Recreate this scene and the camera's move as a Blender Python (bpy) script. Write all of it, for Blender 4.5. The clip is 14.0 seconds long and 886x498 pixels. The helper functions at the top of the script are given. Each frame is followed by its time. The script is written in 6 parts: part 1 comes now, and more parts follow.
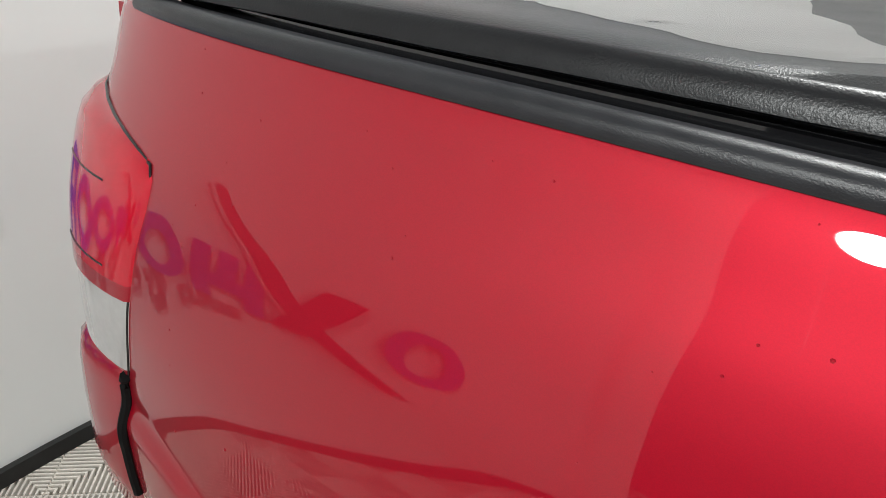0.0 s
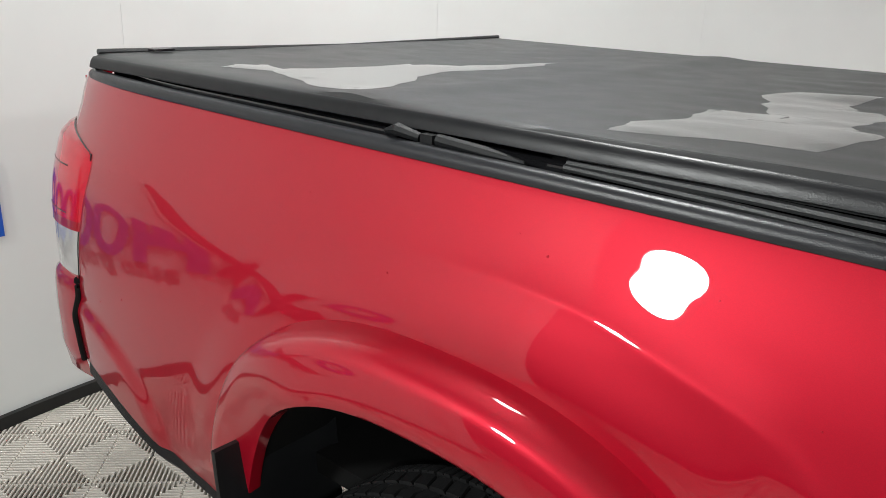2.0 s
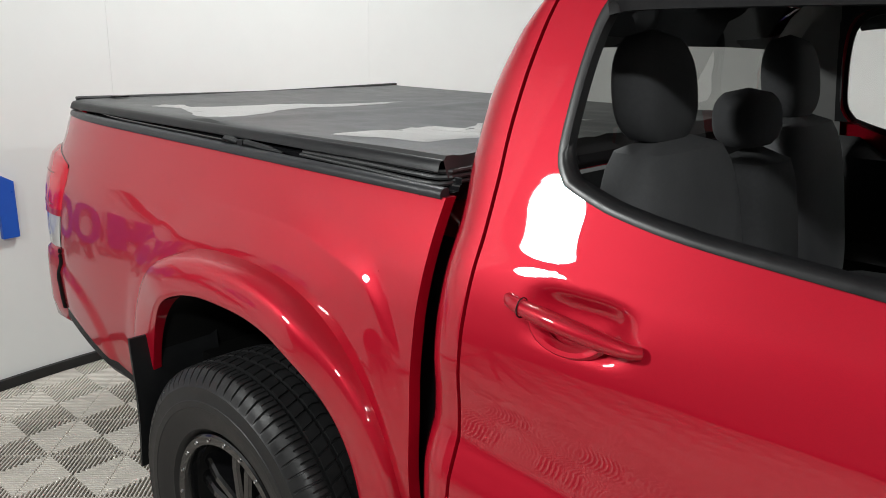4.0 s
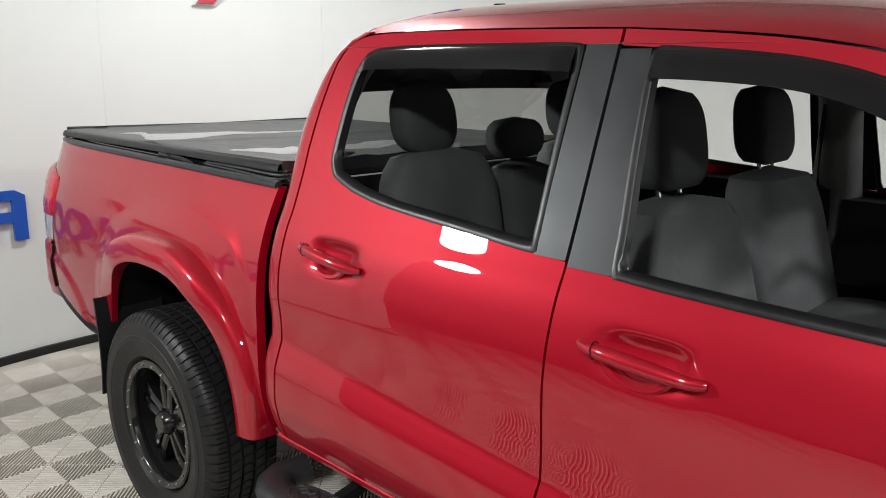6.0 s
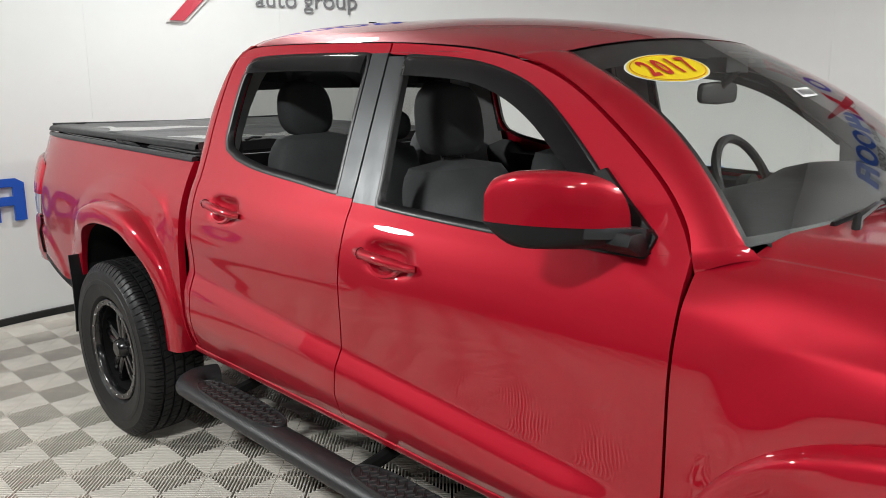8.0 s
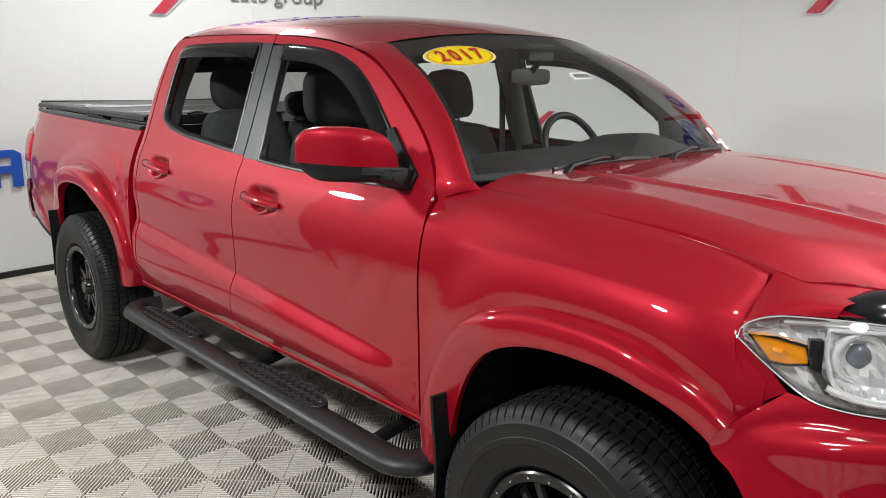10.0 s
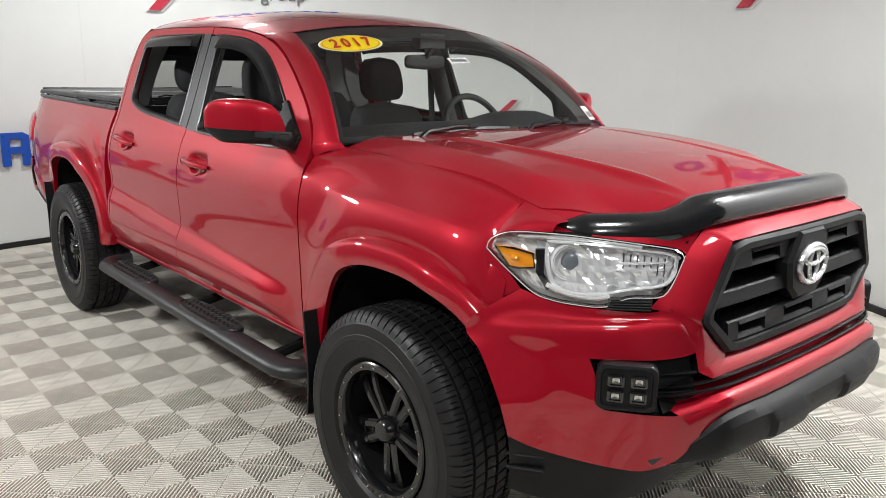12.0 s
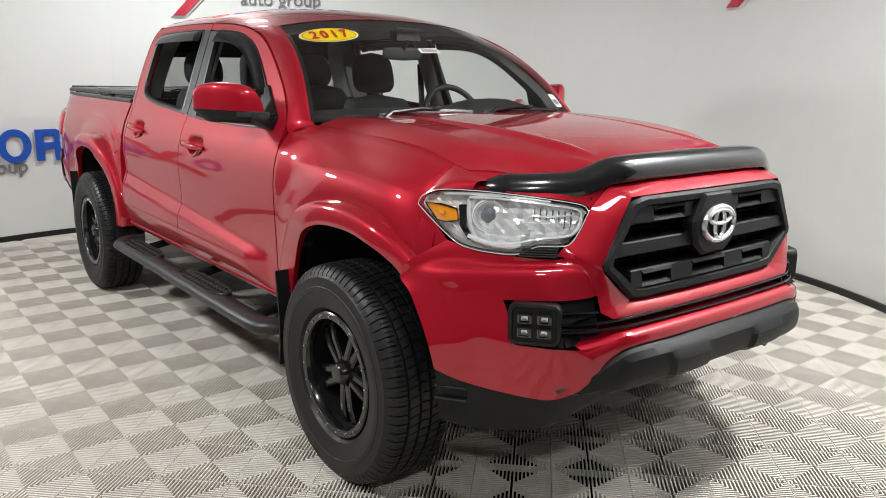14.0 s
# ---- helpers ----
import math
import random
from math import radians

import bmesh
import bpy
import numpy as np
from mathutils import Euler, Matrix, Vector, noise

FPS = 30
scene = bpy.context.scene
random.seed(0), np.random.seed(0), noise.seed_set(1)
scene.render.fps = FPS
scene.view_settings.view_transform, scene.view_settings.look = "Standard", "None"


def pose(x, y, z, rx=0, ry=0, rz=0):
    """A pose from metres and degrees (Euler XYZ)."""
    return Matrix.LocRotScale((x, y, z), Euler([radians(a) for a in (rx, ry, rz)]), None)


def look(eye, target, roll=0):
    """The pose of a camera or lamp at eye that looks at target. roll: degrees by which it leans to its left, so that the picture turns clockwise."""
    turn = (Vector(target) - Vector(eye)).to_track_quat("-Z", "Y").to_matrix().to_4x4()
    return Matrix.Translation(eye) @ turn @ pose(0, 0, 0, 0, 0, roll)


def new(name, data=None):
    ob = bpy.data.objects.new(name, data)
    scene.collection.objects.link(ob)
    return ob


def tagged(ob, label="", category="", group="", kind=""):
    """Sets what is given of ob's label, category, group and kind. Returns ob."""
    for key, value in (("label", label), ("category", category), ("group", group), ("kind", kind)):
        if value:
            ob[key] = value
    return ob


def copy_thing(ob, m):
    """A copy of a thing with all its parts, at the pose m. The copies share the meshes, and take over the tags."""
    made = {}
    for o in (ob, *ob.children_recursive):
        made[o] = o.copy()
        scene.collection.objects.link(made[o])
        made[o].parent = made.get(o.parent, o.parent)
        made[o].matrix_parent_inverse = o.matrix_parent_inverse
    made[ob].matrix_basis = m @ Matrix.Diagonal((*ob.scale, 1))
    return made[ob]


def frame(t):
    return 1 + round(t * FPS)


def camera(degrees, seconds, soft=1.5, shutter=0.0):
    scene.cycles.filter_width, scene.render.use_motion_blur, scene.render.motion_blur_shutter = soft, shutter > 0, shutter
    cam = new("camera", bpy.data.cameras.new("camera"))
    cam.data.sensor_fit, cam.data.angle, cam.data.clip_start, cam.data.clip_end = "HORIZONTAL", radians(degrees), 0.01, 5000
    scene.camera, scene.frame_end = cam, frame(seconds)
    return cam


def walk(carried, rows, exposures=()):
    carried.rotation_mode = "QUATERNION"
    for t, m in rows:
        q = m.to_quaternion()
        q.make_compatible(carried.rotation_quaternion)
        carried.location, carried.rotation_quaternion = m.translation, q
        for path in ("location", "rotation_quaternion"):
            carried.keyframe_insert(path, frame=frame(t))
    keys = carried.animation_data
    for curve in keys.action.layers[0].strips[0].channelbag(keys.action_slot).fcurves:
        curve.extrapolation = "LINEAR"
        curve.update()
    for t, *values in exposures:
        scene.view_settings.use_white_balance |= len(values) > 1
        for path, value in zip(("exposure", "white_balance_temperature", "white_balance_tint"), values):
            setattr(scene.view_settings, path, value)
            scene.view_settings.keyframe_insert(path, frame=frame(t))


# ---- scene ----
cam = camera(59.1, 14.0, soft=0.8)
PATH = [
    (0, (-0.291, -1.246, 1.413), (-1.408, 0.183, 0.571), 2.8),
    (0.5, (-0.112, -1.323, 1.431), (-1.24, 0.145, 0.675), 3.0),
    (1, (0.126, -1.389, 1.462), (-1.008, 0.094, 0.745), 2.8),
    (1.5, (0.331, -1.497, 1.488), (-0.807, -0.005, 0.796), 2.5),
    (2, (0.544, -1.576, 1.488), (-0.659, -0.112, 0.85), 2.3),
    (2.5, (0.746, -1.65, 1.511), (-0.466, -0.179, 0.905), 2.3),
    (3, (1.007, -1.662, 1.517), (-0.228, -0.2, 0.938), 1.8),
    (3.5, (1.232, -1.73, 1.527), (-0.03, -0.279, 0.977), 1.7),
    (4, (1.474, -1.844, 1.548), (0.188, -0.406, 1.019), 1.2),
    (4.2, (1.556, -1.865, 1.554), (0.26, -0.432, 1.039), 1.3),
    (6.3, (2.555, -2.085, 1.594), (1.201, -0.683, 1.151), 0.6),
    (6.5, (2.644, -2.092, 1.588), (1.286, -0.691, 1.147), 0.5),
    (7, (2.905, -2.087, 1.577), (1.538, -0.694, 1.139), 0.3),
    (7.5, (3.126, -2.145, 1.579), (1.751, -0.759, 1.147), 0.2),
    (8, (3.364, -2.234, 1.579), (1.978, -0.857, 1.149), 0.2),
    (8.5, (3.568, -2.287, 1.577), (2.176, -0.917, 1.149), 0.3),
    (8.7, (3.67, -2.298, 1.567), (2.278, -0.927, 1.142), 0.5),
    (10.8, (4.596, -2.303, 1.551), (3.154, -0.994, 1.095), 0.8),
    (11, (4.685, -2.269, 1.538), (3.238, -0.966, 1.085), 0.8),
    (11.5, (4.878, -2.225, 1.537), (3.419, -0.936, 1.081), 0.9),
    (12, (5.059, -2.284, 1.521), (3.588, -1.01, 1.064), 0.8),
    (12.5, (5.223, -2.334, 1.528), (3.736, -1.079, 1.069), 0.7),
    (13, (5.352, -2.304, 1.503), (3.847, -1.07, 1.046), 0.6),
    (13.5, (5.456, -2.259, 1.469), (3.932, -1.044, 1.02), 0.6),
    (14, (5.509, -2.251, 1.427), (3.969, -1.05, 0.996), 0.6),
]
walk(cam, [(t, look(eye, target, roll)) for t, eye, target, roll in PATH])

# ---- light ----
world = bpy.data.worlds.new("room_air")
scene.world = world
world.use_nodes = True
world.node_tree.nodes["Background"].inputs[0].default_value = (0.9, 0.95, 1.0, 1)
world.node_tree.nodes["Background"].inputs[1].default_value = 0.02
scene.view_settings.exposure = 0.0

BOOTH = (1.6, -0.3)          # centre of the round booth
BOOTH_R = 3.7
CEILING = 3.10
WALL_TOP = CEILING


def lamp(name, m, size, watts, shape="DISK", tint=(0.97, 1.0, 0.985)):
    data = bpy.data.lights.new(name, "AREA")
    data.shape, data.size, data.energy, data.color = shape, size, watts, tint
    ob = new(name, data)
    ob.matrix_world = m
    return ob


# last three are added fill, unseen: far wall, front fender, front bumper
LAMPS = [(-0.6, 0.2, 44), (4.75, -1.35, 20), (4.55, 1.25, 106), (2.45, -3.45, 108), (6.6, -3.2, 46)]
for lx, ly, watts in LAMPS:
    lamp("ceiling_lamp", pose(lx, ly, CEILING - 0.09), 0.36, watts)
SOFTBOX = look((-0.58, -2.72, 2.20), (1.4, -0.6, 1.0))
lamp("softbox_lamp", SOFTBOX @ pose(0, 0, -0.02), 0.27, 42.0)

# ---- materials ----
def node_mat(name):
    m = bpy.data.materials.new(name)
    m.use_nodes = True
    nt = m.node_tree
    return m, nt, nt.nodes["Principled BSDF"]


def put(p, **kw):
    names = {"color": "Base Color", "rough": "Roughness", "metal": "Metallic", "coat": "Coat Weight", "coat_rough": "Coat Roughness",
             "spec": "Specular IOR Level", "trans": "Transmission Weight", "ior": "IOR", "sheen": "Sheen Weight", "emit": "Emission Strength"}
    for k, v in kw.items():
        p.inputs[names[k]].default_value = (*v, 1) if isinstance(v, tuple) else v


def noise_node(nt, scale, detail=4.0, rough=0.55):
    tc = nt.nodes.new("ShaderNodeTexCoord")
    n = nt.nodes.new("ShaderNodeTexNoise")
    n.inputs["Scale"].default_value, n.inputs["Detail"].default_value, n.inputs["Roughness"].default_value = scale, detail, rough
    nt.links.new(tc.outputs["Object"], n.inputs["Vector"])
    return n


def ramp_node(nt, src, lo, hi, c0, c1):
    r = nt.nodes.new("ShaderNodeValToRGB")
    r.color_ramp.elements[0].position, r.color_ramp.elements[1].position = lo, hi
    r.color_ramp.elements[0].color = (*c0, 1) if isinstance(c0, tuple) else (c0, c0, c0, 1)
    r.color_ramp.elements[1].color = (*c1, 1) if isinstance(c1, tuple) else (c1, c1, c1, 1)
    nt.links.new(src, r.inputs[0])
    return r


def bump_node(nt, src, strength, distance, p):
    b = nt.nodes.new("ShaderNodeBump")
    b.inputs["Strength"].default_value, b.inputs["Distance"].default_value = strength, distance
    nt.links.new(src, b.inputs["Height"])
    nt.links.new(b.outputs[0], p.inputs["Normal"])


def plain(name, color, rough=0.5, metal=0.0, vary=0.12, scale=30.0, bump=0.0, coat=0.0, rough_vary=0.08, spec=0.5, bump_scale=0):
    """A surface with colour and roughness broken up at two scales, and fine relief."""
    m, nt, p = node_mat(name)
    put(p, metal=metal, coat=coat, spec=spec)
    big, fine = noise_node(nt, scale * 0.12), noise_node(nt, scale)
    add = nt.nodes.new("ShaderNodeMath")
    add.operation, add.inputs[2].default_value = "MULTIPLY_ADD", 0.0
    add.inputs[1].default_value = 0.5
    nt.links.new(big.outputs["Fac"], add.inputs[0])
    half = nt.nodes.new("ShaderNodeMath")
    half.operation, half.inputs[1].default_value = "MULTIPLY", 0.5
    nt.links.new(fine.outputs["Fac"], half.inputs[0])
    nt.links.new(half.outputs[0], add.inputs[2])
    lo = tuple(c * (1 - vary) for c in color)
    hi = tuple(min(1, c * (1 + vary)) for c in color)
    nt.links.new(ramp_node(nt, add.outputs[0], 0.3, 0.7, lo, hi).outputs[0], p.inputs["Base Color"])
    nt.links.new(ramp_node(nt, add.outputs[0], 0.3, 0.7, max(0.02, rough - rough_vary), min(1.0, rough + rough_vary)).outputs[0], p.inputs["Roughness"])
    if bump:
        src = noise_node(nt, bump_scale, 2.0) if bump_scale else fine
        bump_node(nt, src.outputs["Fac"], bump, 0.002, p)
    return m


def car_paint():
    """Candy red: fine metal flake under a clear, hard coat."""
    m, nt, p = node_mat("red_car_paint")
    put(p, metal=0.38, rough=0.47, coat=1.0, coat_rough=0.004, spec=0.2)
    p.inputs["Coat IOR"].default_value = 1.55
    tc = nt.nodes.new("ShaderNodeTexCoord")
    flake = nt.nodes.new("ShaderNodeTexVoronoi")
    flake.inputs["Scale"].default_value = 1400
    nt.links.new(tc.outputs["Object"], flake.inputs["Vector"])
    big = noise_node(nt, 1.3)
    mix = nt.nodes.new("ShaderNodeMix")
    mix.data_type = "RGBA"
    mix.inputs["A"].default_value, mix.inputs["B"].default_value = (0.40, 0.002, 0.0165, 1), (0.46, 0.0025, 0.0195, 1)
    nt.links.new(big.outputs["Fac"], mix.inputs["Factor"])
    spark = nt.nodes.new("ShaderNodeMix")
    spark.data_type, spark.blend_type = "RGBA", "MULTIPLY"
    spark.inputs["Factor"].default_value = 0.12
    nt.links.new(mix.outputs["Result"], spark.inputs["A"])
    nt.links.new(flake.outputs["Color"], spark.inputs["B"])
    nt.links.new(spark.outputs["Result"], p.inputs["Base Color"])
    dust = noise_node(nt, 9.0, 6.0, 0.7)
    nt.links.new(ramp_node(nt, dust.outputs["Fac"], 0.40, 0.80, 0.008, 0.03).outputs[0], p.inputs["Coat Roughness"])
    return m


def glass(name, tint, gloss=1.0, base=0.07):
    m, nt, p = node_mat(name)
    nt.nodes.remove(p)
    out = nt.nodes["Material Output"]
    clear, shine, mix, face, power, scale = (nt.nodes.new(k) for k in ("ShaderNodeBsdfTransparent", "ShaderNodeBsdfGlossy", "ShaderNodeMixShader", "ShaderNodeLayerWeight", "ShaderNodeMath", "ShaderNodeMath"))
    clear.inputs[0].default_value = (*tint, 1)
    shine.inputs["Roughness"].default_value = 0.01
    shine.inputs[0].default_value = (gloss, gloss, gloss, 1)
    power.operation, power.inputs[1].default_value = "POWER", 5.0
    scale.operation, scale.inputs[1].default_value, scale.inputs[2].default_value = "MULTIPLY_ADD", 1.0 - base, base
    nt.links.new(face.outputs["Facing"], power.inputs[0])
    nt.links.new(power.outputs[0], scale.inputs[0])
    nt.links.new(scale.outputs[0], mix.inputs[0])
    nt.links.new(clear.outputs[0], mix.inputs[1])
    nt.links.new(shine.outputs[0], mix.inputs[2])
    nt.links.new(mix.outputs[0], out.inputs[0])
    return m


def glow(name, color, power):
    m, nt, p = node_mat(name)
    put(p, color=color, rough=0.4)
    p.inputs["Emission Color"].default_value = (*color, 1)
    put(p, emit=power)
    return m


RED = car_paint()
WALL = plain("white_wall_panel", (0.78, 0.795, 0.785), 0.38, vary=0.02, scale=6, bump=0.05, rough_vary=0.06, bump_scale=60)
TILE = plain("grey_floor_plastic", (0.75, 0.705, 0.64), 0.62, vary=0.17, scale=8, rough_vary=0.1, spec=0.25)
# near-black on purpose: the shade of the deep rib gaps is in this colour
UNDER = plain("gap_shade_subfloor", (0.004, 0.004, 0.004), 0.95, spec=0.0, vary=0.3, scale=12)
BLACK = plain("black_textured_plastic", (0.010, 0.0105, 0.0115), 0.42, spec=0.26, vary=0.2, scale=60, bump=0.35, bump_scale=900)
TRIM = plain("satin_black_trim", (0.009, 0.009, 0.010), 0.22, spec=0.4, vary=0.15, scale=40)
PILLAR = plain("grey_pillar_film", (0.040, 0.042, 0.045), 0.36, metal=0.35, vary=0.1, scale=20)
GLOSS = plain("gloss_black_acrylic", (0.008, 0.008, 0.009), 0.06, vary=0.1, scale=30, coat=1.0, rough_vary=0.03)
VISOR = plain("smoked_acrylic", (0.008, 0.008, 0.009), 0.10, vary=0.1, scale=30, rough_vary=0.03)
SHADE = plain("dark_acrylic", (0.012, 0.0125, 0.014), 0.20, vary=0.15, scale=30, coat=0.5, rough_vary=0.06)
RUBBER = plain("black_rubber_seal", (0.009, 0.009, 0.010), 0.38, vary=0.15, scale=50)
TYRE = plain("tyre_rubber", (0.012, 0.012, 0.0125), 0.45, spec=0.32, vary=0.25, scale=25, bump=0.2, bump_scale=300)
RIM = plain("black_wheel_lacquer", (0.006, 0.006, 0.0065), 0.22, vary=0.1, scale=30, coat=0.35, rough_vary=0.05)
CHROME = plain("chrome", (0.78, 0.78, 0.79), 0.08, metal=1.0, vary=0.03, scale=30, rough_vary=0.03)
FLUTE = plain("silvered_flutes", (0.96, 0.96, 0.97), 0.12, metal=0.5, vary=0.03, scale=40, rough_vary=0.05)
SILVER = plain("satin_silver", (0.80, 0.80, 0.81), 0.24, metal=0.6, vary=0.04, scale=40)
STEEL = plain("bright_steel", (0.6, 0.6, 0.6), 0.25, metal=1.0, vary=0.05, scale=60)
VINYL = plain("black_vinyl_cover", (0.030, 0.031, 0.032), 0.40, vary=0.25, scale=14, bump=0.25, bump_scale=500, rough_vary=0.08)
# cover vinyl again, darkened to carry the shade of the side face
HEM = plain("black_vinyl_hem", (0.012, 0.0125, 0.014), 0.36, spec=0.35, vary=0.2, scale=20, bump=0.15, bump_scale=500)
STEP = plain("black_step_coating", (0.022, 0.0225, 0.024), 0.36, spec=0.42, vary=0.2, scale=30, bump=0.2, bump_scale=600)
TREAD = plain("worn_tread_rubber", (0.060, 0.060, 0.060), 0.42, vary=0.3, scale=60, bump=0.2, bump_scale=400)
RAIL = plain("grey_black_rail_plastic", (0.022, 0.023, 0.026), 0.34, spec=0.4, vary=0.2, scale=40, bump=0.2, bump_scale=700)
DARK = plain("dark_underbody", (0.005, 0.005, 0.005), 0.85, spec=0.2, vary=0.3, scale=15)
CLOTH = plain("charcoal_seat_cloth", (0.052, 0.053, 0.056), 0.92, vary=0.2, scale=120, bump=0.4, bump_scale=700)
CLOTHG = plain("grey_seat_cloth", (0.085, 0.086, 0.090), 0.92, vary=0.15, scale=120, bump=0.4, bump_scale=700)
LINER = plain("grey_cabin_plastic", (0.24, 0.24, 0.235), 0.6, vary=0.08, scale=30)
CABIN = plain("dark_cabin_plastic", (0.012, 0.012, 0.013), 0.6, vary=0.15, scale=40)
AMBER = plain("amber_lens", (0.95, 0.33, 0.01), 0.15, vary=0.05, scale=60, coat=1.0)
LAMPRED = plain("red_tail_lens", (0.55, 0.004, 0.022), 0.12, vary=0.1, scale=60, coat=0.6)
LAMPWHITE = plain("clear_reverse_lens", (0.46, 0.45, 0.44), 0.15, vary=0.08, scale=80, coat=1.0)
YELLOW = plain("yellow_sticker", (0.90, 0.68, 0.01), 0.45, vary=0.03, scale=30)
WHITE = plain("white_vinyl", (0.78, 0.78, 0.77), 0.45, vary=0.03, scale=30)
INK = plain("red_sticker_ink", (0.48, 0.02, 0.015), 0.5, vary=0.05, scale=50)
BLUE = plain("blue_sign_acrylic", (0.02, 0.10, 0.50), 0.3, vary=0.05, scale=20)
SIGNRED = plain("red_sign_acrylic", (0.55, 0.02, 0.05), 0.3, vary=0.05, scale=20)
SIGNGREY = plain("grey_sign_acrylic", (0.19, 0.19, 0.20), 0.35, vary=0.05, scale=20)
BASE = plain("black_base_strip", (0.012, 0.012, 0.012), 0.45, vary=0.2, scale=30)
CEIL = plain("pale_ceiling_paint", (0.33, 0.335, 0.33), 0.8, vary=0.05, scale=8)
SHOP = plain("grey_shop_paint", (0.17, 0.17, 0.175), 0.7, vary=0.1, scale=5)
PANE = glass("clear_window_glass", (0.96, 0.98, 0.97), base=0.05)
TINT = glass("tinted_window_glass", (0.36, 0.37, 0.36))
SHIELD = glass("windshield_glass", (0.93, 0.96, 0.94), base=0.055)
LENS = glass("clear_lamp_lens", (0.96, 0.97, 0.98))
WATER = glass("water_film", (0.9, 0.9, 0.9), base=0.12)
BULB = glow("lamp_diffuser", (1.0, 0.98, 0.95), 14.0)
SOFT = glow("lamp_face", (1.0, 0.98, 0.95), 16.0)
BALL = plain("projector_glass", (0.16, 0.175, 0.20), 0.04, vary=0.1, scale=40, coat=1.0, rough_vary=0.02)
REFLECT = plain("silvered_reflector", (0.97, 0.97, 0.98), 0.10, metal=0.42, vary=0.03, scale=40, rough_vary=0.08)

# ---- mesh helpers ----
def vec(*a):
    return Vector(a)


def obj(name, verts, faces, mat, parent=None, label="", smooth=True, angle=38, mirror=False, bevel=0.0, mats=None, index=None):
    """One mesh object from points and faces; mirror adds its twin on the other side of the truck."""
    me = bpy.data.meshes.new(name)
    me.from_pydata([tuple(v) for v in verts], [], faces)
    bm = bmesh.new()
    bm.from_mesh(me)
    bmesh.ops.remove_doubles(bm, verts=bm.verts, dist=0.00005)
    bmesh.ops.recalc_face_normals(bm, faces=bm.faces)
    if bevel:
        sharp = [e for e in bm.edges if len(e.link_faces) == 2 and e.calc_face_angle(0) > radians(35)]
        bmesh.ops.bevel(bm, geom=sharp, offset=bevel, segments=2, affect="EDGES", profile=0.6, clamp_overlap=True)
    bm.to_mesh(me)
    bm.free()
    return finish(name, me, mat, parent, label, smooth, angle, mirror)


def finish(name, me, mat, parent, label, smooth=True, angle=38, mirror=False):
    me.materials.append(mat)
    if smooth:
        me.polygons.foreach_set("use_smooth", [True] * len(me.polygons))
        me.set_sharp_from_angle(angle=radians(angle))
    ob = new(name, me)
    ob.parent = parent
    if label:
        ob["label"] = label
    if mirror:
        twin = me.copy()
        bm = bmesh.new()
        bm.from_mesh(twin)
        for v in bm.verts:
            v.co.y = -v.co.y
        bmesh.ops.reverse_faces(bm, faces=bm.faces)
        bm.to_mesh(twin)
        bm.free()
        if smooth:
            twin.set_sharp_from_angle(angle=radians(angle))
        t = new(name, twin)
        t.parent = parent
        if label:
            t["label"] = label
        return ob, t
    return ob


def part(name, bm, material, parent, label="", mirror=False, smooth=True, angle=38):
    me = bpy.data.meshes.new(name)
    bmesh.ops.recalc_face_normals(bm, faces=bm.faces)
    bm.to_mesh(me)
    bm.free()
    return finish(name, me, material, parent, label, smooth, angle, mirror)


def merge(pieces):
    """Several (verts, faces) as one."""
    verts, faces = [], []
    for v, f in pieces:
        k = len(verts)
        verts += list(v)
        faces += [tuple(i + k for i in q) for q in f]
    return verts, faces


def grid(rows, close=False, ring=False):
    """Quads between rows of equal length. close: each row is a loop; ring: the last row meets the first."""
    n, m = len(rows), len(rows[0])
    verts = [v for r in rows for v in r]
    faces = []
    for i in range(n if ring else n - 1):
        a, b = i * m, ((i + 1) % n) * m
        for j in range(m if close else m - 1):
            k = (j + 1) % m
            faces.append((a + j, a + k, b + k, b + j))
    return verts, faces


def border(n, m):
    return [j for j in range(m)] + [i * m + m - 1 for i in range(1, n)] + [(n - 1) * m + j for j in range(m - 2, -1, -1)] + [i * m for i in range(n - 2, 0, -1)]


def panel(rows, inward, rnd=0.004):
    """A sheet with its rim turned in, as pressed metal has."""
    verts, faces = grid(rows)
    n, m = len(rows), len(rows[0])
    loop = border(n, m)
    inward = Vector(inward)
    k, d = len(verts), len(loop)
    for step in (0.35, 1.0):
        verts += [Vector(verts[i]) + inward * step for i in loop]
    for s in range(2):
        for i in range(d):
            a, b = (loop[i], loop[(i + 1) % d]) if s == 0 else (k + i, k + (i + 1) % d)
            faces.append((a, b, k + s * d + (i + 1) % d, k + s * d + i))
    return verts, faces


def lathe(profile, centre, axis="y", n=48, closed=False):
    """Turns (radius, height) points about an axis through centre."""
    c = Vector(centre)
    rows = []
    for r, h in profile:
        row = []
        for i in range(n):
            a = 2 * math.pi * i / n
            u, w = r * math.cos(a), r * math.sin(a)
            row.append(c + (vec(u, h, w) if axis == "y" else vec(h, u, w) if axis == "x" else vec(u, w, h)))
        rows.append(row)
    return grid(rows, close=True, ring=closed)


def box(x0, x1, y0, y1, z0, z1):
    v = [vec(x, y, z) for x in (x0, x1) for y in (y0, y1) for z in (z0, z1)]
    return v, [(0, 1, 3, 2), (4, 6, 7, 5), (0, 4, 5, 1), (2, 3, 7, 6), (0, 2, 6, 4), (1, 5, 7, 3)]


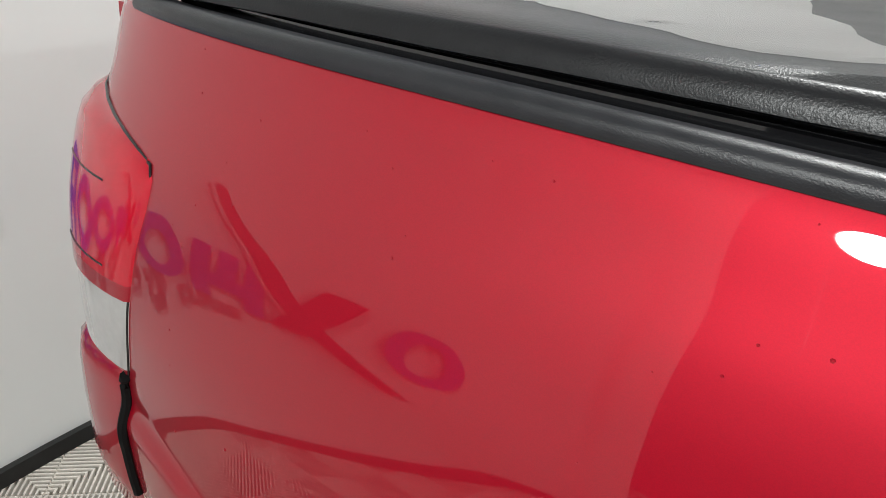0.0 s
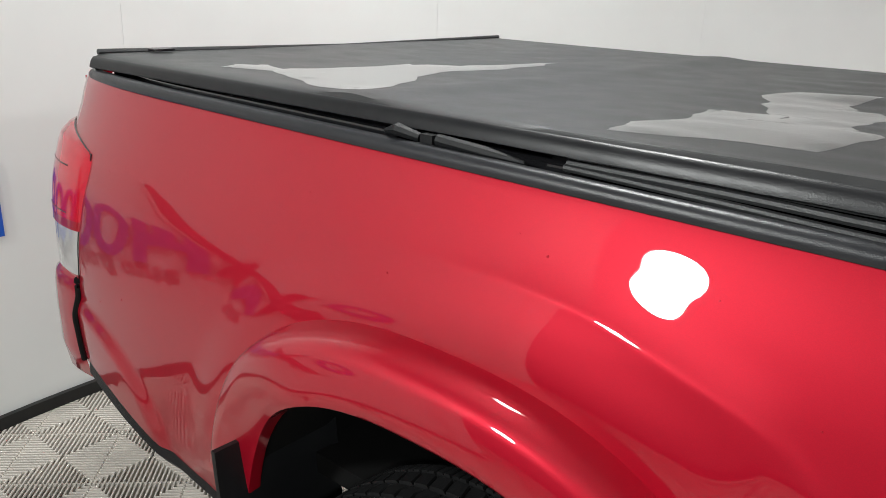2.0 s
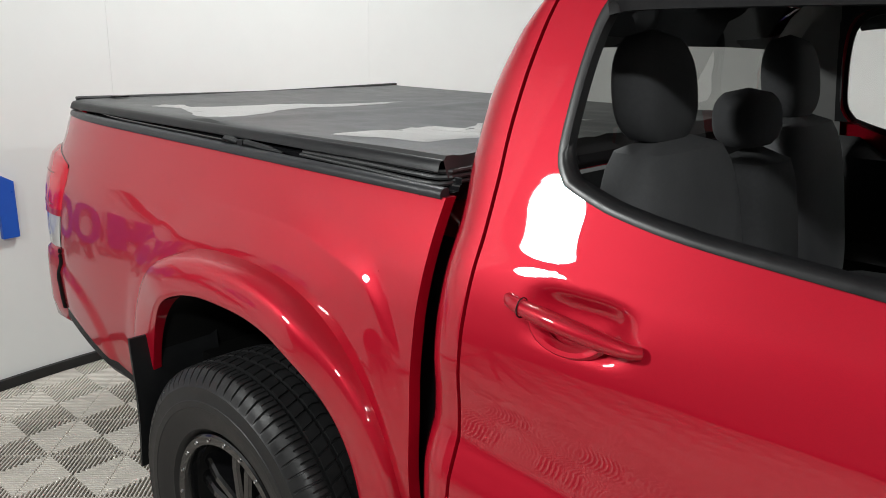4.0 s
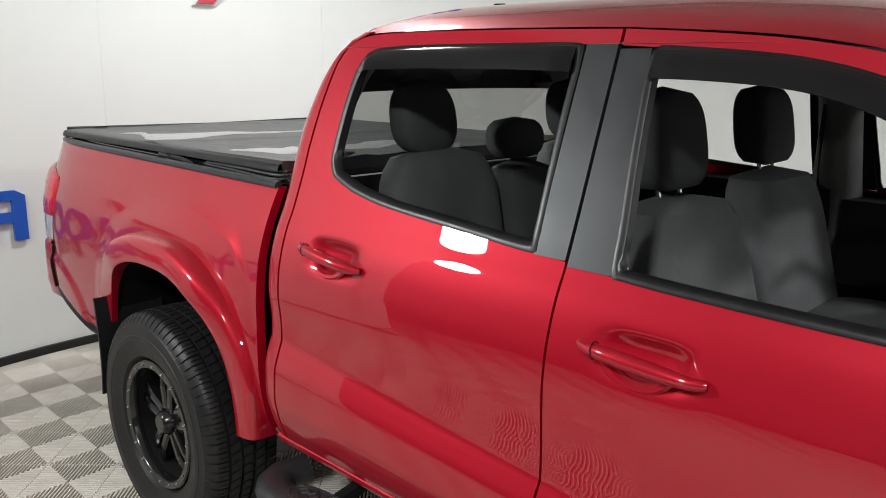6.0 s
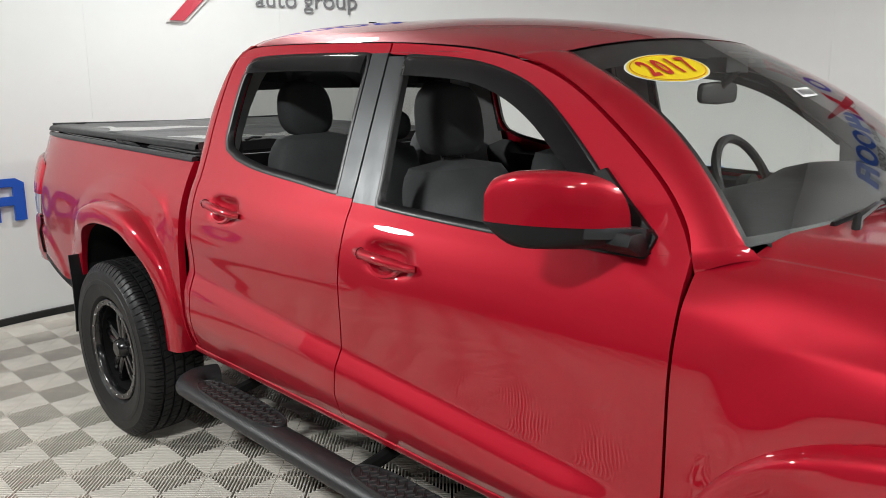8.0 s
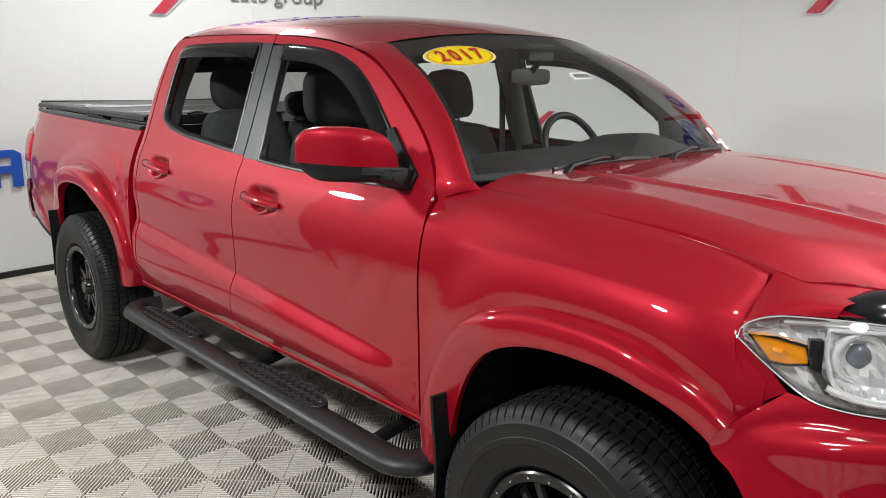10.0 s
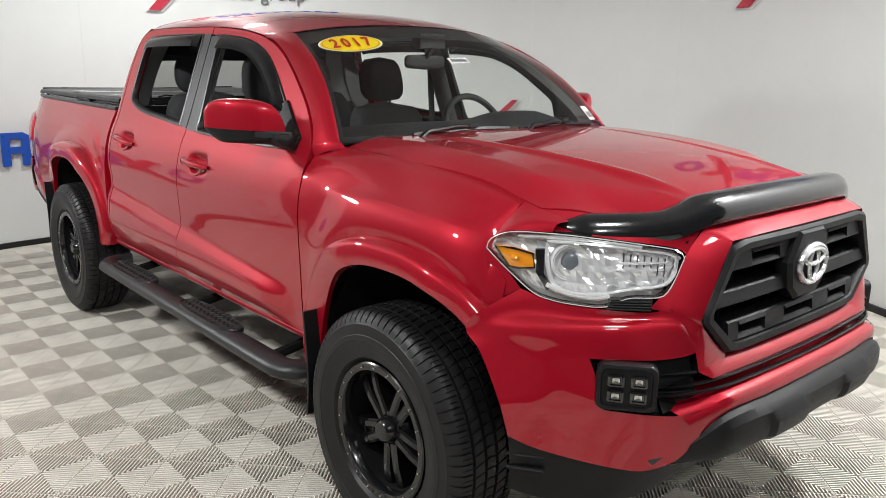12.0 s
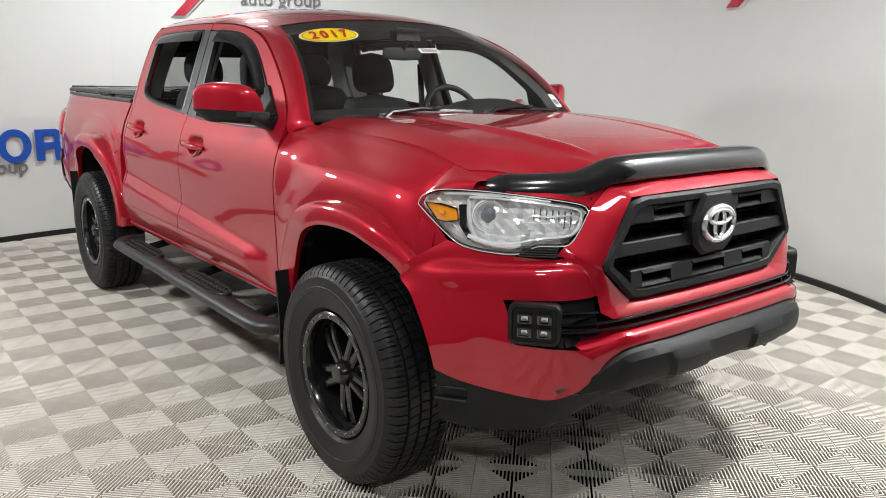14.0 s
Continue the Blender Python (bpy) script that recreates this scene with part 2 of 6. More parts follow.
def smooth_path(pts, n):
    """n points along a soft curve through pts, evenly spaced."""
    p = [Vector(q) for q in pts]
    dense = []
    for i in range(len(p) - 1):
        a, b, c, d = p[max(i - 1, 0)], p[i], p[i + 1], p[min(i + 2, len(p) - 1)]
        for k in range(16):
            t = k / 16
            dense.append(0.5 * (2 * b + (c - a) * t + (2 * a - 5 * b + 4 * c - d) * t * t + (3 * b - a - 3 * c + d) * t ** 3))
    dense.append(p[-1])
    return resample(dense, n)


def resample(pts, n):
    p = [Vector(q) for q in pts]
    s = [0.0]
    for a, b in zip(p, p[1:]):
        s.append(s[-1] + (b - a).length)
    out, j = [], 0
    for i in range(n):
        w = s[-1] * i / (n - 1)
        while j < len(p) - 2 and s[j + 1] < w:
            j += 1
        f = (w - s[j]) / max(1e-9, s[j + 1] - s[j])
        out.append(p[j].lerp(p[j + 1], min(1, max(0, f))))
    return out


def interp(pts):
    """A smooth curve value(x) through (x, value) points that does not overshoot."""
    x = [float(p[0]) for p in pts]
    y = [float(p[1]) for p in pts]
    d = [(y[i + 1] - y[i]) / (x[i + 1] - x[i]) for i in range(len(x) - 1)]
    m = [d[0]] + [0.0 if d[i - 1] * d[i] <= 0 else 2 * d[i - 1] * d[i] / (d[i - 1] + d[i]) for i in range(1, len(d))] + [d[-1]]

    def value(q):
        if q <= x[0]:
            return y[0] + m[0] * (q - x[0])
        if q >= x[-1]:
            return y[-1] + m[-1] * (q - x[-1])
        i = 0
        while q > x[i + 1]:
            i += 1
        h = x[i + 1] - x[i]
        t = (q - x[i]) / h
        return ((2 * t ** 3 - 3 * t * t + 1) * y[i] + (t ** 3 - 2 * t * t + t) * h * m[i] + (3 * t * t - 2 * t ** 3) * y[i + 1] + (t ** 3 - t * t) * h * m[i + 1])
    return value


def tube(path, radius, n=10, flat=1.0, caps=True, closed=False):
    """A round bar along a path of points; radius may be a list."""
    p = [Vector(q) for q in path]
    rows = []
    for i, c in enumerate(p):
        if closed:
            t = (p[(i + 1) % len(p)] - p[i - 1]).normalized()
        else:
            t = (p[min(i + 1, len(p) - 1)] - p[max(i - 1, 0)]).normalized()
        up = vec(0, 0, 1) if abs(t.z) < 0.9 else vec(1, 0, 0)
        a = t.cross(up).normalized()
        b = a.cross(t)
        r = radius[i] if isinstance(radius, (list, tuple)) else radius
        rows.append([c + (a * math.cos(w) + b * math.sin(w) * flat) * r for w in (2 * math.pi * k / n for k in range(n))])
    verts, faces = grid(rows, close=True, ring=closed)
    if caps and not closed:
        faces.append(tuple(range(n)))
        faces.append(tuple(reversed(range((len(p) - 1) * n, len(p) * n))))
    return verts, faces


def prism(outline, depth):
    """A flat outline of 3D points pushed by depth into a solid."""
    o = [Vector(q) for q in outline]
    d = Vector(depth)
    n = len(o)
    return o + [q + d for q in o], [tuple(range(n)), tuple(range(2 * n - 1, n - 1, -1))] + [(i, (i + 1) % n, n + (i + 1) % n, n + i) for i in range(n)]


def step01(a, b, x):
    t = min(1.0, max(0.0, (x - a) / (b - a)))
    return t * t * (3 - 2 * t)

# ---- room ----
CX, CY = BOOTH


def on_wall(deg, z, inset=0.0):
    a = radians(deg)
    return vec(CX + (BOOTH_R - inset) * math.cos(a), CY + (BOOTH_R - inset) * math.sin(a), z)


ARC_FROM, ARC_TO = 225.0, 14.0     # the wall runs from the rear corner round behind the truck
SEAM, PANEL_ARC = 72.5, 21.03        # one joint between panels, and the arc of a panel


def arc_sheet(a0, a1, z0, z1, thick, inset=0.0, step=1.6):
    n = max(2, int(abs(a1 - a0) / step) + 1)
    angles = [a0 + (a1 - a0) * i / (n - 1) for i in range(n)]
    rows = [[on_wall(a, z0, inset), on_wall(a, z1, inset), on_wall(a, z1, inset - thick), on_wall(a, z0, inset - thick)] for a in angles]
    v, f = grid(rows, close=True)
    f.append((0, 1, 2, 3))
    f.append(tuple(reversed(range(4 * n - 4, 4 * n))))
    return v, f


wall = tagged(obj("wall_booth", *arc_sheet(ARC_FROM, ARC_TO, 0.0, WALL_TOP, 0.08, -0.006), WALL), "curved white booth wall of smooth joined panels", "wall", kind="structure")
joints = [SEAM + PANEL_ARC * k for k in range(-5, 10)]
joints = [ARC_TO] + [a for a in joints if ARC_TO + 2 < a < ARC_FROM - 2] + [ARC_FROM]
for a, b in zip(joints, joints[1:]):
    obj("wall_panel", *arc_sheet(a + 0.006, b - 0.006, 0.02, WALL_TOP - 0.004, 0.006), WALL, wall)
tagged(obj("baseboard", *arc_sheet(ARC_FROM, ARC_TO, 0.0, 0.045, 0.02, 0.022), BASE), "thin black rubber strip along the wall's foot", "baseboard", kind="structure")

X0, X1, Y0, Y1 = -4.2, 9.6, -7.2, 5.4
SUB = -0.030
# the floor's black stands in for shade between the tile ribs
tagged(obj("floor", *box(X0, X1, Y0, Y1, SUB - 0.10, SUB), UNDER), "bare floor blackened as gap shade under ribbed grey plastic tiles", "floor", kind="structure")
floor = bpy.data.objects["floor"]
tagged(obj("ceiling", *box(X0, X1, Y0, Y1, CEILING, CEILING + 0.1), CEIL), "plain white painted ceiling with round lights", "ceiling", kind="structure")
for nm, b in (("wall_south", (X0, X1, Y0 - 0.1, Y0, SUB - 0.1, CEILING)), ("wall_north", (X0, X1, Y1, Y1 + 0.1, SUB - 0.1, CEILING)),
              ("wall_west", (X0 - 0.1, X0, Y0, Y1, SUB - 0.1, CEILING)), ("wall_east", (X1, X1 + 0.1, Y0, Y1, SUB - 0.1, CEILING))):
    tagged(obj(nm, *box(*b), SHOP), "plain grey workshop wall behind the booth", "wall", kind="structure")


def ceiling_light(x, y):
    root = tagged(new("ceiling_light"), "round white ceiling light with a bright diffuser, added out of view", "lamp", "ceiling lights")
    root.location = (x, y, CEILING)
    obj("housing", *lathe([(0.0, -0.002), (0.24, -0.002), (0.25, -0.06), (0.235, -0.08), (0.225, -0.07)], (0, 0, 0), "z", 32), WHITE, root)
    obj("diffuser", *lathe([(0.222, -0.066), (0.15, -0.075), (0.0, -0.078)], (0, 0, 0), "z", 32), BULB, root)


# a fitting at every lamp, the added fill ones too
for lx, ly, watts in LAMPS:
    ceiling_light(lx, ly)


def studio_light():
    """A round lamp head on a thin stand, at the open side of the booth."""
    root = tagged(new("studio_light"), "round white studio lamp on a black stand", "lamp")
    root.matrix_basis = SOFTBOX
    obj("diffuser", *lathe([(0.140, 0.0), (0.08, -0.003), (0.0, -0.004)], (0, 0, 0), "z", 32), SOFT, root)
    obj("lamp_shell", *lathe([(0.143, -0.02), (0.152, -0.02), (0.152, 0.02), (0.12, 0.09), (0.05, 0.16), (0.0, 0.17)], (0, 0, 0), "z", 32), TRIM, root)
    foot = SOFTBOX.translation
    inv = SOFTBOX.inverted()
    obj("stand", *tube([inv @ vec(foot.x - 0.12, foot.y - 0.14, 0.0), inv @ vec(foot.x - 0.12, foot.y - 0.14, foot.z + 0.03)], 0.014, 10), TRIM, root)
    for a in (30, 150, 270):
        obj("stand_leg", *tube([inv @ vec(foot.x - 0.12, foot.y - 0.14, 0.45), inv @ vec(foot.x - 0.12 + 0.42 * math.cos(radians(a)), foot.y - 0.14 + 0.42 * math.sin(radians(a)), 0.012)], 0.009, 8), TRIM, root)


studio_light()


# ---- wall signs: ring, crossed strokes and blocks in the sign's colours, with small grey words ----
def flat_piece(outline, deg0, z0, stand, thick):
    """A sign piece from (along the wall, up) points, bent to the wall."""
    pts = []
    for k in (stand, stand + thick):
        pts.append([on_wall(deg0 - math.degrees(s / BOOTH_R), z0 + h, k) for s, h in outline])
    n = len(outline)
    return pts[0] + pts[1], [tuple(range(n, 2 * n)), tuple(range(n - 1, -1, -1))] + [(i, (i + 1) % n, n + (i + 1) % n, n + i) for i in range(n)]


def ring_piece(cx, cz, rx, rz, wx, wz, deg0, z0, a0=0, a1=360):
    n = 32
    rows = []
    for i in range(n + (a1 - a0 < 360)):
        a = radians(a0 + (a1 - a0) * i / n)
        c, s = math.cos(a), math.sin(a)
        row = []
        for kx, kz, st in ((rx, rz, 0.012), (rx, rz, 0.032), (rx - wx, rz - wz, 0.032), (rx - wx, rz - wz, 0.012)):
            row.append(on_wall(deg0 - math.degrees((cx + kx * c) / BOOTH_R), z0 + cz + kz * s, st))
        rows.append(row)
    return grid(rows, close=True, ring=a1 - a0 >= 360)


def words(text, size, deg0, s0, z, mat, parent, name):
    cu = bpy.data.curves.new(name, "FONT")
    cu.body, cu.size, cu.extrude, cu.resolution_u = text, size, 0.006, 3
    tmp = bpy.data.objects.new(name, cu)
    scene.collection.objects.link(tmp)
    bpy.context.view_layer.update()
    me = bpy.data.meshes.new_from_object(tmp.evaluated_get(bpy.context.evaluated_depsgraph_get()))
    bpy.data.objects.remove(tmp)
    for v in me.vertices:
        v.co = on_wall(deg0 - math.degrees((s0 + v.co.x) / BOOTH_R), z + v.co.y, 0.014 + v.co.z)
    return finish(name, me, mat, parent, "", smooth=False)


def wall_sign(deg0, z0):
    """deg0: where the long red stroke's foot stands; z0: its height."""
    root = tagged(new("wall_sign"), "blue and red dealership sign with grey words on white wall", "sign", "wall signs")
    z = z0 + 0.21
    for cx in (-0.06, 1.01, 1.29):
        obj("blue_ring", *ring_piece(cx, 0.138, 0.136, 0.142, 0.062, 0.052, deg0, z), BLUE, root)
    m = [(0.52, 0), (0.52, 0.27), (0.60, 0.27), (0.60, 0.16), (0.64, 0.16), (0.64, 0.27), (0.72, 0.27), (0.72, 0.16), (0.76, 0.16), (0.76, 0.27), (0.84, 0.27), (0.84, 0), (0.76, 0), (0.76, 0.09), (0.60, 0.09), (0.60, 0)]
    obj("blue_comb", *flat_piece(m, deg0, z, 0.012, 0.02), BLUE, root, smooth=False)
    r1 = [(1.465, 0), (1.465, 0.27), (1.53, 0.27), (1.53, 0)]
    r2 = [(1.53, 0.27), (1.64, 0.27), (1.69, 0.24), (1.69, 0.0), (1.62, 0.0), (1.62, 0.10), (1.53, 0.10), (1.53, 0.155), (1.62, 0.155), (1.62, 0.218), (1.53, 0.218)]
    obj("blue_block", *merge([flat_piece(r, deg0, z, 0.012, 0.02) for r in (r1, r2)]), BLUE, root, smooth=False)
    long = [(0.0, 0.0), (0.10, 0.0), (0.40, 0.30), (0.83, 0.76), (0.78, 0.76), (0.30, 0.33)]
    wide = [(0.16, 0.50), (0.30, 0.50), (0.50, 0.21), (0.36, 0.21)]
    obj("white_edge", *flat_piece([(s + 0.02 if i in (1, 2, 3) else s - 0.02, h - 0.012) for i, (s, h) in enumerate(long)], deg0, z0, 0.008, 0.012), WHITE, root, smooth=False)
    obj("red_stroke", *flat_piece(long, deg0, z0, 0.022, 0.02), SIGNRED, root, smooth=False)
    obj("red_cross_stroke", *flat_piece(wide, deg0, z0, 0.024, 0.02), SIGNRED, root, smooth=False)
    words("auto group", 0.172, deg0, 0.62, z0 + 0.12, SIGNGREY, root, "sign_lettering")
    return root


wall_sign(211.4, 0.463)
wall_sign(169.0, 1.96)
wall_sign(129.0, 0.463)
wall_sign(85.9, 1.97)

# ---- pickup truck: x forward, right side at negative y, rear axle over the origin ----
truck = tagged(new("pickup_truck"), "glossy red crew-cab pickup truck with black wheels on ribbed floor tiles", "pickup truck")
AXLE_R, AXLE_F, HUB_Z = 0.0, 3.22, 0.392


def side_y(x, z):
    """Half width of the body side between belt and sill."""
    zc = 0.85 - 0.08 * (min(max(x, 0.5), 2.7) - 0.68)
    low = 0.545
    swell = step01(2.60, 2.36, x)          # the lower swell dies out before the front of the door
    pts = [(0.46, 0.82), (low, 0.864)] + [(low + (zc - low) * f, 0.866 + 0.006 * f + (y - 0.866 - 0.006 * f) * swell) for f, y in ((0.2, 0.888), (0.45, 0.903), (0.7, 0.900), (0.9, 0.882), (1.0, 0.872))]
    pts += [(zc + 0.05, 0.873), (0.98, 0.880), (1.04, 0.876), (1.10, 0.864), (1.16, 0.845), (1.21, 0.822), (1.30, 0.788), (1.50, 0.718), (1.75, 0.630)]
    return interp(pts)


def super_arc(cx, cz, a, b, e, n, lo, hi):
    """Points over a wheel arch, from its rear foot to its front foot: a flattened round."""
    out = []
    for i in range(n):
        t = lo + (hi - lo) * i / (n - 1)
        c, s = math.cos(t), math.sin(t)
        out.append((cx - a * math.copysign(abs(c) ** (2 / e), c), cz + b * math.copysign(abs(s) ** (2 / e), s)))
    return out


def arch_top(cx, cz, a, b, e):
    def top(x):
        u = min(1.0, abs((x - cx) / a))
        return cz + b * (1 - u ** e) ** (1 / e)
    return top


ARCH_OUT_R = (-0.03, 0.42, 0.555, 0.625, 2.5)
ARCH_IN_R = (-0.005, 0.42, 0.435, 0.533, 2.6)
ARCH_OUT_F = (3.20, 0.40, 0.565, 0.603, 2.4)
ARCH_IN_F = (3.245, 0.40, 0.455, 0.525, 2.5)
top_r, top_f = arch_top(*ARCH_OUT_R), arch_top(*ARCH_OUT_F)


def xs_around(x0, x1, cx, a, n):
    """Columns that crowd at an arch's feet."""
    left, right = cx - a, cx + a
    out = [x0 + (left - x0) * i / n for i in range(n)] if x0 < left else []
    out += [cx - a * math.cos(math.pi * i / (3 * n)) for i in range(3 * n + 1)]
    if x1 > right:
        out += [right + (x1 - right) * i / n for i in range(1, n + 1)]
    return [x for x in out if x0 - 1e-6 <= x <= x1 + 1e-6]


def arch_gap(x, z, arch):
    cx, cz, a, b, e = arch
    u, w = abs((x - cx) / a), max(0.0, (z - cz) / b)
    return ((u ** e + w ** e) ** (1 / e) - 1) * 0.6


# bed side
def bed_top(x):
    return 1.261 - 0.0105 * x


def tail_turn(x):
    """How far the side turns in towards the tailgate."""
    u = min(1.0, max(0.0, (-0.72 - x) / 0.55))
    return 0.14 * (1 - (1 - u ** 2.4) ** (1 / 2.4))


CREST = interp([(-0.60, 1.150), (0.0, 1.149), (0.14, 1.142), (0.24, 1.122), (0.29, 1.109), (0.377, 1.084), (0.435, 1.036), (0.50, 0.95)])


def bed_y(x, z):
    zt = bed_top(x)
    f = interp([(0.42, 0.79), (0.50, 0.825), (0.60, 0.852), (0.75, 0.868), (0.90, 0.873), (1.03, 0.862), (1.10, 0.846), (1.15, 0.829), (1.20, 0.808), (zt - 0.012, 0.7865), (zt, 0.780)])
    y = f(z) - tail_turn(x)
    gap = arch_gap(x, z, ARCH_OUT_R)
    if z > 0.5:
        y += 0.009 * (1 - step01(0.012, 0.10, gap)) * step01(0.42, 0.7, z)
    # raised lower rear corner
    y += 0.013 * step01(0.0, 0.16, 1 - math.hypot((x + 1.12) / 0.37, (z - 0.56) / 0.245)) * step01(-1.16, -1.10, x)
    # crest over the arch: a hollow above it, a slow fall below
    d = z - CREST(x)
    share = step01(-0.34, 0.12, x) * step01(0.52, 0.36, x)
    rise = max(0.0, 1 - d / 0.07) ** 2.6 if d > 0 else step01(-0.20, -0.005, d)
    return y + 0.010 * share * rise


def bed_low(x):
    return 0.52 if x > 0 else 0.50 + 0.15 * step01(-0.55, -1.2, x)


# where the side meets the tail lamp, the tailgate and the bumper
LAMP_EDGE = interp([(0.60, -1.115), (0.70, -1.105), (0.835, -1.092), (0.850, -1.082), (1.0, -1.046), (1.115, -1.016), (1.130, -1.021), (1.142, -1.075), (1.176, -1.235), (1.186, -1.268), (1.21, -1.269), (1.30, -1.269)])
rows = []
BACK, UP = -0.96, 66
z_front = [bed_low(BACK) + (bed_top(BACK) - bed_low(BACK)) * j / UP for j in range(UP + 1)]
z_back = [0.645 + (1.274 - 0.645) * j / UP for j in range(UP + 1)]
for k in range(30):
    w = math.sin(radians(90) * (1 - k / 30))
    row = []
    for zf, zb in zip(z_front, z_back):
        x, z = BACK + (LAMP_EDGE(zb) - BACK) * w, zf + (zb - zf) * w
        row.append(vec(x, -bed_y(x, z), z))
    rows.append(row)
for x in xs_around(BACK, 0.527, ARCH_OUT_R[0], ARCH_OUT_R[2], 30):
    low = bed_low(x)
    if abs(x - ARCH_OUT_R[0]) < ARCH_OUT_R[2]:
        low = max(low, top_r(x) - 0.012)
    rows.append([vec(x, -bed_y(x, low + (bed_top(x) - low) * j / UP), low + (bed_top(x) - low) * j / UP) for j in range(UP + 1)])
obj("bed_side", *panel(rows, (0, 0.03, 0)), RED, truck, mirror=True, angle=50)

# tailgate
tail_rows = []
for j in range(15):
    z = 0.80 + 0.462 * j / 14
    tail_rows.append([vec(-1.262 - 0.012 * math.sin(math.pi * j / 14), -0.70 + 1.4 * i / 20, z) for i in range(21)])
gate = obj("tailgate", *panel(tail_rows, (0.05, 0, 0)), RED, truck)
obj("gate_handle", *box(-1.295, -1.268, -0.13, 0.13, 1.14, 1.20), BLACK, gate, bevel=0.008)

# wheel-arch flares: a rounded step out from the panel, a face, and a turned-in lip
def flare(arch_out, arch_in, body, reach, lo, hi, name, bulge=0.0):
    n = 56
    po = super_arc(*arch_out, n, lo, hi)
    pi = super_arc(*arch_in, n, lo, hi)
    rows = []
    for (xo, zo), (xi, zi) in zip(po, pi):
        yb = body(xo, zo) - 0.012
        yo = reach(xo)
        row = []
        for f, g in ((-0.02, 0.0), (0.02, 0.25), (0.05, 0.5), (0.10, 0.72), (0.18, 0.86), (0.32, 0.93), (0.55, 0.975), (0.80, 1.0), (0.95, 0.995), (1.0, 0.97), (1.005, 0.90), (1.0, 0.4)):
            y = yb + (yo - yb) * g
            row.append(vec(xo + (xi - xo) * f, -y, zo + (zi - zo) * f))
        rows.append(row)
    return obj(name, *grid(rows), RED, truck, mirror=True, angle=60)


flare(ARCH_OUT_R, ARCH_IN_R, bed_y, lambda x: 0.950 - 0.05 * step01(0.25, 0.55, x) - 0.05 * step01(-0.3, -0.6, x), radians(17), radians(176), "rear_fender_flare")

# cab lower sides and doors
GUTTER = [(0.60, 1.52), (0.635, 1.60), (0.68, 1.652), (0.76, 1.680), (0.90, 1.687), (1.07, 1.688), (1.30, 1.686), (1.54, 1.681), (1.70, 1.673), (1.85, 1.662), (1.96, 1.648), (2.06, 1.629), (2.17, 1.598), (2.28, 1.545), (2.42, 1.455), (2.54, 1.362), (2.61, 1.285), (2.632, 1.235)]


def skin(x, z, out=0.0):
    return vec(x, -(side_y(x, z)(z) + out), z)


def lower_panel(x0, x1, top, grip, n=64, m=76):
    rows = []
    for i in range(n + 1):
        x = x0 + (x1 - x0) * i / n
        f = side_y(x, 1)
        z1 = top(x)
        row = []
        for j in range(m + 1):
            z = 0.545 + (z1 - 0.545) * j / m
            dent = 0.026 * math.exp(-(((x - grip[0]) / 0.078) ** 4) - ((z - grip[1]) / 0.036) ** 4)
            row.append(vec(x, -f(z) + dent, z))
        rows.append(row)
    return rows


def loft_skin(outer, inner, n, cuts=5, out=0.0):
    a = smooth_path([(x, 0, z) for x, z in outer], n)
    b = smooth_path([(x, 0, z) for x, z in inner], n)
    return [[skin(p.x + (q.x - p.x) * k / cuts, p.z + (q.z - p.z) * k / cuts, out) for k in range(cuts + 1)] for p, q in zip(a, b)]


WIN_R_SILL = interp([(0.655, 1.315), (0.79, 1.318), (0.84, 1.300), (0.90, 1.283), (1.03, 1.264), (1.28, 1.246), (1.49, 1.233), (1.556, 1.226)])
WIN_F_SILL = interp([(1.564, 1.222), (1.67, 1.217), (1.90, 1.210), (2.2, 1.208), (2.55, 1.222), (2.633, 1.228)])
rear_low = lower_panel(0.657, 1.556, WIN_R_SILL, (0.872, 1.118))
rear_top = loft_skin([(0.657, 1.315), (0.655, 1.38), (0.660, 1.47), (0.672, 1.55), (0.69, 1.615), (0.735, 1.662), (0.82, 1.680), (1.0, 1.684), (1.3, 1.682), (1.556, 1.677)],
                     [(0.79, 1.318), (0.765, 1.36), (0.762, 1.45), (0.768, 1.54), (0.783, 1.60), (0.82, 1.636), (0.90, 1.646), (1.05, 1.650), (1.3, 1.650), (1.556, 1.648)], 46)
front_low = lower_panel(1.562, 2.636, WIN_F_SILL, (1.770, 1.088))
front_top = loft_skin([(1.564, 1.677), (1.70, 1.669), (1.85, 1.657), (1.96, 1.643), (2.06, 1.624), (2.17, 1.592), (2.28, 1.540), (2.42, 1.449), (2.54, 1.355), (2.605, 1.280), (2.634, 1.228)],
                      [(1.564, 1.645), (1.70, 1.637), (1.85, 1.626), (1.95, 1.612), (2.04, 1.590), (2.13, 1.556), (2.22, 1.500), (2.33, 1.415), (2.45, 1.310), (2.52, 1.245), (2.55, 1.222)], 46)


def door(low_rows, top_rows, label):
    v, f = merge([panel(low_rows, (0, 0.03, 0)), panel(top_rows, (0, 0.03, 0))])
    return obj("door", v, f, RED, truck, label, mirror=True, angle=50)


doors_rear = door(rear_low, rear_top, "closed red rear door")
doors_front = door(front_low, front_top, "closed red front door")

# dark linings on the inner faces of the window frames
def inner_face(rows):
    return grid([[p + vec(0, 0.034, 0) for p in r] for r in rows])


obj("frame_lining", *inner_face(rear_top), CABIN, truck, mirror=True)
obj("frame_lining", *inner_face(front_top), CABIN, truck, mirror=True)

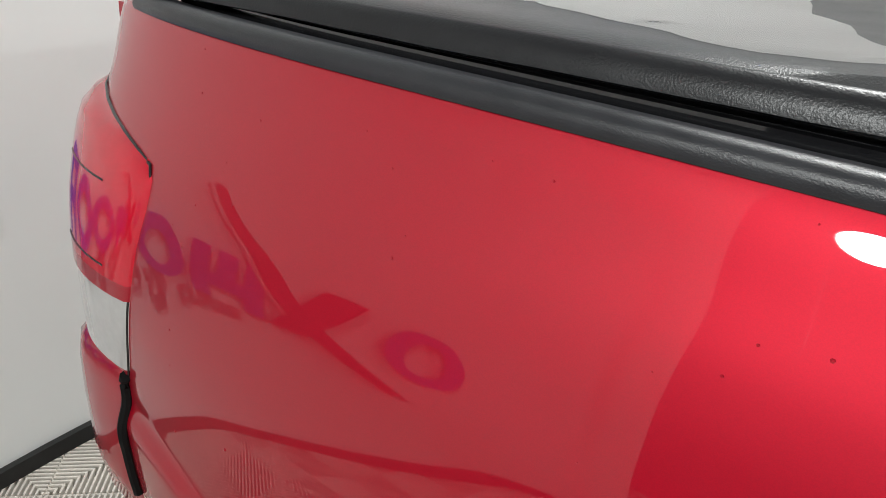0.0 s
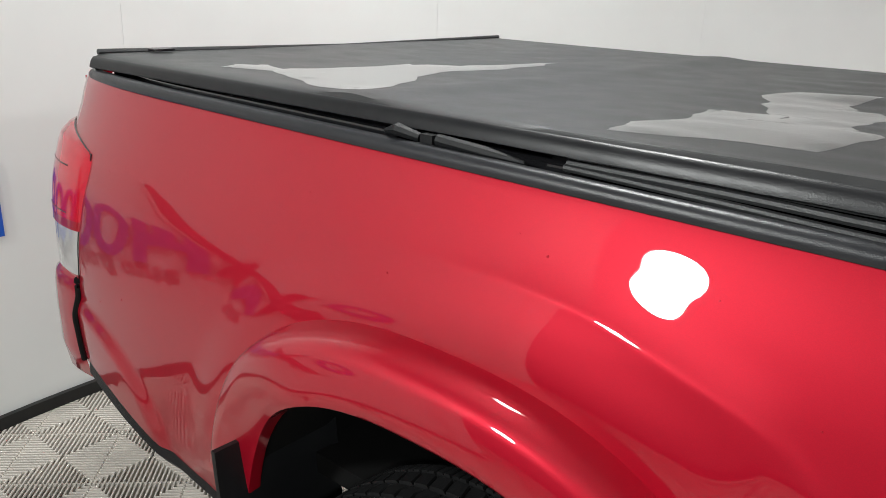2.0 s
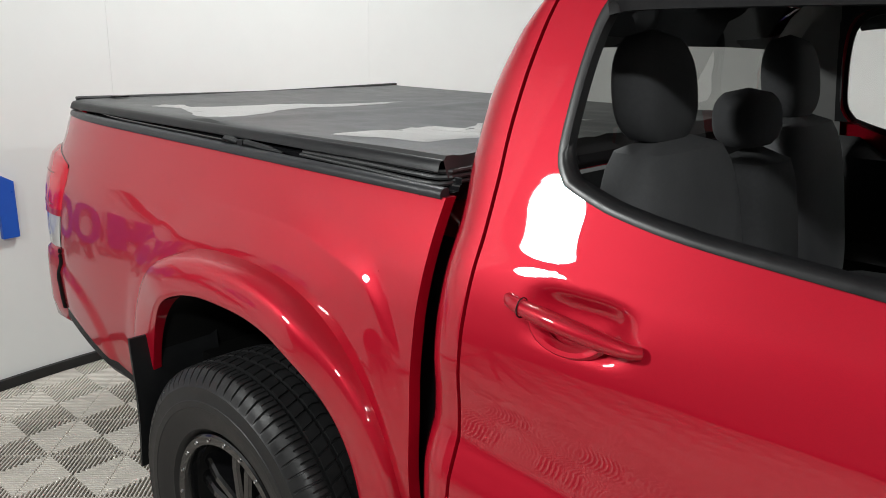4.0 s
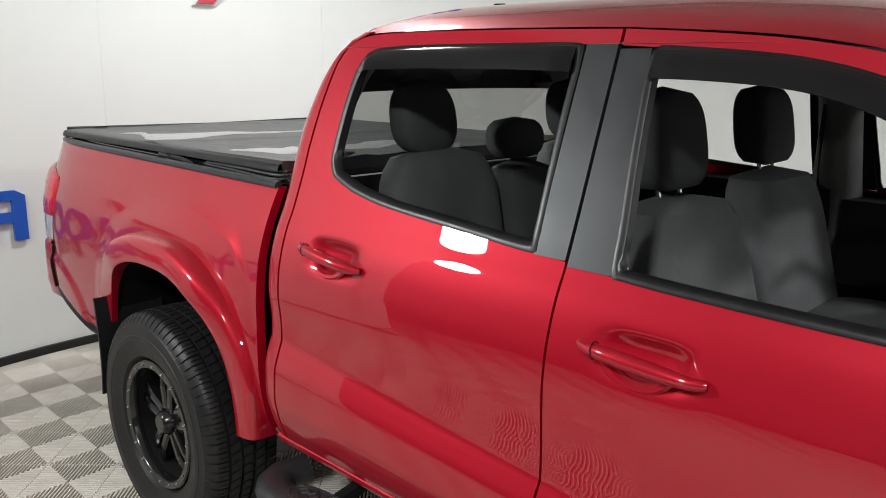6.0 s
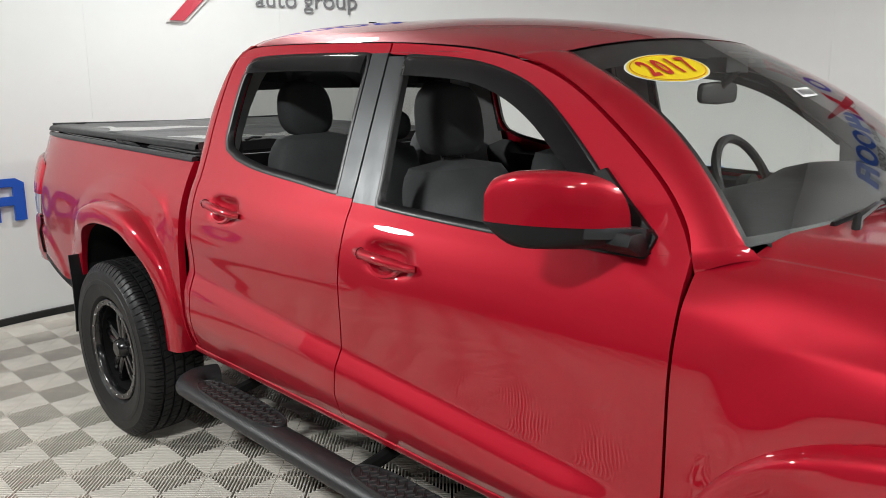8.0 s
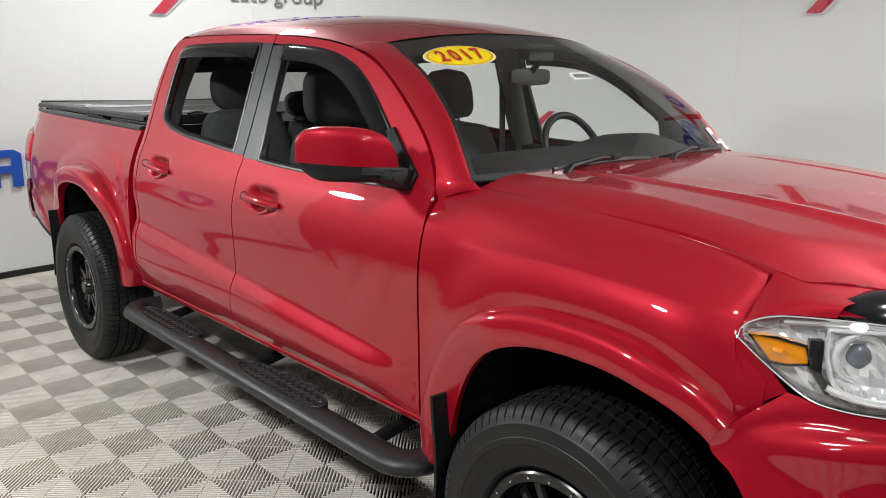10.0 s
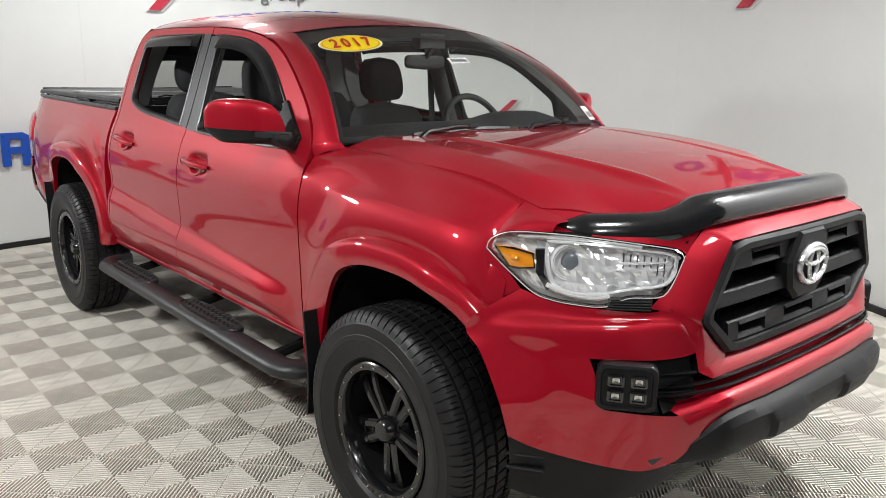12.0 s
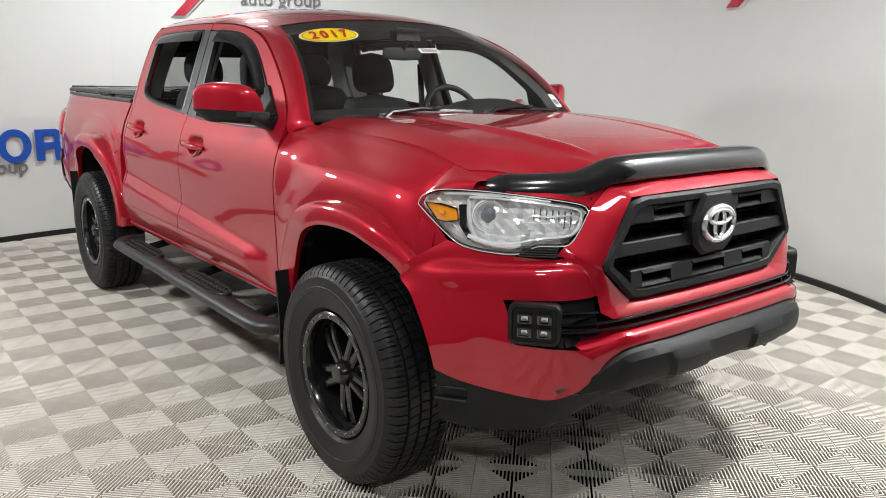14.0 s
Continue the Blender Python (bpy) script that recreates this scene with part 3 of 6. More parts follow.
# the strip of cab behind the rear doors
CAB_BACK = interp([(0.545, 0.572), (0.80, 0.562), (1.1, 0.565), (1.23, 0.568), (1.33, 0.560), (1.42, 0.562), (1.547, 0.594), (1.60, 0.625), (1.652, 0.672), (1.69, 0.735)])
DOOR_BACK = interp([(0.545, 0.649), (1.315, 0.649), (1.38, 0.647), (1.47, 0.652), (1.55, 0.664), (1.615, 0.682), (1.652, 0.715), (1.69, 0.80)])
rows = []
for j in range(46):
    z = 0.545 + (1.688 - 0.545) * j / 45
    row = []
    for k in range(9):
        x = CAB_BACK(z) + (DOOR_BACK(z) - CAB_BACK(z)) * k / 8
        y = side_y(x, z)(z) - 0.035 * ((8 - k) / 8) ** 3
        row.append(vec(x, -y, z))
    rows.append(row)
obj("cab_corner", *panel(rows, (0.0, 0.04, 0)), RED, truck, mirror=True, angle=55)

# sill below the doors
rows = []
for i in range(31):
    x = 0.60 + (2.66 - 0.60) * i / 30
    rows.append([vec(x, -y, z) for y, z in ((0.846, 0.555), (0.862, 0.538), (0.860, 0.522), (0.845, 0.508), (0.80, 0.500), (0.70, 0.498))])
obj("rocker_panel", *grid(rows), RED, truck, mirror=True, angle=50)

# roof, with the rails down to the gutters
gut = smooth_path([(x, 0, z) for x, z in GUTTER], 60)
rows = []
for p in gut:
    ye = side_y(p.x, p.z)(p.z) - 0.006 - 0.045 * step01(0.72, 0.60, p.x)
    if p.x > 2.14:
        break
    crown = 0.085 * step01(0.52, 0.86, p.x) * (1 - 0.25 * step01(1.6, 2.15, p.x))
    zlow = p.z if p.x > 0.75 else p.z
    row = []
    for k in range(33):
        u = -1 + 2 * k / 32
        x = p.x + 0.11 * (1 - u * u) * step01(1.5, 2.14, p.x)
        row.append(vec(x, u * ye, zlow + 0.012 * step01(1.0, 0.93, abs(u)) + crown * (1 - abs(u) ** 2.6)))
    rows.append(row)
roof = obj("roof", *grid(rows), RED, truck, angle=60)
obj("roof_lining", *grid([[vec(p.x, p.y * 0.975, p.z - 0.012) for p in r] for r in rows]), CABIN, truck)
roof_front = rows[-1]

# windscreen and pillars
BASE_EDGE = [vec(2.80 - 0.085 * (abs(u) ** 2.2), 0.748 * u, 1.262 - 0.006 * abs(u)) for u in [-1 + 2 * k / 32 for k in range(33)]]
TOP_EDGE = []
for k in range(33):
    w = 16 + (k - 16) * 0.87
    a, b = roof_front[min(31, int(w))], roof_front[min(31, int(w)) + 1]
    TOP_EDGE.append(a.lerp(b, w - min(31, int(w))) + vec(0.012, 0, -0.004))
rows = []
for i in range(15):
    t = i / 14
    rows.append([a.lerp(b, t) + vec(0.045, 0, 0.035) * math.sin(math.pi * t) for a, b in zip(BASE_EDGE, TOP_EDGE)])
shield_rows = rows
shield = obj("windshield", *grid(rows), SHIELD, truck, "clear windscreen glass")
shield.visible_shadow = False
frit_in = vec(-0.004, 0, -0.005)
band = [[p + frit_in for p in r] for r in rows]


def sub_rows(rs, i0, i1, j0, j1):
    return [r[j0:j1] for r in rs[i0:i1]]


obj("shade_band", *grid(sub_rows(band, 12, 15, 0, 33)), BLACK, truck)
obj("glass_border", *merge([grid([[r[0], r[0].lerp(r[1], 0.5)] for r in band[:13]]), grid([[r[31].lerp(r[32], 0.5), r[32]] for r in band[:13]]), grid([band[0], [a.lerp(b, 0.45) for a, b in zip(band[0], band[1])]])]), BLACK, truck)
pil_out = [p for p in gut if p.x > 2.02]
pil_out = resample([vec(p.x, -(side_y(p.x, p.z)(p.z) - 0.006), p.z + 0.004) for p in pil_out], 30)
pil_in = resample([r[0] for r in reversed(rows)], 30)
prow = []
for a, b in zip(pil_out, pil_in):
    mid = (a + b) / 2 + vec(0.008, -0.006, 0.018)
    prow.append([a * (1 - t) ** 2 + mid * 2 * t * (1 - t) + b * t * t for t in [k / 8 for k in range(9)]])
obj("windshield_pillar", *panel(prow, (-0.01, 0.02, -0.01)), RED, truck, mirror=True, angle=60)

# cab back wall round the rear window
def back_x(z):
    return CAB_BACK(z) + 0.012


def back_row(z, y0, y1, n=10):
    return [vec(back_x(z), y0 + (y1 - y0) * i / n, z) for i in range(n + 1)]


zs = lambda a, b, n: [a + (b - a) * i / n for i in range(n + 1)]
yb = lambda z: side_y(0.6, z)(z) - 0.045
pieces = [grid([back_row(z, -yb(z), yb(z)) for z in zs(0.5, 1.275, 10)]), grid([back_row(z, -yb(z), yb(z)) for z in zs(1.640, 1.70, 5)])]
for s in (-1, 1):
    pieces.append(grid([back_row(z, s * 0.60, s * yb(z), 4) for z in zs(1.275, 1.640, 8)]))
obj("cab_back", *merge(pieces), RED, truck)
obj("cab_back_lining", *merge([([p + vec(0.014, 0, 0) for p in v], f) for v, f in pieces]), CABIN, truck)
rw = obj("rear_window", *grid([back_row(z, -0.60, 0.60) for z in zs(1.275, 1.640, 8)]), TINT, truck, "tinted rear cab window")
rw.visible_shadow = False

# front fenders
HOOD_SIDE = interp([(2.62, 1.246), (2.9, 1.239), (3.3, 1.210), (3.6, 1.160), (3.8, 1.120), (3.99, 1.07)])
SHOULDER = interp([(2.62, 1.262), (2.9, 1.262), (3.1, 1.256), (3.3, 1.241), (3.5, 1.215), (3.73, 1.172), (3.9, 1.130), (3.99, 1.09)])


def fender_seam(x):
    return vec(x, -(0.733 - 0.035 * step01(2.7, 3.5, x)), HOOD_SIDE(x) - 0.011)


CREST_F = interp([(2.66, 1.120), (2.79, 1.098), (2.90, 1.104), (3.14, 1.107), (3.29, 1.101), (3.38, 1.096), (3.54, 1.072), (3.66, 1.04)])


def fender_y(x, z):
    s = fender_seam(x)
    d = s.z - z
    f = interp([(0.0, -s.y), (0.012, -s.y + 0.035), (0.035, -s.y + 0.072), (0.08, 0.832), (0.14, 0.856), (0.22, 0.866), (0.35, 0.872), (0.50, 0.870), (0.66, 0.85), (0.80, 0.80)])
    y = f(d)
    gap = arch_gap(x, z, ARCH_OUT_F)
    y += 0.024 * (1 - step01(0.02, 0.16, gap)) * step01(0.45, 0.75, z)
    d = z - CREST_F(x)
    rise = max(0.0, 1 - d / 0.075) ** 2.6 if d > 0 else step01(-0.14, -0.004, d)
    y += 0.011 * step01(2.72, 2.90, x) * step01(3.62, 3.46, x) * rise
    if z < 1.20:
        y += (side_y(2.63, z)(z) - y) * step01(2.86, 2.643, x) * step01(1.20, 1.12, z)
    if x > 3.42:
        y -= 0.11 * ((x - 3.42) / 0.3) ** 2
    return y


rows = []
for x in xs_around(2.640, 3.642, ARCH_OUT_F[0], ARCH_OUT_F[2], 18):
    low = max(0.535, top_f(x) - 0.012) if abs(x - ARCH_OUT_F[0]) < ARCH_OUT_F[2] else 0.535
    zt = fender_seam(x).z if x < 3.586 else min(fender_seam(x).z, 1.022 - (x - 3.571) * 1.05)
    row = []
    for j in range(71):
        t = j / 70
        t = 1 - (1 - t) ** 1.5
        z = low + (zt - low) * t
        row.append(vec(x, -fender_y(x, z), z))
    rows.append(row)
obj("front_fender", *panel(rows, (0, 0.03, 0)), RED, truck, mirror=True, angle=50)
flare(ARCH_OUT_F, ARCH_IN_F, fender_y, lambda x: 0.945 - 0.05 * step01(2.95, 2.65, x) - 0.105 * step01(3.38, 3.66, x) * 0.45, radians(2), radians(131), "front_fender_flare")

# cowl and bonnet
def hood_front(y):
    u = abs(y)
    return 3.965 - 0.05 * (u / 0.44) ** 2 if u < 0.44 else 3.915 - 0.30 * ((u - 0.44) / 0.27) ** 1.1


def hood_z(x, y):
    """A centre panel edged by two creases, raised shoulders, and a nose that drops behind the deflector."""
    u = abs(y)
    base = interp([(2.62, 1.262), (2.9, 1.262), (3.3, 1.246), (3.6, 1.218), (3.8, 1.186), (3.93, 1.146), (3.99, 1.105)])(x)
    side = HOOD_SIDE(x)
    b = 0.50 - 0.07 * step01(2.7, 3.8, x)
    nose = side + (base - side) * (1 - (0.35 * step01(b - 0.045, b + 0.13, u) + 0.65 * min(1.0, max(0.0, (u - b + 0.03) / 0.13)))) + 0.012 * (1 - (u / 0.72) ** 2) - 0.012 * step01(0.63, 0.71, u)
    c = 0.415 - 0.075 * step01(2.9, 3.8, x)
    crown = base + 0.012 * (1 - (u / 0.72) ** 2)
    ridge = 0.004 * step01(2.85, 3.05, x) * math.exp(-((u - c) / 0.014) ** 2)
    wing = SHOULDER(x) + 0.003
    body = crown + ridge + (wing - crown) * (0.55 * step01(c, c + 0.05, u) + 0.45 * step01(c, 0.60, u))
    roll = max(0.0, (u - 0.575) / 0.14)
    body += (side - 0.012 - wing) * min(1.0, roll) ** 1.8
    k = step01(-0.24, -0.01, x - hood_front(y))
    return body + (nose - body) * k


rows = []
for i in range(161):
    u = -1 + 2 * i / 160
    row = []
    for j in range(37):
        t = j / 36
        y0 = 0.729 - 0.035 * step01(2.7, 3.5, 2.66 + t)
        y = u * y0
        x = 2.79 - 0.072 * abs(u) ** 2.2
        x = x + (hood_front(y) - x) * t
        row.append(vec(x, y, hood_z(x, y)))
    rows.append(row)
hood = obj("hood", *panel(rows, (0, 0, -0.03)), RED, truck, angle=50)
cowl = [[vec(2.80 - 0.085 * abs(u) ** 2.2 + d, 0.742 * u, z) for d, z in ((-0.03, 1.262), (0.0, 1.250), (0.02, 1.240), (0.08, 1.215))] for u in [-1 + 2 * k / 24 for k in range(25)]]
obj("cowl", *grid(cowl[1:-1]), BLACK, truck)
# the pillar's foot, blended down on to the fender
foot_low = smooth_path([(2.641, -0.806, 1.196), (2.680, -0.792, 1.214), (2.715, -0.766, 1.226), (2.745, -0.736, 1.230)], 9)
obj("pillar_foot", *grid([prow[-1], [a.lerp(b, 0.5) + vec(0, -0.004, 0.006) for a, b in zip(prow[-1], foot_low)], foot_low]), RED, truck, mirror=True, angle=60)

# ---- wheels ----
TYRE_R, TYRE_IN, TYRE_OUT, RIM_R = 0.395, -0.135, 0.135, 0.232


def tyre_mesh():
    """Carcass with five ribs: slots across the shoulders, slanted cuts in the ribs."""
    side = [(RIM_R - 0.012, 0.088), (RIM_R + 0.002, 0.110), (RIM_R + 0.012, 0.120), (RIM_R + 0.018, 0.1205), (0.275, 0.130), (0.300, 0.1345), (0.302, 0.1362), (0.318, 0.1362), (0.320, 0.1345), (0.345, 0.131), (0.352, 0.1315), (0.356, 0.128), (0.368, 0.124), (0.380, 0.114), (0.389, 0.105)]
    tread = [(0.3935, 0.094), (0.395, 0.074), (0.395, 0.071), (0.385, 0.070), (0.385, 0.062), (0.396, 0.061), (0.3965, 0.045), (0.397, 0.027), (0.386, 0.026), (0.386, 0.017), (0.397, 0.016), (0.3975, 0.0)]
    half = side + tread
    prof = half + [(r, -h) for r, h in reversed(half[:-1])]
    pitches, rows = 76, []
    for r, h in prof:
        row = []
        shoulder, rib = abs(h) > 0.070 and r > 0.36, abs(h) < 0.062 and r > 0.39
        for i in range(pitches):
            for u, cut in ((0.0, 1), (0.12, 1), (0.16, 0), (0.50, 0), (0.54, 2), (0.60, 2), (0.64, 0), (0.96, 0)):
                a = 2 * math.pi * (i + u + (0.25 if h < 0 else 0) + (h * 9.0 if rib else 0)) / pitches
                rr = r
                if shoulder and cut == 1:
                    rr -= 0.007
                elif shoulder and cut == 2 and abs(h) < 0.10:
                    rr -= 0.003
                elif rib and cut == 1:
                    rr -= 0.005
                row.append(vec(rr * math.cos(a), h, rr * math.sin(a)))
        rows.append(row)
    return grid(rows, close=True)


def spoke_pair(a):
    """Two thin bars of one split spoke, from the hub to the rim."""
    out = []
    for s in (-1, 1):
        for (r0, w0, h0), (r1, w1, h1) in (((0.048, 0.016, 0.024), (0.206, 0.034, 0.014)),):
            c0, c1 = a + s * w0 / r0, a + s * w1 / r1
            p0, p1 = vec(r0 * math.cos(c0), h0, r0 * math.sin(c0)), vec(r1 * math.cos(c1), h1, r1 * math.sin(c1))
            t = (p1 - p0).normalized()
            q = t.cross(vec(0, 1, 0)).normalized()
            mid = (p0 + p1) / 2 + vec(0, 0.006, 0)
            rows = []
            for p, w, d in ((p0, 0.0175, 0.034), (mid, 0.0165, 0.054), (p1, 0.020, 0.066)):
                rows.append([p + q * w + vec(0, -d, 0), p + q * w, p + q * w * 0.5 + vec(0, 0.005, 0), p - q * w * 0.5 + vec(0, 0.005, 0), p - q * w, p - q * w + vec(0, -d, 0)])
            v, f = grid(rows, close=True)
            out.append((v, f))
    # web between the two bars, sunk below their faces, open at the middle
    rows = []
    for r, h, w in ((0.120, -0.012, 0.020), (0.150, -0.014, 0.026), (0.185, -0.004, 0.033), (0.204, 0.004, 0.036)):
        rows.append([vec(r * math.cos(a + k * w / r), h, r * math.sin(a + k * w / r)) for k in (-1, -0.5, 0, 0.5, 1)])
    out.append(panel(rows, (0, -0.02, 0)))
    # rib from the web to the rim, either side of the pair
    for k in (-1, 1):
        b = a + k * 0.40
        rows = [[vec(r * math.cos(b + k * u), h, r * math.sin(b + k * u)) for u in (-0.10, 0.10)] for r, h in ((0.060, -0.01), (0.120, -0.045), (0.185, -0.055))]
        out.append(panel(rows, (0, -0.02, 0)))
    return merge(out)


def make_wheel():
    """A wheel about its own centre, outer face towards +y."""
    root = new("wheel")
    root["label"] = "black off-road alloy wheel with worn tyre"
    obj("tyre", *tyre_mesh(), TYRE, root, angle=30)
    lip = [(RIM_R - 0.016, 0.085), (RIM_R - 0.006, 0.108), (RIM_R - 0.004, 0.113), (RIM_R - 0.009, 0.117), (RIM_R - 0.030, 0.115), (RIM_R - 0.034, 0.110), (RIM_R - 0.036, 0.08)]
    obj("rim_ring", *lathe(lip, (0, 0, 0), "y", 72), RIM, root, angle=40)
    obj("rim_barrel", *lathe([(RIM_R - 0.0355, 0.085), (RIM_R - 0.040, 0.02), (RIM_R - 0.05, -0.07), (RIM_R - 0.05, -0.10), (0.02, -0.10)], (0, 0, 0), "y", 72), DARK, root)
    for k in range(5):
        v, f = spoke_pair(2 * math.pi * k / 5 + 0.3)
        obj("spoke", [p + vec(0, 0.045, 0) for p in v], f, RIM, root, smooth=False)
    obj("centre_cap", *lathe([(0.0, 0.104), (0.030, 0.103), (0.038, 0.096), (0.046, 0.070), (0.068, 0.062), (0.082, 0.042), (0.088, -0.02)], (0, 0, 0), "y", 24), RIM, root)
    for k in range(6):
        a = 2 * math.pi * k / 6 + 0.2
        obj("lug_nut", *lathe([(0.0, 0.075), (0.008, 0.074), (0.010, 0.068), (0.010, 0.04)], (0.055 * math.cos(a), 0, 0.055 * math.sin(a)), "y", 6), RIM, root)
    for k in range(20):
        a = 2 * math.pi * k / 20
        r = RIM_R - 0.020
        obj("rim_rivet", *lathe([(0.0, 0.1205), (0.003, 0.120), (0.0042, 0.118), (0.0045, 0.112)], (r * math.cos(a), 0, r * math.sin(a)), "y", 8), STEEL, root)
    return root


first = make_wheel()
first.parent = truck
first.matrix_basis = pose(AXLE_R, -0.838, HUB_Z, 0, 0, 180)
for x, y, turn in ((AXLE_F, -0.838, 180), (AXLE_R, 0.838, 0), (AXLE_F, 0.838, 0)):
    w = copy_thing(first, pose(x, y, HUB_Z, 0, 40, turn))

# wheel wells, frame and dark underside
for cx, arch in ((AXLE_R, ARCH_IN_R), (AXLE_F, ARCH_IN_F)):
    a = super_arc(arch[0], arch[1] - 0.02, arch[2] + 0.03, arch[3] + 0.04, 2.4, 28, radians(10), radians(166))
    rows = [[vec(x, -y, z) for y in (0.90 if cx == AXLE_R else 0.835, 0.75, 0.60, 0.50)] for x, z in a]
    v, f = grid(rows)
    n = len(rows)
    obj("wheel_well", v, f + [tuple(4 * i + 3 for i in range(n))], DARK, truck, mirror=True)
pieces = [box(-1.15, 3.75, -0.47, -0.38, 0.40, 0.56), box(-1.15, 3.75, 0.38, 0.47, 0.40, 0.56)]
pieces += [box(x, x + 0.08, -0.40, 0.40, 0.42, 0.54) for x in (-1.0, -0.5, 0.6, 1.6, 2.5, 3.4)]
obj("chassis", *merge(pieces), DARK, truck)
obj("cab_floor", *box(0.58, 2.66, -0.80, 0.80, 0.50, 0.53), DARK, truck)
obj("bed_floor", *box(-1.10, 0.50, -0.75, 0.75, 0.62, 0.66), DARK, truck)
obj("engine_block", *box(2.6, 3.8, -0.48, 0.48, 0.42, 0.60), DARK, truck, bevel=0.02)
obj("rear_axle", *merge([tube([(0, -0.75, HUB_Z), (0, 0.75, HUB_Z)], 0.045), lathe([(0, -0.13), (0.09, -0.10), (0.14, 0), (0.09, 0.10), (0, 0.13)], (0, 0, HUB_Z), "y", 16)]), DARK, truck)
obj("front_axle", *tube([(AXLE_F, -0.75, HUB_Z), (AXLE_F, 0.75, HUB_Z)], 0.045), DARK, truck)
for s in (-1, 1):
    obj("leaf_spring", *merge([tube([(-0.62, s * 0.52, 0.50), (-0.3, s * 0.52, 0.40), (0, s * 0.52, 0.34), (0.35, s * 0.52, 0.40), (0.62, s * 0.52, 0.46)], 0.022, 8), tube([(0.02, s * 0.56, 0.40), (-0.12, s * 0.56, 0.80)], 0.03, 8)]), DARK, truck)
obj("tailpipe", *tube(smooth_path([(0.3, -0.55, 0.48), (-0.4, -0.58, 0.50), (-0.62, -0.68, 0.44), (-0.70, -0.80, 0.40)], 14), 0.03, 12, caps=False), STEEL, truck, "dull steel tailpipe")

# ---- front end ----
def poly(pts, n):
    return smooth_path(pts, n)


def loft(curves, n, sub=3):
    """Rows along x between named curves, each resampled to n points and joined smoothly."""
    c = [poly(k, n) for k in curves]
    cols = [smooth_path([k[i] for k in c], (len(c) - 1) * sub + 1) for i in range(n)]
    return cols


SEAM_TOP = (3.668, -0.801, 0.940)
B0 = [SEAM_TOP, (3.702, -0.788, 0.931), (3.742, -0.769, 0.918), (3.796, -0.737, 0.911), (3.863, -0.692, 0.908), (3.905, -0.655, 0.905), (3.952, -0.607, 0.905), (3.985, -0.573, 0.918)]
B05 = [(3.593, -0.897, 0.868), (3.66, -0.838, 0.880), (3.72, -0.796, 0.884), (3.79, -0.752, 0.880), (3.87, -0.690, 0.882), (3.93, -0.635, 0.886), (3.975, -0.588, 0.893), (4.004, -0.560, 0.890)]
B1 = [(3.571, -0.908, 0.819), (3.652, -0.870, 0.840), (3.742, -0.824, 0.852), (3.825, -0.763, 0.859), (3.915, -0.684, 0.866), (3.974, -0.620, 0.869), (4.014, -0.570, 0.868), (4.022, -0.546, 0.860)]
B2 = [(3.626, -0.906, 0.772), (3.69, -0.862, 0.782), (3.78, -0.808, 0.786), (3.868, -0.740, 0.785), (3.93, -0.686, 0.787), (3.985, -0.636, 0.790), (4.028, -0.568, 0.796), (4.042, -0.530, 0.803)]
B3 = [(3.692, -0.898, 0.655), (3.745, -0.858, 0.657), (3.805, -0.810, 0.657), (3.888, -0.750, 0.656), (3.95, -0.705, 0.654), (4.005, -0.660, 0.652), (4.055, -0.603, 0.652), (4.088, -0.535, 0.664)]
B4 = [(3.720, -0.886, 0.556), (3.765, -0.848, 0.532), (3.82, -0.802, 0.514), (3.90, -0.748, 0.502), (3.95, -0.708, 0.495), (4.00, -0.658, 0.492), (4.055, -0.602, 0.525), (4.085, -0.548, 0.585)]
lines = [poly(c, 60) for c in (B0, B05, B1, B2, B3, B4)]
cols = []
for k in range(60):
    p = [c[k] for c in lines]
    col = []
    for i in range(5):
        a, b, c, d = p[max(i - 1, 0)], p[i], p[i + 1], p[min(i + 2, 5)]
        col += [0.5 * (2 * b + (c - a) * t + (2 * a - 5 * b + 4 * c - d) * t * t + (3 * b - a - 3 * c + d) * t ** 3) for t in [q / 6 for q in range(6)]]
    cols.append(col + [p[5]])
v, f = grid(cols)
f = [q for q in f if not (18 <= q[0] % 31 < 24 and cols[q[0] // 31][18].x > 3.862)]     # opening for the lamp pocket
bumper_rows = [(v, f)]
C_TOP = [(4.055, -0.603, 0.652), (4.085, -0.53, 0.668), (4.105, -0.46, 0.684), (4.118, -0.25, 0.690), (4.122, 0.0, 0.692), (4.118, 0.25, 0.690), (4.105, 0.46, 0.684), (4.085, 0.53, 0.668), (4.055, 0.603, 0.652)]
C_BOT = [(4.082, -0.548, 0.590), (4.098, -0.51, 0.622), (4.112, -0.455, 0.645), (4.130, -0.25, 0.652), (4.135, 0.0, 0.654), (4.130, 0.25, 0.652), (4.112, 0.455, 0.645), (4.098, 0.51, 0.622), (4.082, 0.548, 0.590)]
C_IN = [(p[0] - 0.10, p[1], p[2] + 0.012) for p in C_TOP]
v, f = merge(bumper_rows)
v2 = [vec(p[0], -p[1], p[2]) for p in v]
bumper = obj("front_bumper", *merge([(v, f), (v2, [tuple(reversed(q)) for q in f]), grid(loft([C_IN, C_TOP, C_BOT], 60, 3))]), RED, truck, angle=50)

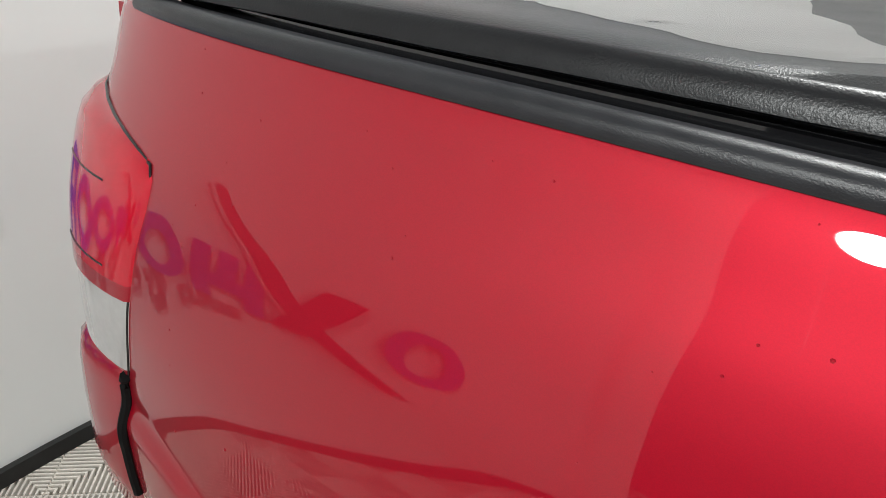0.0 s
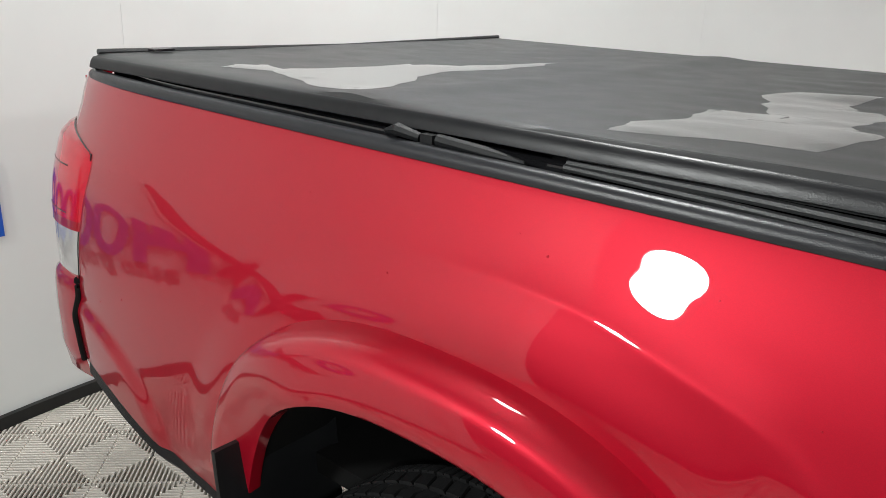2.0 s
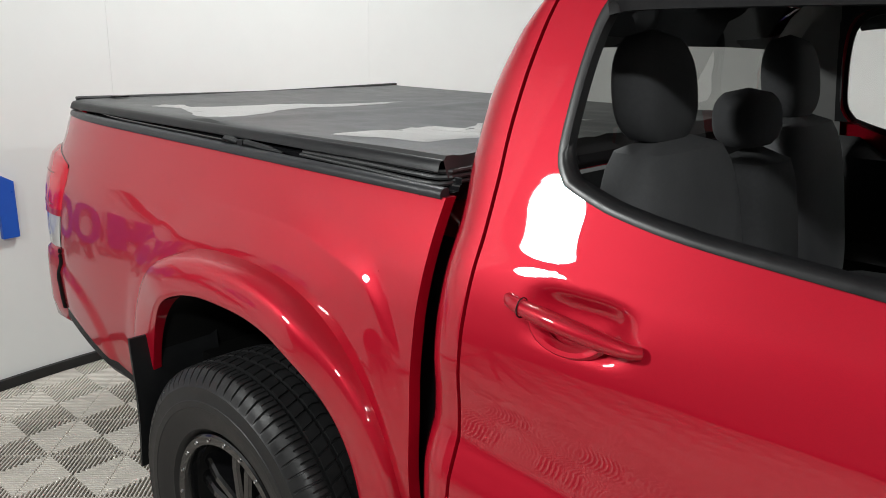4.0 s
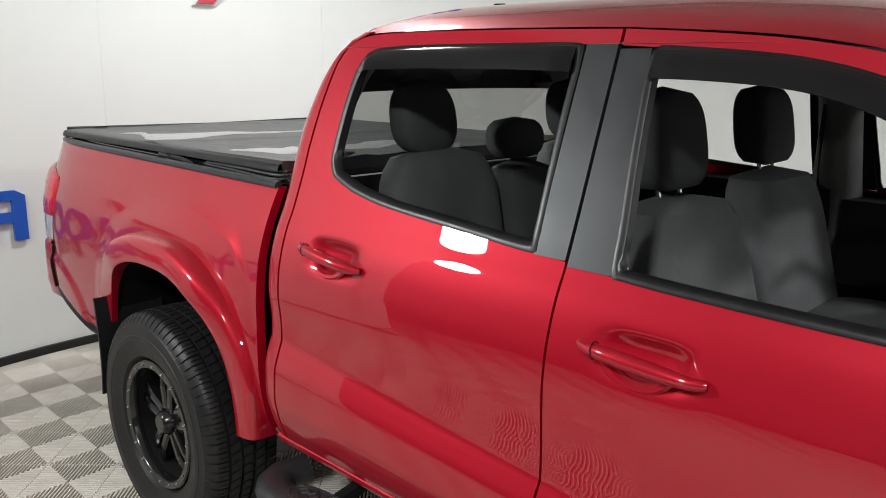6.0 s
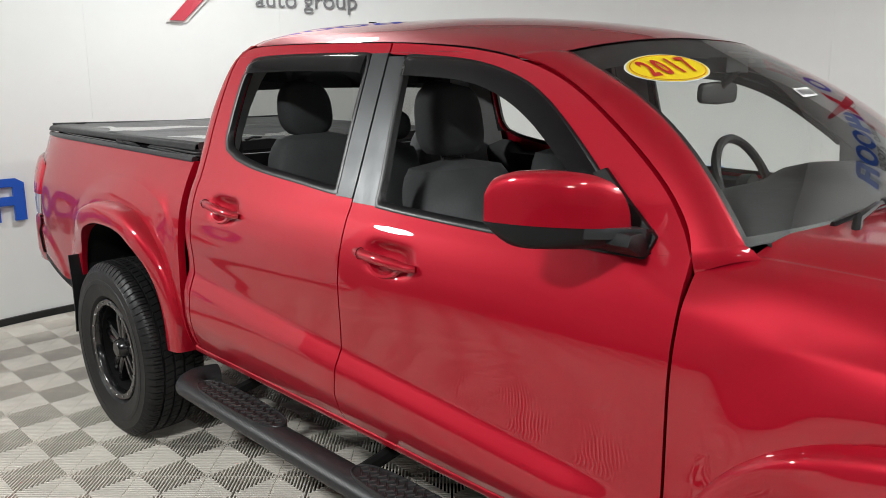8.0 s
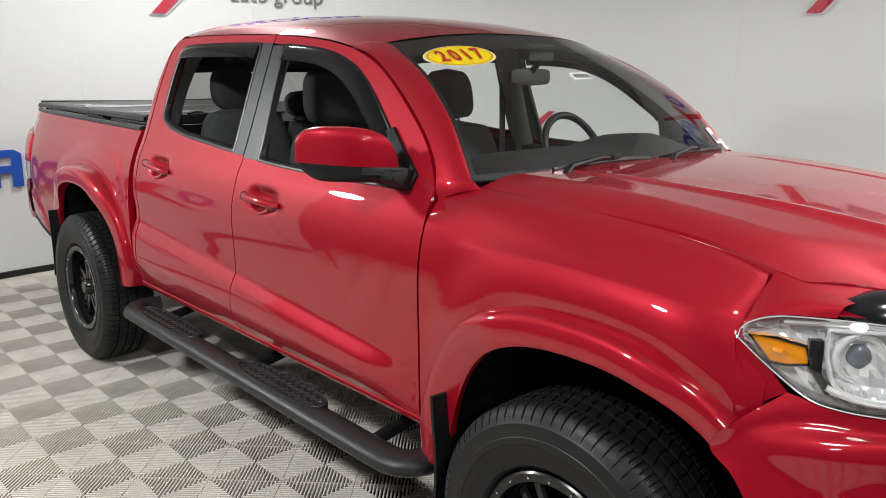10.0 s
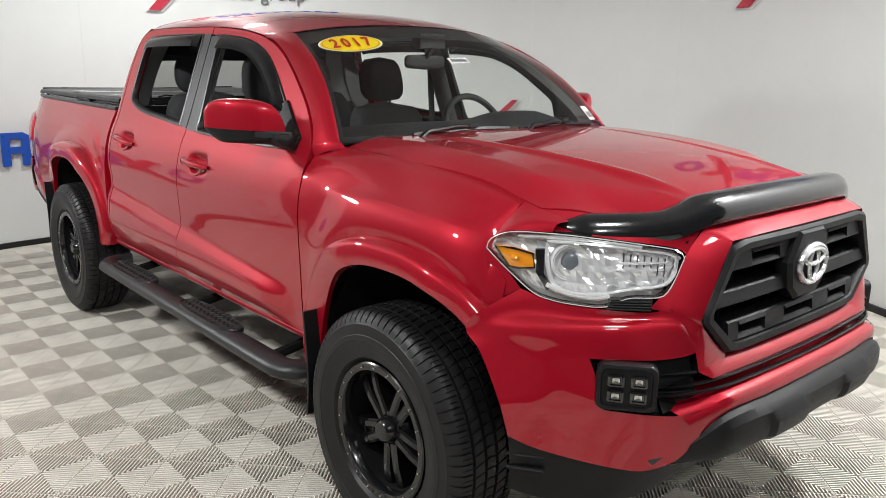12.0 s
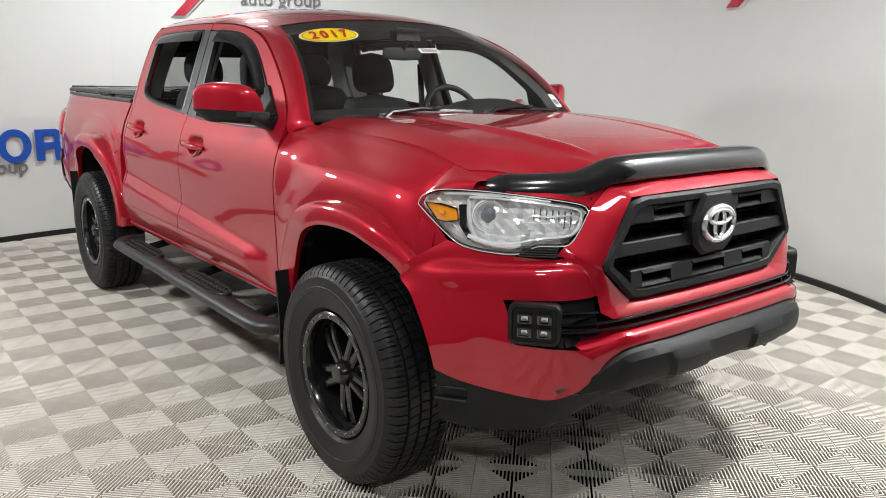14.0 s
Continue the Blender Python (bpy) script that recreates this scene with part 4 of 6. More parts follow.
# fender tip round the headlight's outer end
HB_TIP = [(3.571, -0.838, 1.042), (3.606, -0.826, 1.006), (3.640, -0.812, 0.974), SEAM_TOP]
FT_LOW = [(3.570, -0.8385, 1.036), (3.578, -0.846, 0.98), (3.586, -0.856, 0.92), (3.588, -0.860, 0.886)]
obj("fender_tip", *grid(loft([FT_LOW, HB_TIP], 20, 5)), RED, truck, mirror=True, angle=60)
TOP_OUT = [tuple(fender_seam(x)) for x in (3.575, 3.63, 3.69, 3.74)]
TOP_IN = [(3.571, -0.838, 1.046), (3.582, -0.829, 1.071), (3.628, -0.801, 1.0925), (3.724, -0.748, 1.097)]
obj("fender_brow", *grid(loft([TOP_OUT, [((a[0] + b[0]) / 2, (a[1] + b[1]) / 2 - 0.012 * k, (a[2] + b[2]) / 2 + 0.010 * k) for a, b, k in zip(TOP_OUT, TOP_IN, (0.35, 0.6, 0.9, 1.0))], TOP_IN], 20, 5)), RED, truck, mirror=True, angle=60)

# red surround of the grille
GO = [(4.000, 0.0, 1.128), (3.992, -0.25, 1.126), (3.975, -0.43, 1.110), (3.970, -0.502, 1.045), (3.970, -0.545, 0.979), (3.985, -0.573, 0.920), (4.022, -0.547, 0.860), (4.042, -0.53, 0.803), (4.052, -0.522, 0.750), (4.070, -0.482, 0.728), (4.083, -0.20, 0.728), (4.085, 0.0, 0.728)]
GI = [(0.0, 1.088), (-0.25, 1.088), (-0.405, 1.085), (-0.445, 1.02), (-0.48, 0.95), (-0.515, 0.885), (-0.50, 0.862), (-0.44, 0.808), (-0.40, 0.778), (-0.385, 0.765), (-0.20, 0.762), (0.0, 0.762)]


def grille_x(y):
    return 4.056 - 0.055 * y * y


keys = [vec(grille_x(y), y, z) for y, z in GI]
# pair the inner edge with the outer by the same share of each stretch
oa, ob_ = [], []
for i in range(len(GO) - 1):
    for k in range(6):
        t = k / 6
        oa.append(Vector(GO[i]).lerp(Vector(GO[i + 1]), t))
        ob_.append(keys[i].lerp(keys[i + 1], t))
oa.append(Vector(GO[-1]))
ob_.append(keys[-1])
rows = []
for p, q in zip(oa, ob_):
    m = (p + q) / 2 + vec(0.012, 0, 0)
    rows.append([p * (1 - t) ** 2 + m * 2 * t * (1 - t) + q * t * t for t in (0, 0.2, 0.4, 0.6, 0.8, 1.0)] + [q + vec(-0.03, 0, 0)])
v, f = grid(rows)
v2 = [vec(p[0], -p[1], p[2]) for p in v]
obj("grille_surround", *merge([(v, f), (v2, [tuple(reversed(q)) for q in f])]), RED, truck, angle=45)

# grille
grille = new("grille")
grille.parent = truck
grille["label"] = "black slatted grille with chrome oval badge"
hexo = [(-0.385, 0.767), (-0.515, 0.885), (-0.405, 1.083), (0.405, 1.083), (0.515, 0.885), (0.385, 0.767)]


def hex_loop(shrink):
    out = []
    n = len(hexo)
    for i in range(n):
        a, b = hexo[i], hexo[(i + 1) % n]
        for k in range(10):
            t = 0.06 + 0.88 * k / 9
            y, z = a[0] + (b[0] - a[0]) * t, a[1] + (b[1] - a[1]) * t
            out.append((y * (1 - shrink / 0.46), 0.925 + (z - 0.925) * (1 - shrink / 0.16)))
    return out


rows = []
for sh, dx in ((-0.001, -0.03), (-0.001, 0.004), (0.008, 0.014), (0.026, 0.012), (0.030, 0.0), (0.032, -0.06)):
    rows.append([vec(grille_x(y) + dx, y, z) for y, z in hex_loop(sh)])
obj("grille_frame", *grid(rows, close=True), BLACK, grille, angle=40)


def half_w(z):
    return (0.405 + (1.083 - z) / 0.198 * 0.11 if z > 0.885 else 0.385 + (z - 0.767) / 0.118 * 0.13) - 0.030


def bar(z0, z1, dx, slots, name, mat):
    """A bar across the grille with openings, each (y0, y1, za, zb)."""
    ys = sorted({-half_w(z0), half_w(z0), *[s for q in slots for s in q[:2]]})
    pieces = []
    for a, b in zip(ys, ys[1:]):
        hole = [q for q in slots if abs(q[0] - a) < 1e-6]
        for za, zb in (((z0, hole[0][2]), (hole[0][3], z1)) if hole else ((z0, z1),)):
            n = 6
            rows = []
            for i in range(n + 1):
                y = a + (b - a) * i / n
                x = grille_x(y) + dx
                rows.append([vec(x - 0.05, y, za), vec(x - 0.004, y, za), vec(x, y, za + 0.004), vec(x - 0.006, y, zb - 0.004), vec(x - 0.012, y, zb), vec(x - 0.05, y, zb)])
            v, f = grid(rows, close=True)
            f += [tuple(range(6)), tuple(reversed(range(6 * n, 6 * n + 6)))]
            pieces.append((v, f))
    return obj(name, *merge(pieces), mat, grille, smooth=False)


bar(1.000, 1.053, 0.002, [(-0.30, -0.15, 1.016, 1.038), (0.15, 0.30, 1.016, 1.038)], "grille_bar", BLACK)
bar(0.905, 0.948, 0.004, [], "grille_bar", BLACK)
bar(0.798, 0.858, 0.006, [(-0.34, -0.20, 0.814, 0.840), (-0.09, 0.09, 0.814, 0.840), (0.20, 0.34, 0.814, 0.840)], "grille_bar", BLACK)
obj("grille_mesh", *merge([box(3.955, 3.965, -0.49, 0.49, 0.77, 1.08)] + [box(3.965, 3.985, -0.47, 0.47, z, z + 0.008) for z in (0.87, 0.885, 0.965, 0.98)] + [box(3.966, 3.984, y, y + 0.006, 0.78, 1.07) for y in np.linspace(-0.44, 0.44, 17)]), DARK, grille, smooth=False)
bez = [(0.075, 1.075), (0.125, 0.985), (0.105, 0.905), (0.06, 0.868), (-0.06, 0.868), (-0.105, 0.905), (-0.125, 0.985), (-0.075, 1.075)]
rows = [[vec(4.03, y, z) for y, z in bez], [vec(4.066, y, z) for y, z in bez], [vec(4.078, y * 0.9, 0.972 + (z - 0.972) * 0.9) for y, z in bez], [vec(4.080, y * 0.55, 0.972 + (z - 0.972) * 0.55) for y, z in bez]]
v, f = grid(rows, close=True)
obj("badge_plate", v, f + [tuple(range(24, 32))], BLACK, grille, angle=25)


def oval(cy, cz, ry, rz, r, x=4.085):
    return tube([(x, cy + ry * math.cos(t), cz + rz * math.sin(t)) for t in (2 * math.pi * i / 40 for i in range(40))], r, 8, closed=True)


obj("badge", *merge([oval(0, 0.970, 0.082, 0.055, 0.009), oval(0, 0.970, 0.026, 0.050, 0.007, 4.087), oval(0, 0.992, 0.060, 0.022, 0.007, 4.088)]), SILVER, grille, "chrome oval badge")

# lower air intake between bumper and grille
rows = loft([[(4.03, y, 0.735) for y in (-0.60, -0.3, 0, 0.3, 0.60)], [(4.00, y, 0.70) for y in (-0.62, -0.3, 0, 0.3, 0.62)], [(4.03, y, 0.66) for y in (-0.64, -0.3, 0, 0.3, 0.64)]], 20, 4)
obj("lower_grille", *grid(rows), DARK, truck)
for z, dx in ((0.722, 0.0), (0.702, 0.012)):
    obj("lower_grille_bar", *tube(poly([(3.985 + dx, -0.640, z - 0.006), (4.035 + dx, -0.56, z - 0.004), (4.072 + dx, -0.44, z), (4.088 + dx, -0.2, z + 0.002), (4.092 + dx, 0, z + 0.002), (4.088 + dx, 0.2, z + 0.002), (4.072 + dx, 0.44, z), (4.035 + dx, 0.56, z - 0.004), (3.985 + dx, 0.640, z - 0.006)], 50), 0.006, 8, flat=0.8), TRIM, truck)

# dark pocket and fog lamps
P2 = [vec(p[0] - 0.035, p[1] + 0.02, p[2]) for p in B2[3:]]
P3 = [vec(p[0] - 0.035, p[1] + 0.02, p[2]) for p in B3[3:]]
rows = loft([[Vector(p) for p in B2[3:]], P2, P3, [Vector(p) for p in B3[3:]]], 20, 4)
obj("bumper_pocket", *grid(rows), BLACK, truck, mirror=True)
for z in (0.752, 0.702):
    rows = [(3.985, -0.640, z), (4.018, -0.585, z), (4.048, -0.53, z)]
    obj("pocket_fin", *tube(poly(rows, 10), 0.008, 8, flat=0.5), TRIM, truck, mirror=True)
nrm = vec(0.62, -0.78, 0.05).normalized()
tang = vec(0.78, 0.62, 0.0).normalized()
FOG = vec(3.952, -0.694, 0.722)


def fog_outline(hw, hh, r, n=6):
    out = []
    for sx, sz, a0 in ((1, 1, 0), (-1, 1, 90), (-1, -1, 180), (1, -1, 270)):
        for k in range(n + 1):
            a = radians(a0 + 90 * k / n)
            out.append((sx * (hw - r) + r * math.cos(a), sz * (hh - r) + r * math.sin(a)))
    return out


rows = []
for s, d in ((1.0, -0.03), (1.0, 0.006), (0.96, 0.014), (0.84, 0.016), (0.80, 0.010), (0.0, 0.008)):
    rows.append([FOG + tang * (u * s) + vec(0, 0, w * s) + nrm * d for u, w in fog_outline(0.078, 0.064, 0.024)])
fogs = obj("fog_lamp_bezel", *grid(rows, close=True), BLACK, truck, "square black bezel with four small lamps", mirror=True, angle=35)
for u, w in ((-0.028, 0.020), (0.030, 0.020), (-0.028, -0.022), (0.030, -0.022)):
    o = FOG + tang * u + vec(0, 0, w)
    for sgn, par in ((1, fogs[0]), (-1, fogs[1])):
        rows = []
        for s, d in ((1.0, 0.008), (1.0, 0.018), (0.75, 0.020), (0.7, 0.014), (0.0, 0.013)):
            rows.append([o + tang * (p * s) + vec(0, 0, q * s) + nrm * d for p, q in fog_outline(0.021, 0.016, 0.005, 3)])
        v, f = grid(rows, close=True)
        if sgn < 0:
            v = [vec(p.x, -p.y, p.z) for p in v]
        lamp_box = obj("fog_light", v, f, GLOSS, par, angle=35)
        v, f = grid([[o + tang * (p * s2) + vec(0, 0, q * s2) + nrm * d2 for p, q in fog_outline(0.012, 0.009, 0.004, 3)] for s2, d2 in ((1.0, 0.0135), (0.8, 0.0165), (0.35, 0.015), (0.0, 0.0145))], close=True)
        if sgn < 0:
            v = [vec(p.x, -p.y, p.z) for p in v]
        obj("fog_reflector", v, f, STEEL, lamp_box, angle=35)

# black skid panel and lower valance
S = [(-0.655, 0.516), (-0.55, 0.588), (-0.465, 0.640), (-0.25, 0.648), (0, 0.650), (0.25, 0.648), (0.465, 0.640), (0.55, 0.588), (0.655, 0.516)]
top = [vec(4.085 + 0.045 * (1 - (y / 0.6) ** 2), y, z) for y, z in S]
mid = [vec(4.088 + 0.082 * (1 - (y / 0.6) ** 4), y * 1.0, z - 0.004 - 0.032 * (1 - (y / 0.6) ** 4)) for y, z in S]
low = [vec(4.080 + 0.065 * (1 - (y / 0.6) ** 4), y * 0.985, 0.508 + 0.022 * (1 - (y / 0.6) ** 2)) for y, z in S]
und = [vec(3.98, y * 0.9, 0.50) for y, z in S]
for line in (top, mid, low, und):
    for i, p in enumerate(line):
        line[i] = p - vec(0.34 * max(0.0, abs(p.y) - 0.49), 0, 0)
rows = loft([top, mid, low, und], 70, 4)
for i, r in enumerate(rows):
    y = r[0].y
    if 0.13 < abs(y) < 0.30:
        for k in range(3, 8):
            r[k] = r[k] + vec(0.012, 0, 0)
obj("skid_panel", *grid(rows), BLACK, truck, "textured black plastic lower bumper panel", angle=25)
V0 = [(3.718, -0.882, 0.560), (3.765, -0.844, 0.536), (3.82, -0.797, 0.518), (3.90, -0.743, 0.506), (3.95, -0.703, 0.499), (4.00, -0.652, 0.498), (4.06, -0.57, 0.512), (4.08, -0.35, 0.505), (4.085, 0, 0.505)]
V1 = [(3.710, -0.864, 0.46), (3.74, -0.826, 0.44), (3.81, -0.772, 0.43), (3.90, -0.705, 0.43), (3.96, -0.655, 0.44), (4.00, -0.60, 0.45), (4.03, -0.53, 0.46), (4.05, -0.35, 0.475), (4.055, 0, 0.48)]
V2 = [(3.680, -0.836, 0.365), (3.74, -0.795, 0.352), (3.80, -0.750, 0.350), (3.88, -0.690, 0.358), (3.93, -0.64, 0.37), (3.97, -0.58, 0.395), (4.00, -0.50, 0.43), (4.02, -0.35, 0.46), (4.03, 0, 0.465)]
obj("lower_valance", *grid(loft([V0, V1, V2], 50, 4)), BLACK, truck, mirror=True)
for z in (0.463, 0.423):
    obj("valance_rib", *tube([(3.700, -0.866, z + 0.03), (3.735, -0.846, z + 0.03), (3.785, -0.808, z + 0.030)], 0.008, 8, flat=0.7), BLACK, truck, mirror=True)

# headlights
HT = [(3.571, -0.836, 1.044), (3.580, -0.828, 1.068), (3.628, -0.800, 1.090), (3.724, -0.747, 1.094), (3.809, -0.691, 1.090), (3.903, -0.602, 1.077), (3.956, -0.519, 1.060), (3.968, -0.503, 1.042)]
HB = [(3.571, -0.836, 1.040), (3.606, -0.823, 1.008), (3.656, -0.804, 0.967), (3.702, -0.787, 0.935), (3.742, -0.768, 0.922), (3.796, -0.736, 0.915), (3.863, -0.690, 0.915), (3.905, -0.648, 0.940), (3.945, -0.602, 0.942), (3.963, -0.571, 0.948), (3.969, -0.543, 0.980), (3.969, -0.503, 1.036)]
ht, hb = poly(HT, 40), poly(HB, 40)


def lamp_rows(push, shrink=0.0, facets=0.0):
    rows = []
    for i, (p, q) in enumerate(zip(ht, hb)):
        out = vec(0.60, -0.75, 0.25) if p.y < -0.6 else vec(0.85, -0.45, 0.25)
        row = []
        for k in range(11):
            t = shrink + (1 - 2 * shrink) * k / 10
            m = p.lerp(q, t) + out * (push + 0.014 * math.sin(math.pi * t))
            if facets:
                m = m + out * facets * (0.45 * (k % 2) + 0.4 * (i // 2 % 2) + 0.3 * math.sin(2.1 * i + 1.3 * k) - 0.4)
            row.append(m)
        rows.append(row)
    return rows


lamps = []
for s in (1, -1):
    h = new("headlight")
    h.parent = truck
    h["label"] = "clear headlight with chrome reflector and amber marker"
    mir = (lambda p: vec(p[0], p[1] * s, p[2]))
    def piece(name, vf, mat, par=h, **kw):
        v, f = vf
        return obj(name, [mir(p) for p in v], f, mat, par, **kw)
    lens = piece("lens", grid(lamp_rows(0.004)), LENS)
    lens.visible_shadow = False
    piece("reflector", grid(lamp_rows(-0.030, 0.03, 0.0065)), FLUTE, smooth=False)
    rim = [p for p in ht] + [q for q in reversed(hb)]
    piece("lamp_rim", tube([p + vec(0.002, -0.003, 0) for p in rim], 0.0016, 6, closed=True), REFLECT)
    piece("lamp_seal", tube([p + vec(-0.005, 0.005, 0.004) for p in hb], 0.0022, 6), TRIM)
    piece("lamp_back", grid(lamp_rows(-0.045)), REFLECT)
    am = [vec(3.592, -0.826, 1.047), vec(3.640, -0.803, 1.046), vec(3.688, -0.780, 1.036), vec(3.697, -0.781, 1.000), vec(3.660, -0.800, 0.994), vec(3.632, -0.812, 0.996)]
    o = vec(-0.004, 0.006, 0)
    piece("amber_marker", prism([p + o for p in am], vec(-0.015, 0.02, 0)), AMBER, smooth=False, bevel=0.003)
    c = vec(3.775, -0.722, 1.018)
    d = vec(0.72, -0.66, 0.0).normalized()
    e1, e2 = vec(0.66, 0.72, 0).normalized(), vec(0, 0, 1)
    rows = []
    for r, h2 in ((0.054, -0.02), (0.054, 0.000), (0.050, 0.006), (0.047, 0.001), (0.044, 0.004), (0.040, -0.002), (0.036, -0.004), (0.032, -0.012), (0.029, -0.014)):
        rows.append([c + d * (h2 - 0.012) + (e1 * math.cos(t) + e2 * math.sin(t)) * r for t in (2 * math.pi * i / 28 for i in range(28))])
    piece("projector_ring", grid(rows, close=True), REFLECT)
    rows = []
    for r, h2 in ((0.029, -0.014), (0.027, -0.002), (0.023, 0.004), (0.016, 0.009), (0.008, 0.011), (0.0, 0.012)):
        rows.append([c + d * (h2 - 0.014) + (e1 * math.cos(t) + e2 * math.sin(t)) * r for t in (2 * math.pi * i / 28 for i in range(28))])
    piece("projector", grid(rows, close=True), BALL)
    # bright frame round the bowls, a dark side pocket, and a ribbed inner bowl
    pocket = [vec(3.690, -0.774, 1.048), vec(3.712, -0.760, 1.050), (vec(3.715, -0.764, 0.985)), vec(3.738, -0.757, 0.948), vec(3.728, -0.766, 0.942), vec(3.700, -0.779, 0.988), vec(3.699, -0.777, 1.020)]
    piece("dark_divider", prism(pocket, vec(-0.012, 0.014, 0)), TRIM, smooth=False, bevel=0.002)
    piece("marker_frame", tube([p + vec(-0.003, 0.003, 0) for p in am], 0.0030, 6, closed=True), TRIM)
    frame_line = [(3.715, -0.752, 1.072), (3.80, -0.694, 1.072), (3.885, -0.612, 1.062), (3.945, -0.528, 1.046), (3.957, -0.520, 1.020), (3.952, -0.556, 0.972), (3.900, -0.640, 0.960), (3.850, -0.688, 0.945), (3.785, -0.732, 0.942), (3.738, -0.752, 0.962), (3.718, -0.757, 1.02)]
    piece("bright_frame", tube(poly(frame_line + frame_line[:1], 61)[:-1], 0.0075, 8, closed=True, flat=0.6), REFLECT)
    for t in range(7):
        a0 = vec(3.868 + 0.012 * t, -0.628 + 0.0135 * t, 1.050 - 0.002 * t)
        piece("bowl_rib", tube([a0, a0 + vec(0.004, -0.005, -0.04), a0 + vec(-0.002, -0.004, -0.080)], 0.0026, 6), CHROME)
    for z in (0.985, 1.005, 1.025):
        piece("bowl_step", tube([(3.862, -0.648, z), (3.905, -0.600, z), (3.944, -0.545, z + 0.003)], 0.003, 6), REFLECT)
    bar_line = poly([(3.726, -0.764, 0.958), (3.775, -0.738, 0.940), (3.835, -0.700, 0.934), (3.868, -0.676, 0.942)], 16)
    piece("light_bar", tube(bar_line, 0.0085, 8, flat=0.8), REFLECT)
    rows = []
    for i in range(25):
        q = i / 24
        base = vec(3.822 + 0.125 * q, -0.668 + 0.128 * q, 0.0)
        out = vec(0.72, -0.66, 0) * (0.006 * (i % 2) - 0.012 - 0.012 * math.sin(math.pi * q))
        rows.append([base + out + vec(0, 0, z) for z in (0.956 + 0.016 * q, 0.978, 1.0, 1.022, 1.046 - 0.004 * q)])
    piece("fluted_bowl", grid(rows), FLUTE, smooth=False)
    # curved wall between the projector and the flutes, with fine ribs at its foot
    rows = []
    for i in range(13):
        q = i / 12
        base = vec(3.798 + 0.040 * q, -0.694 + 0.038 * q, 0.0)
        out = vec(0.72, -0.66, 0) * (-0.020 + 0.016 * q * q)
        rows.append([base + out * (1 + 0.35 * ((i + k) % 2)) + vec(0, 0, 0.956 + 0.014 * k) for k in range(8)])
    piece("bowl_wall", grid(rows), FLUTE, smooth=False)
    for t in range(9):
        a0 = vec(3.742 + 0.011 * t, -0.747 + 0.0085 * t, 0.962 - 0.0008 * t)
        piece("foot_rib", tube([a0, a0 + vec(0.004, 0.002, -0.016)], 0.0018, 6), FLUTE)
    piece("marker_bulb", lathe([(0.0, 0.012), (0.006, 0.009), (0.008, 0.0), (0.008, -0.01)], (3.642, -0.799, 1.020), "x", 10), AMBER)
    piece("top_strip", tube(poly([(3.640, -0.788, 1.078), (3.73, -0.738, 1.083), (3.81, -0.682, 1.080), (3.90, -0.595, 1.067)], 24), 0.005, 6), REFLECT)
    vent = [vec(3.878, -0.680, 0.936), vec(3.950, -0.604, 0.938), vec(3.952, -0.611, 0.908), vec(3.868, -0.690, 0.908)]
    piece("vent", merge([prism(vent, vec(-0.02, 0.02, 0))] + [tube([vent[0].lerp(vent[3], t) + vec(0.003, -0.004, 0), vent[1].lerp(vent[2], t) + vec(0.003, -0.004, 0)], 0.0028, 6) for t in (0.15, 0.38, 0.62, 0.85)]), BLACK, par=truck)

brow_a = [(3.809, -0.691, 1.094), (3.903, -0.602, 1.081), (3.956, -0.519, 1.064), (3.973, -0.498, 1.045)]
brow_b = [(3.80, -0.665, 1.112), (3.88, -0.590, 1.113), (3.938, -0.505, 1.114), (3.970, -0.430, 1.112)]
obj("headlight_brow", *grid(loft([brow_a, brow_b], 16, 3)), RED, truck, mirror=True)

lip_a = [(hood_front(y) - 0.004, y, hood_z(hood_front(y), y) - 0.003) for y in (-0.705, -0.67, -0.62, -0.56, -0.50)]
lip_b = [(3.690, -0.752, 1.098), (3.745, -0.722, 1.099), (3.80, -0.682, 1.098), (3.86, -0.632, 1.093), (3.93, -0.552, 1.080)]
obj("hood_lip", *grid(loft([lip_a, lip_b], 18, 5)), RED, truck, mirror=True)

nook_a = [(3.946, -0.608, 0.914), (3.958, -0.590, 0.940), (3.966, -0.560, 0.962), (3.970, -0.530, 1.000), (3.970, -0.500, 1.046)]
nook_b = [(3.986, -0.578, 0.908), (3.986, -0.573, 0.922), (3.974, -0.552, 0.962), (3.972, -0.522, 1.010), (3.974, -0.494, 1.056)]
obj("headlight_nook", *grid(loft([nook_a, nook_b], 14, 3)), RED, truck, mirror=True)

# stone deflector along the bonnet's front edge
D = [(3.700, -0.712, 1.108), (3.770, -0.668, 1.113), (3.850, -0.590, 1.118), (3.905, -0.515, 1.123), (3.930, -0.462, 1.137), (3.950, -0.412, 1.158), (3.965, -0.35, 1.167), (3.978, -0.20, 1.172), (3.983, 0.0, 1.174)]
D = D + [(x, -y, z) for x, y, z in reversed(D[:-1])]
ctr = poly(D, 90)
rows = []
for i, p in enumerate(ctr):
    t = (ctr[min(i + 1, 89)] - ctr[max(i - 1, 0)]).normalized()
    fw = vec(t.y, -t.x, 0).normalized()
    if fw.x < 0:
        fw = -fw
    e = step01(0, 5, min(i, 89 - i))
    w = 0.35 + 0.65 * e
    prof = [(-0.088, 0.004), (-0.060, 0.020), (-0.025, 0.029), (0.008, 0.026), (0.027, 0.012), (0.038, -0.012), (0.040, -0.038), (0.034, -0.044), (0.030, -0.020), (0.018, 0.002), (0.004, 0.016), (-0.025, 0.020), (-0.060, 0.012)]
    rows.append([p + fw * (a * w) + vec(0, 0, b * w) for a, b in prof])
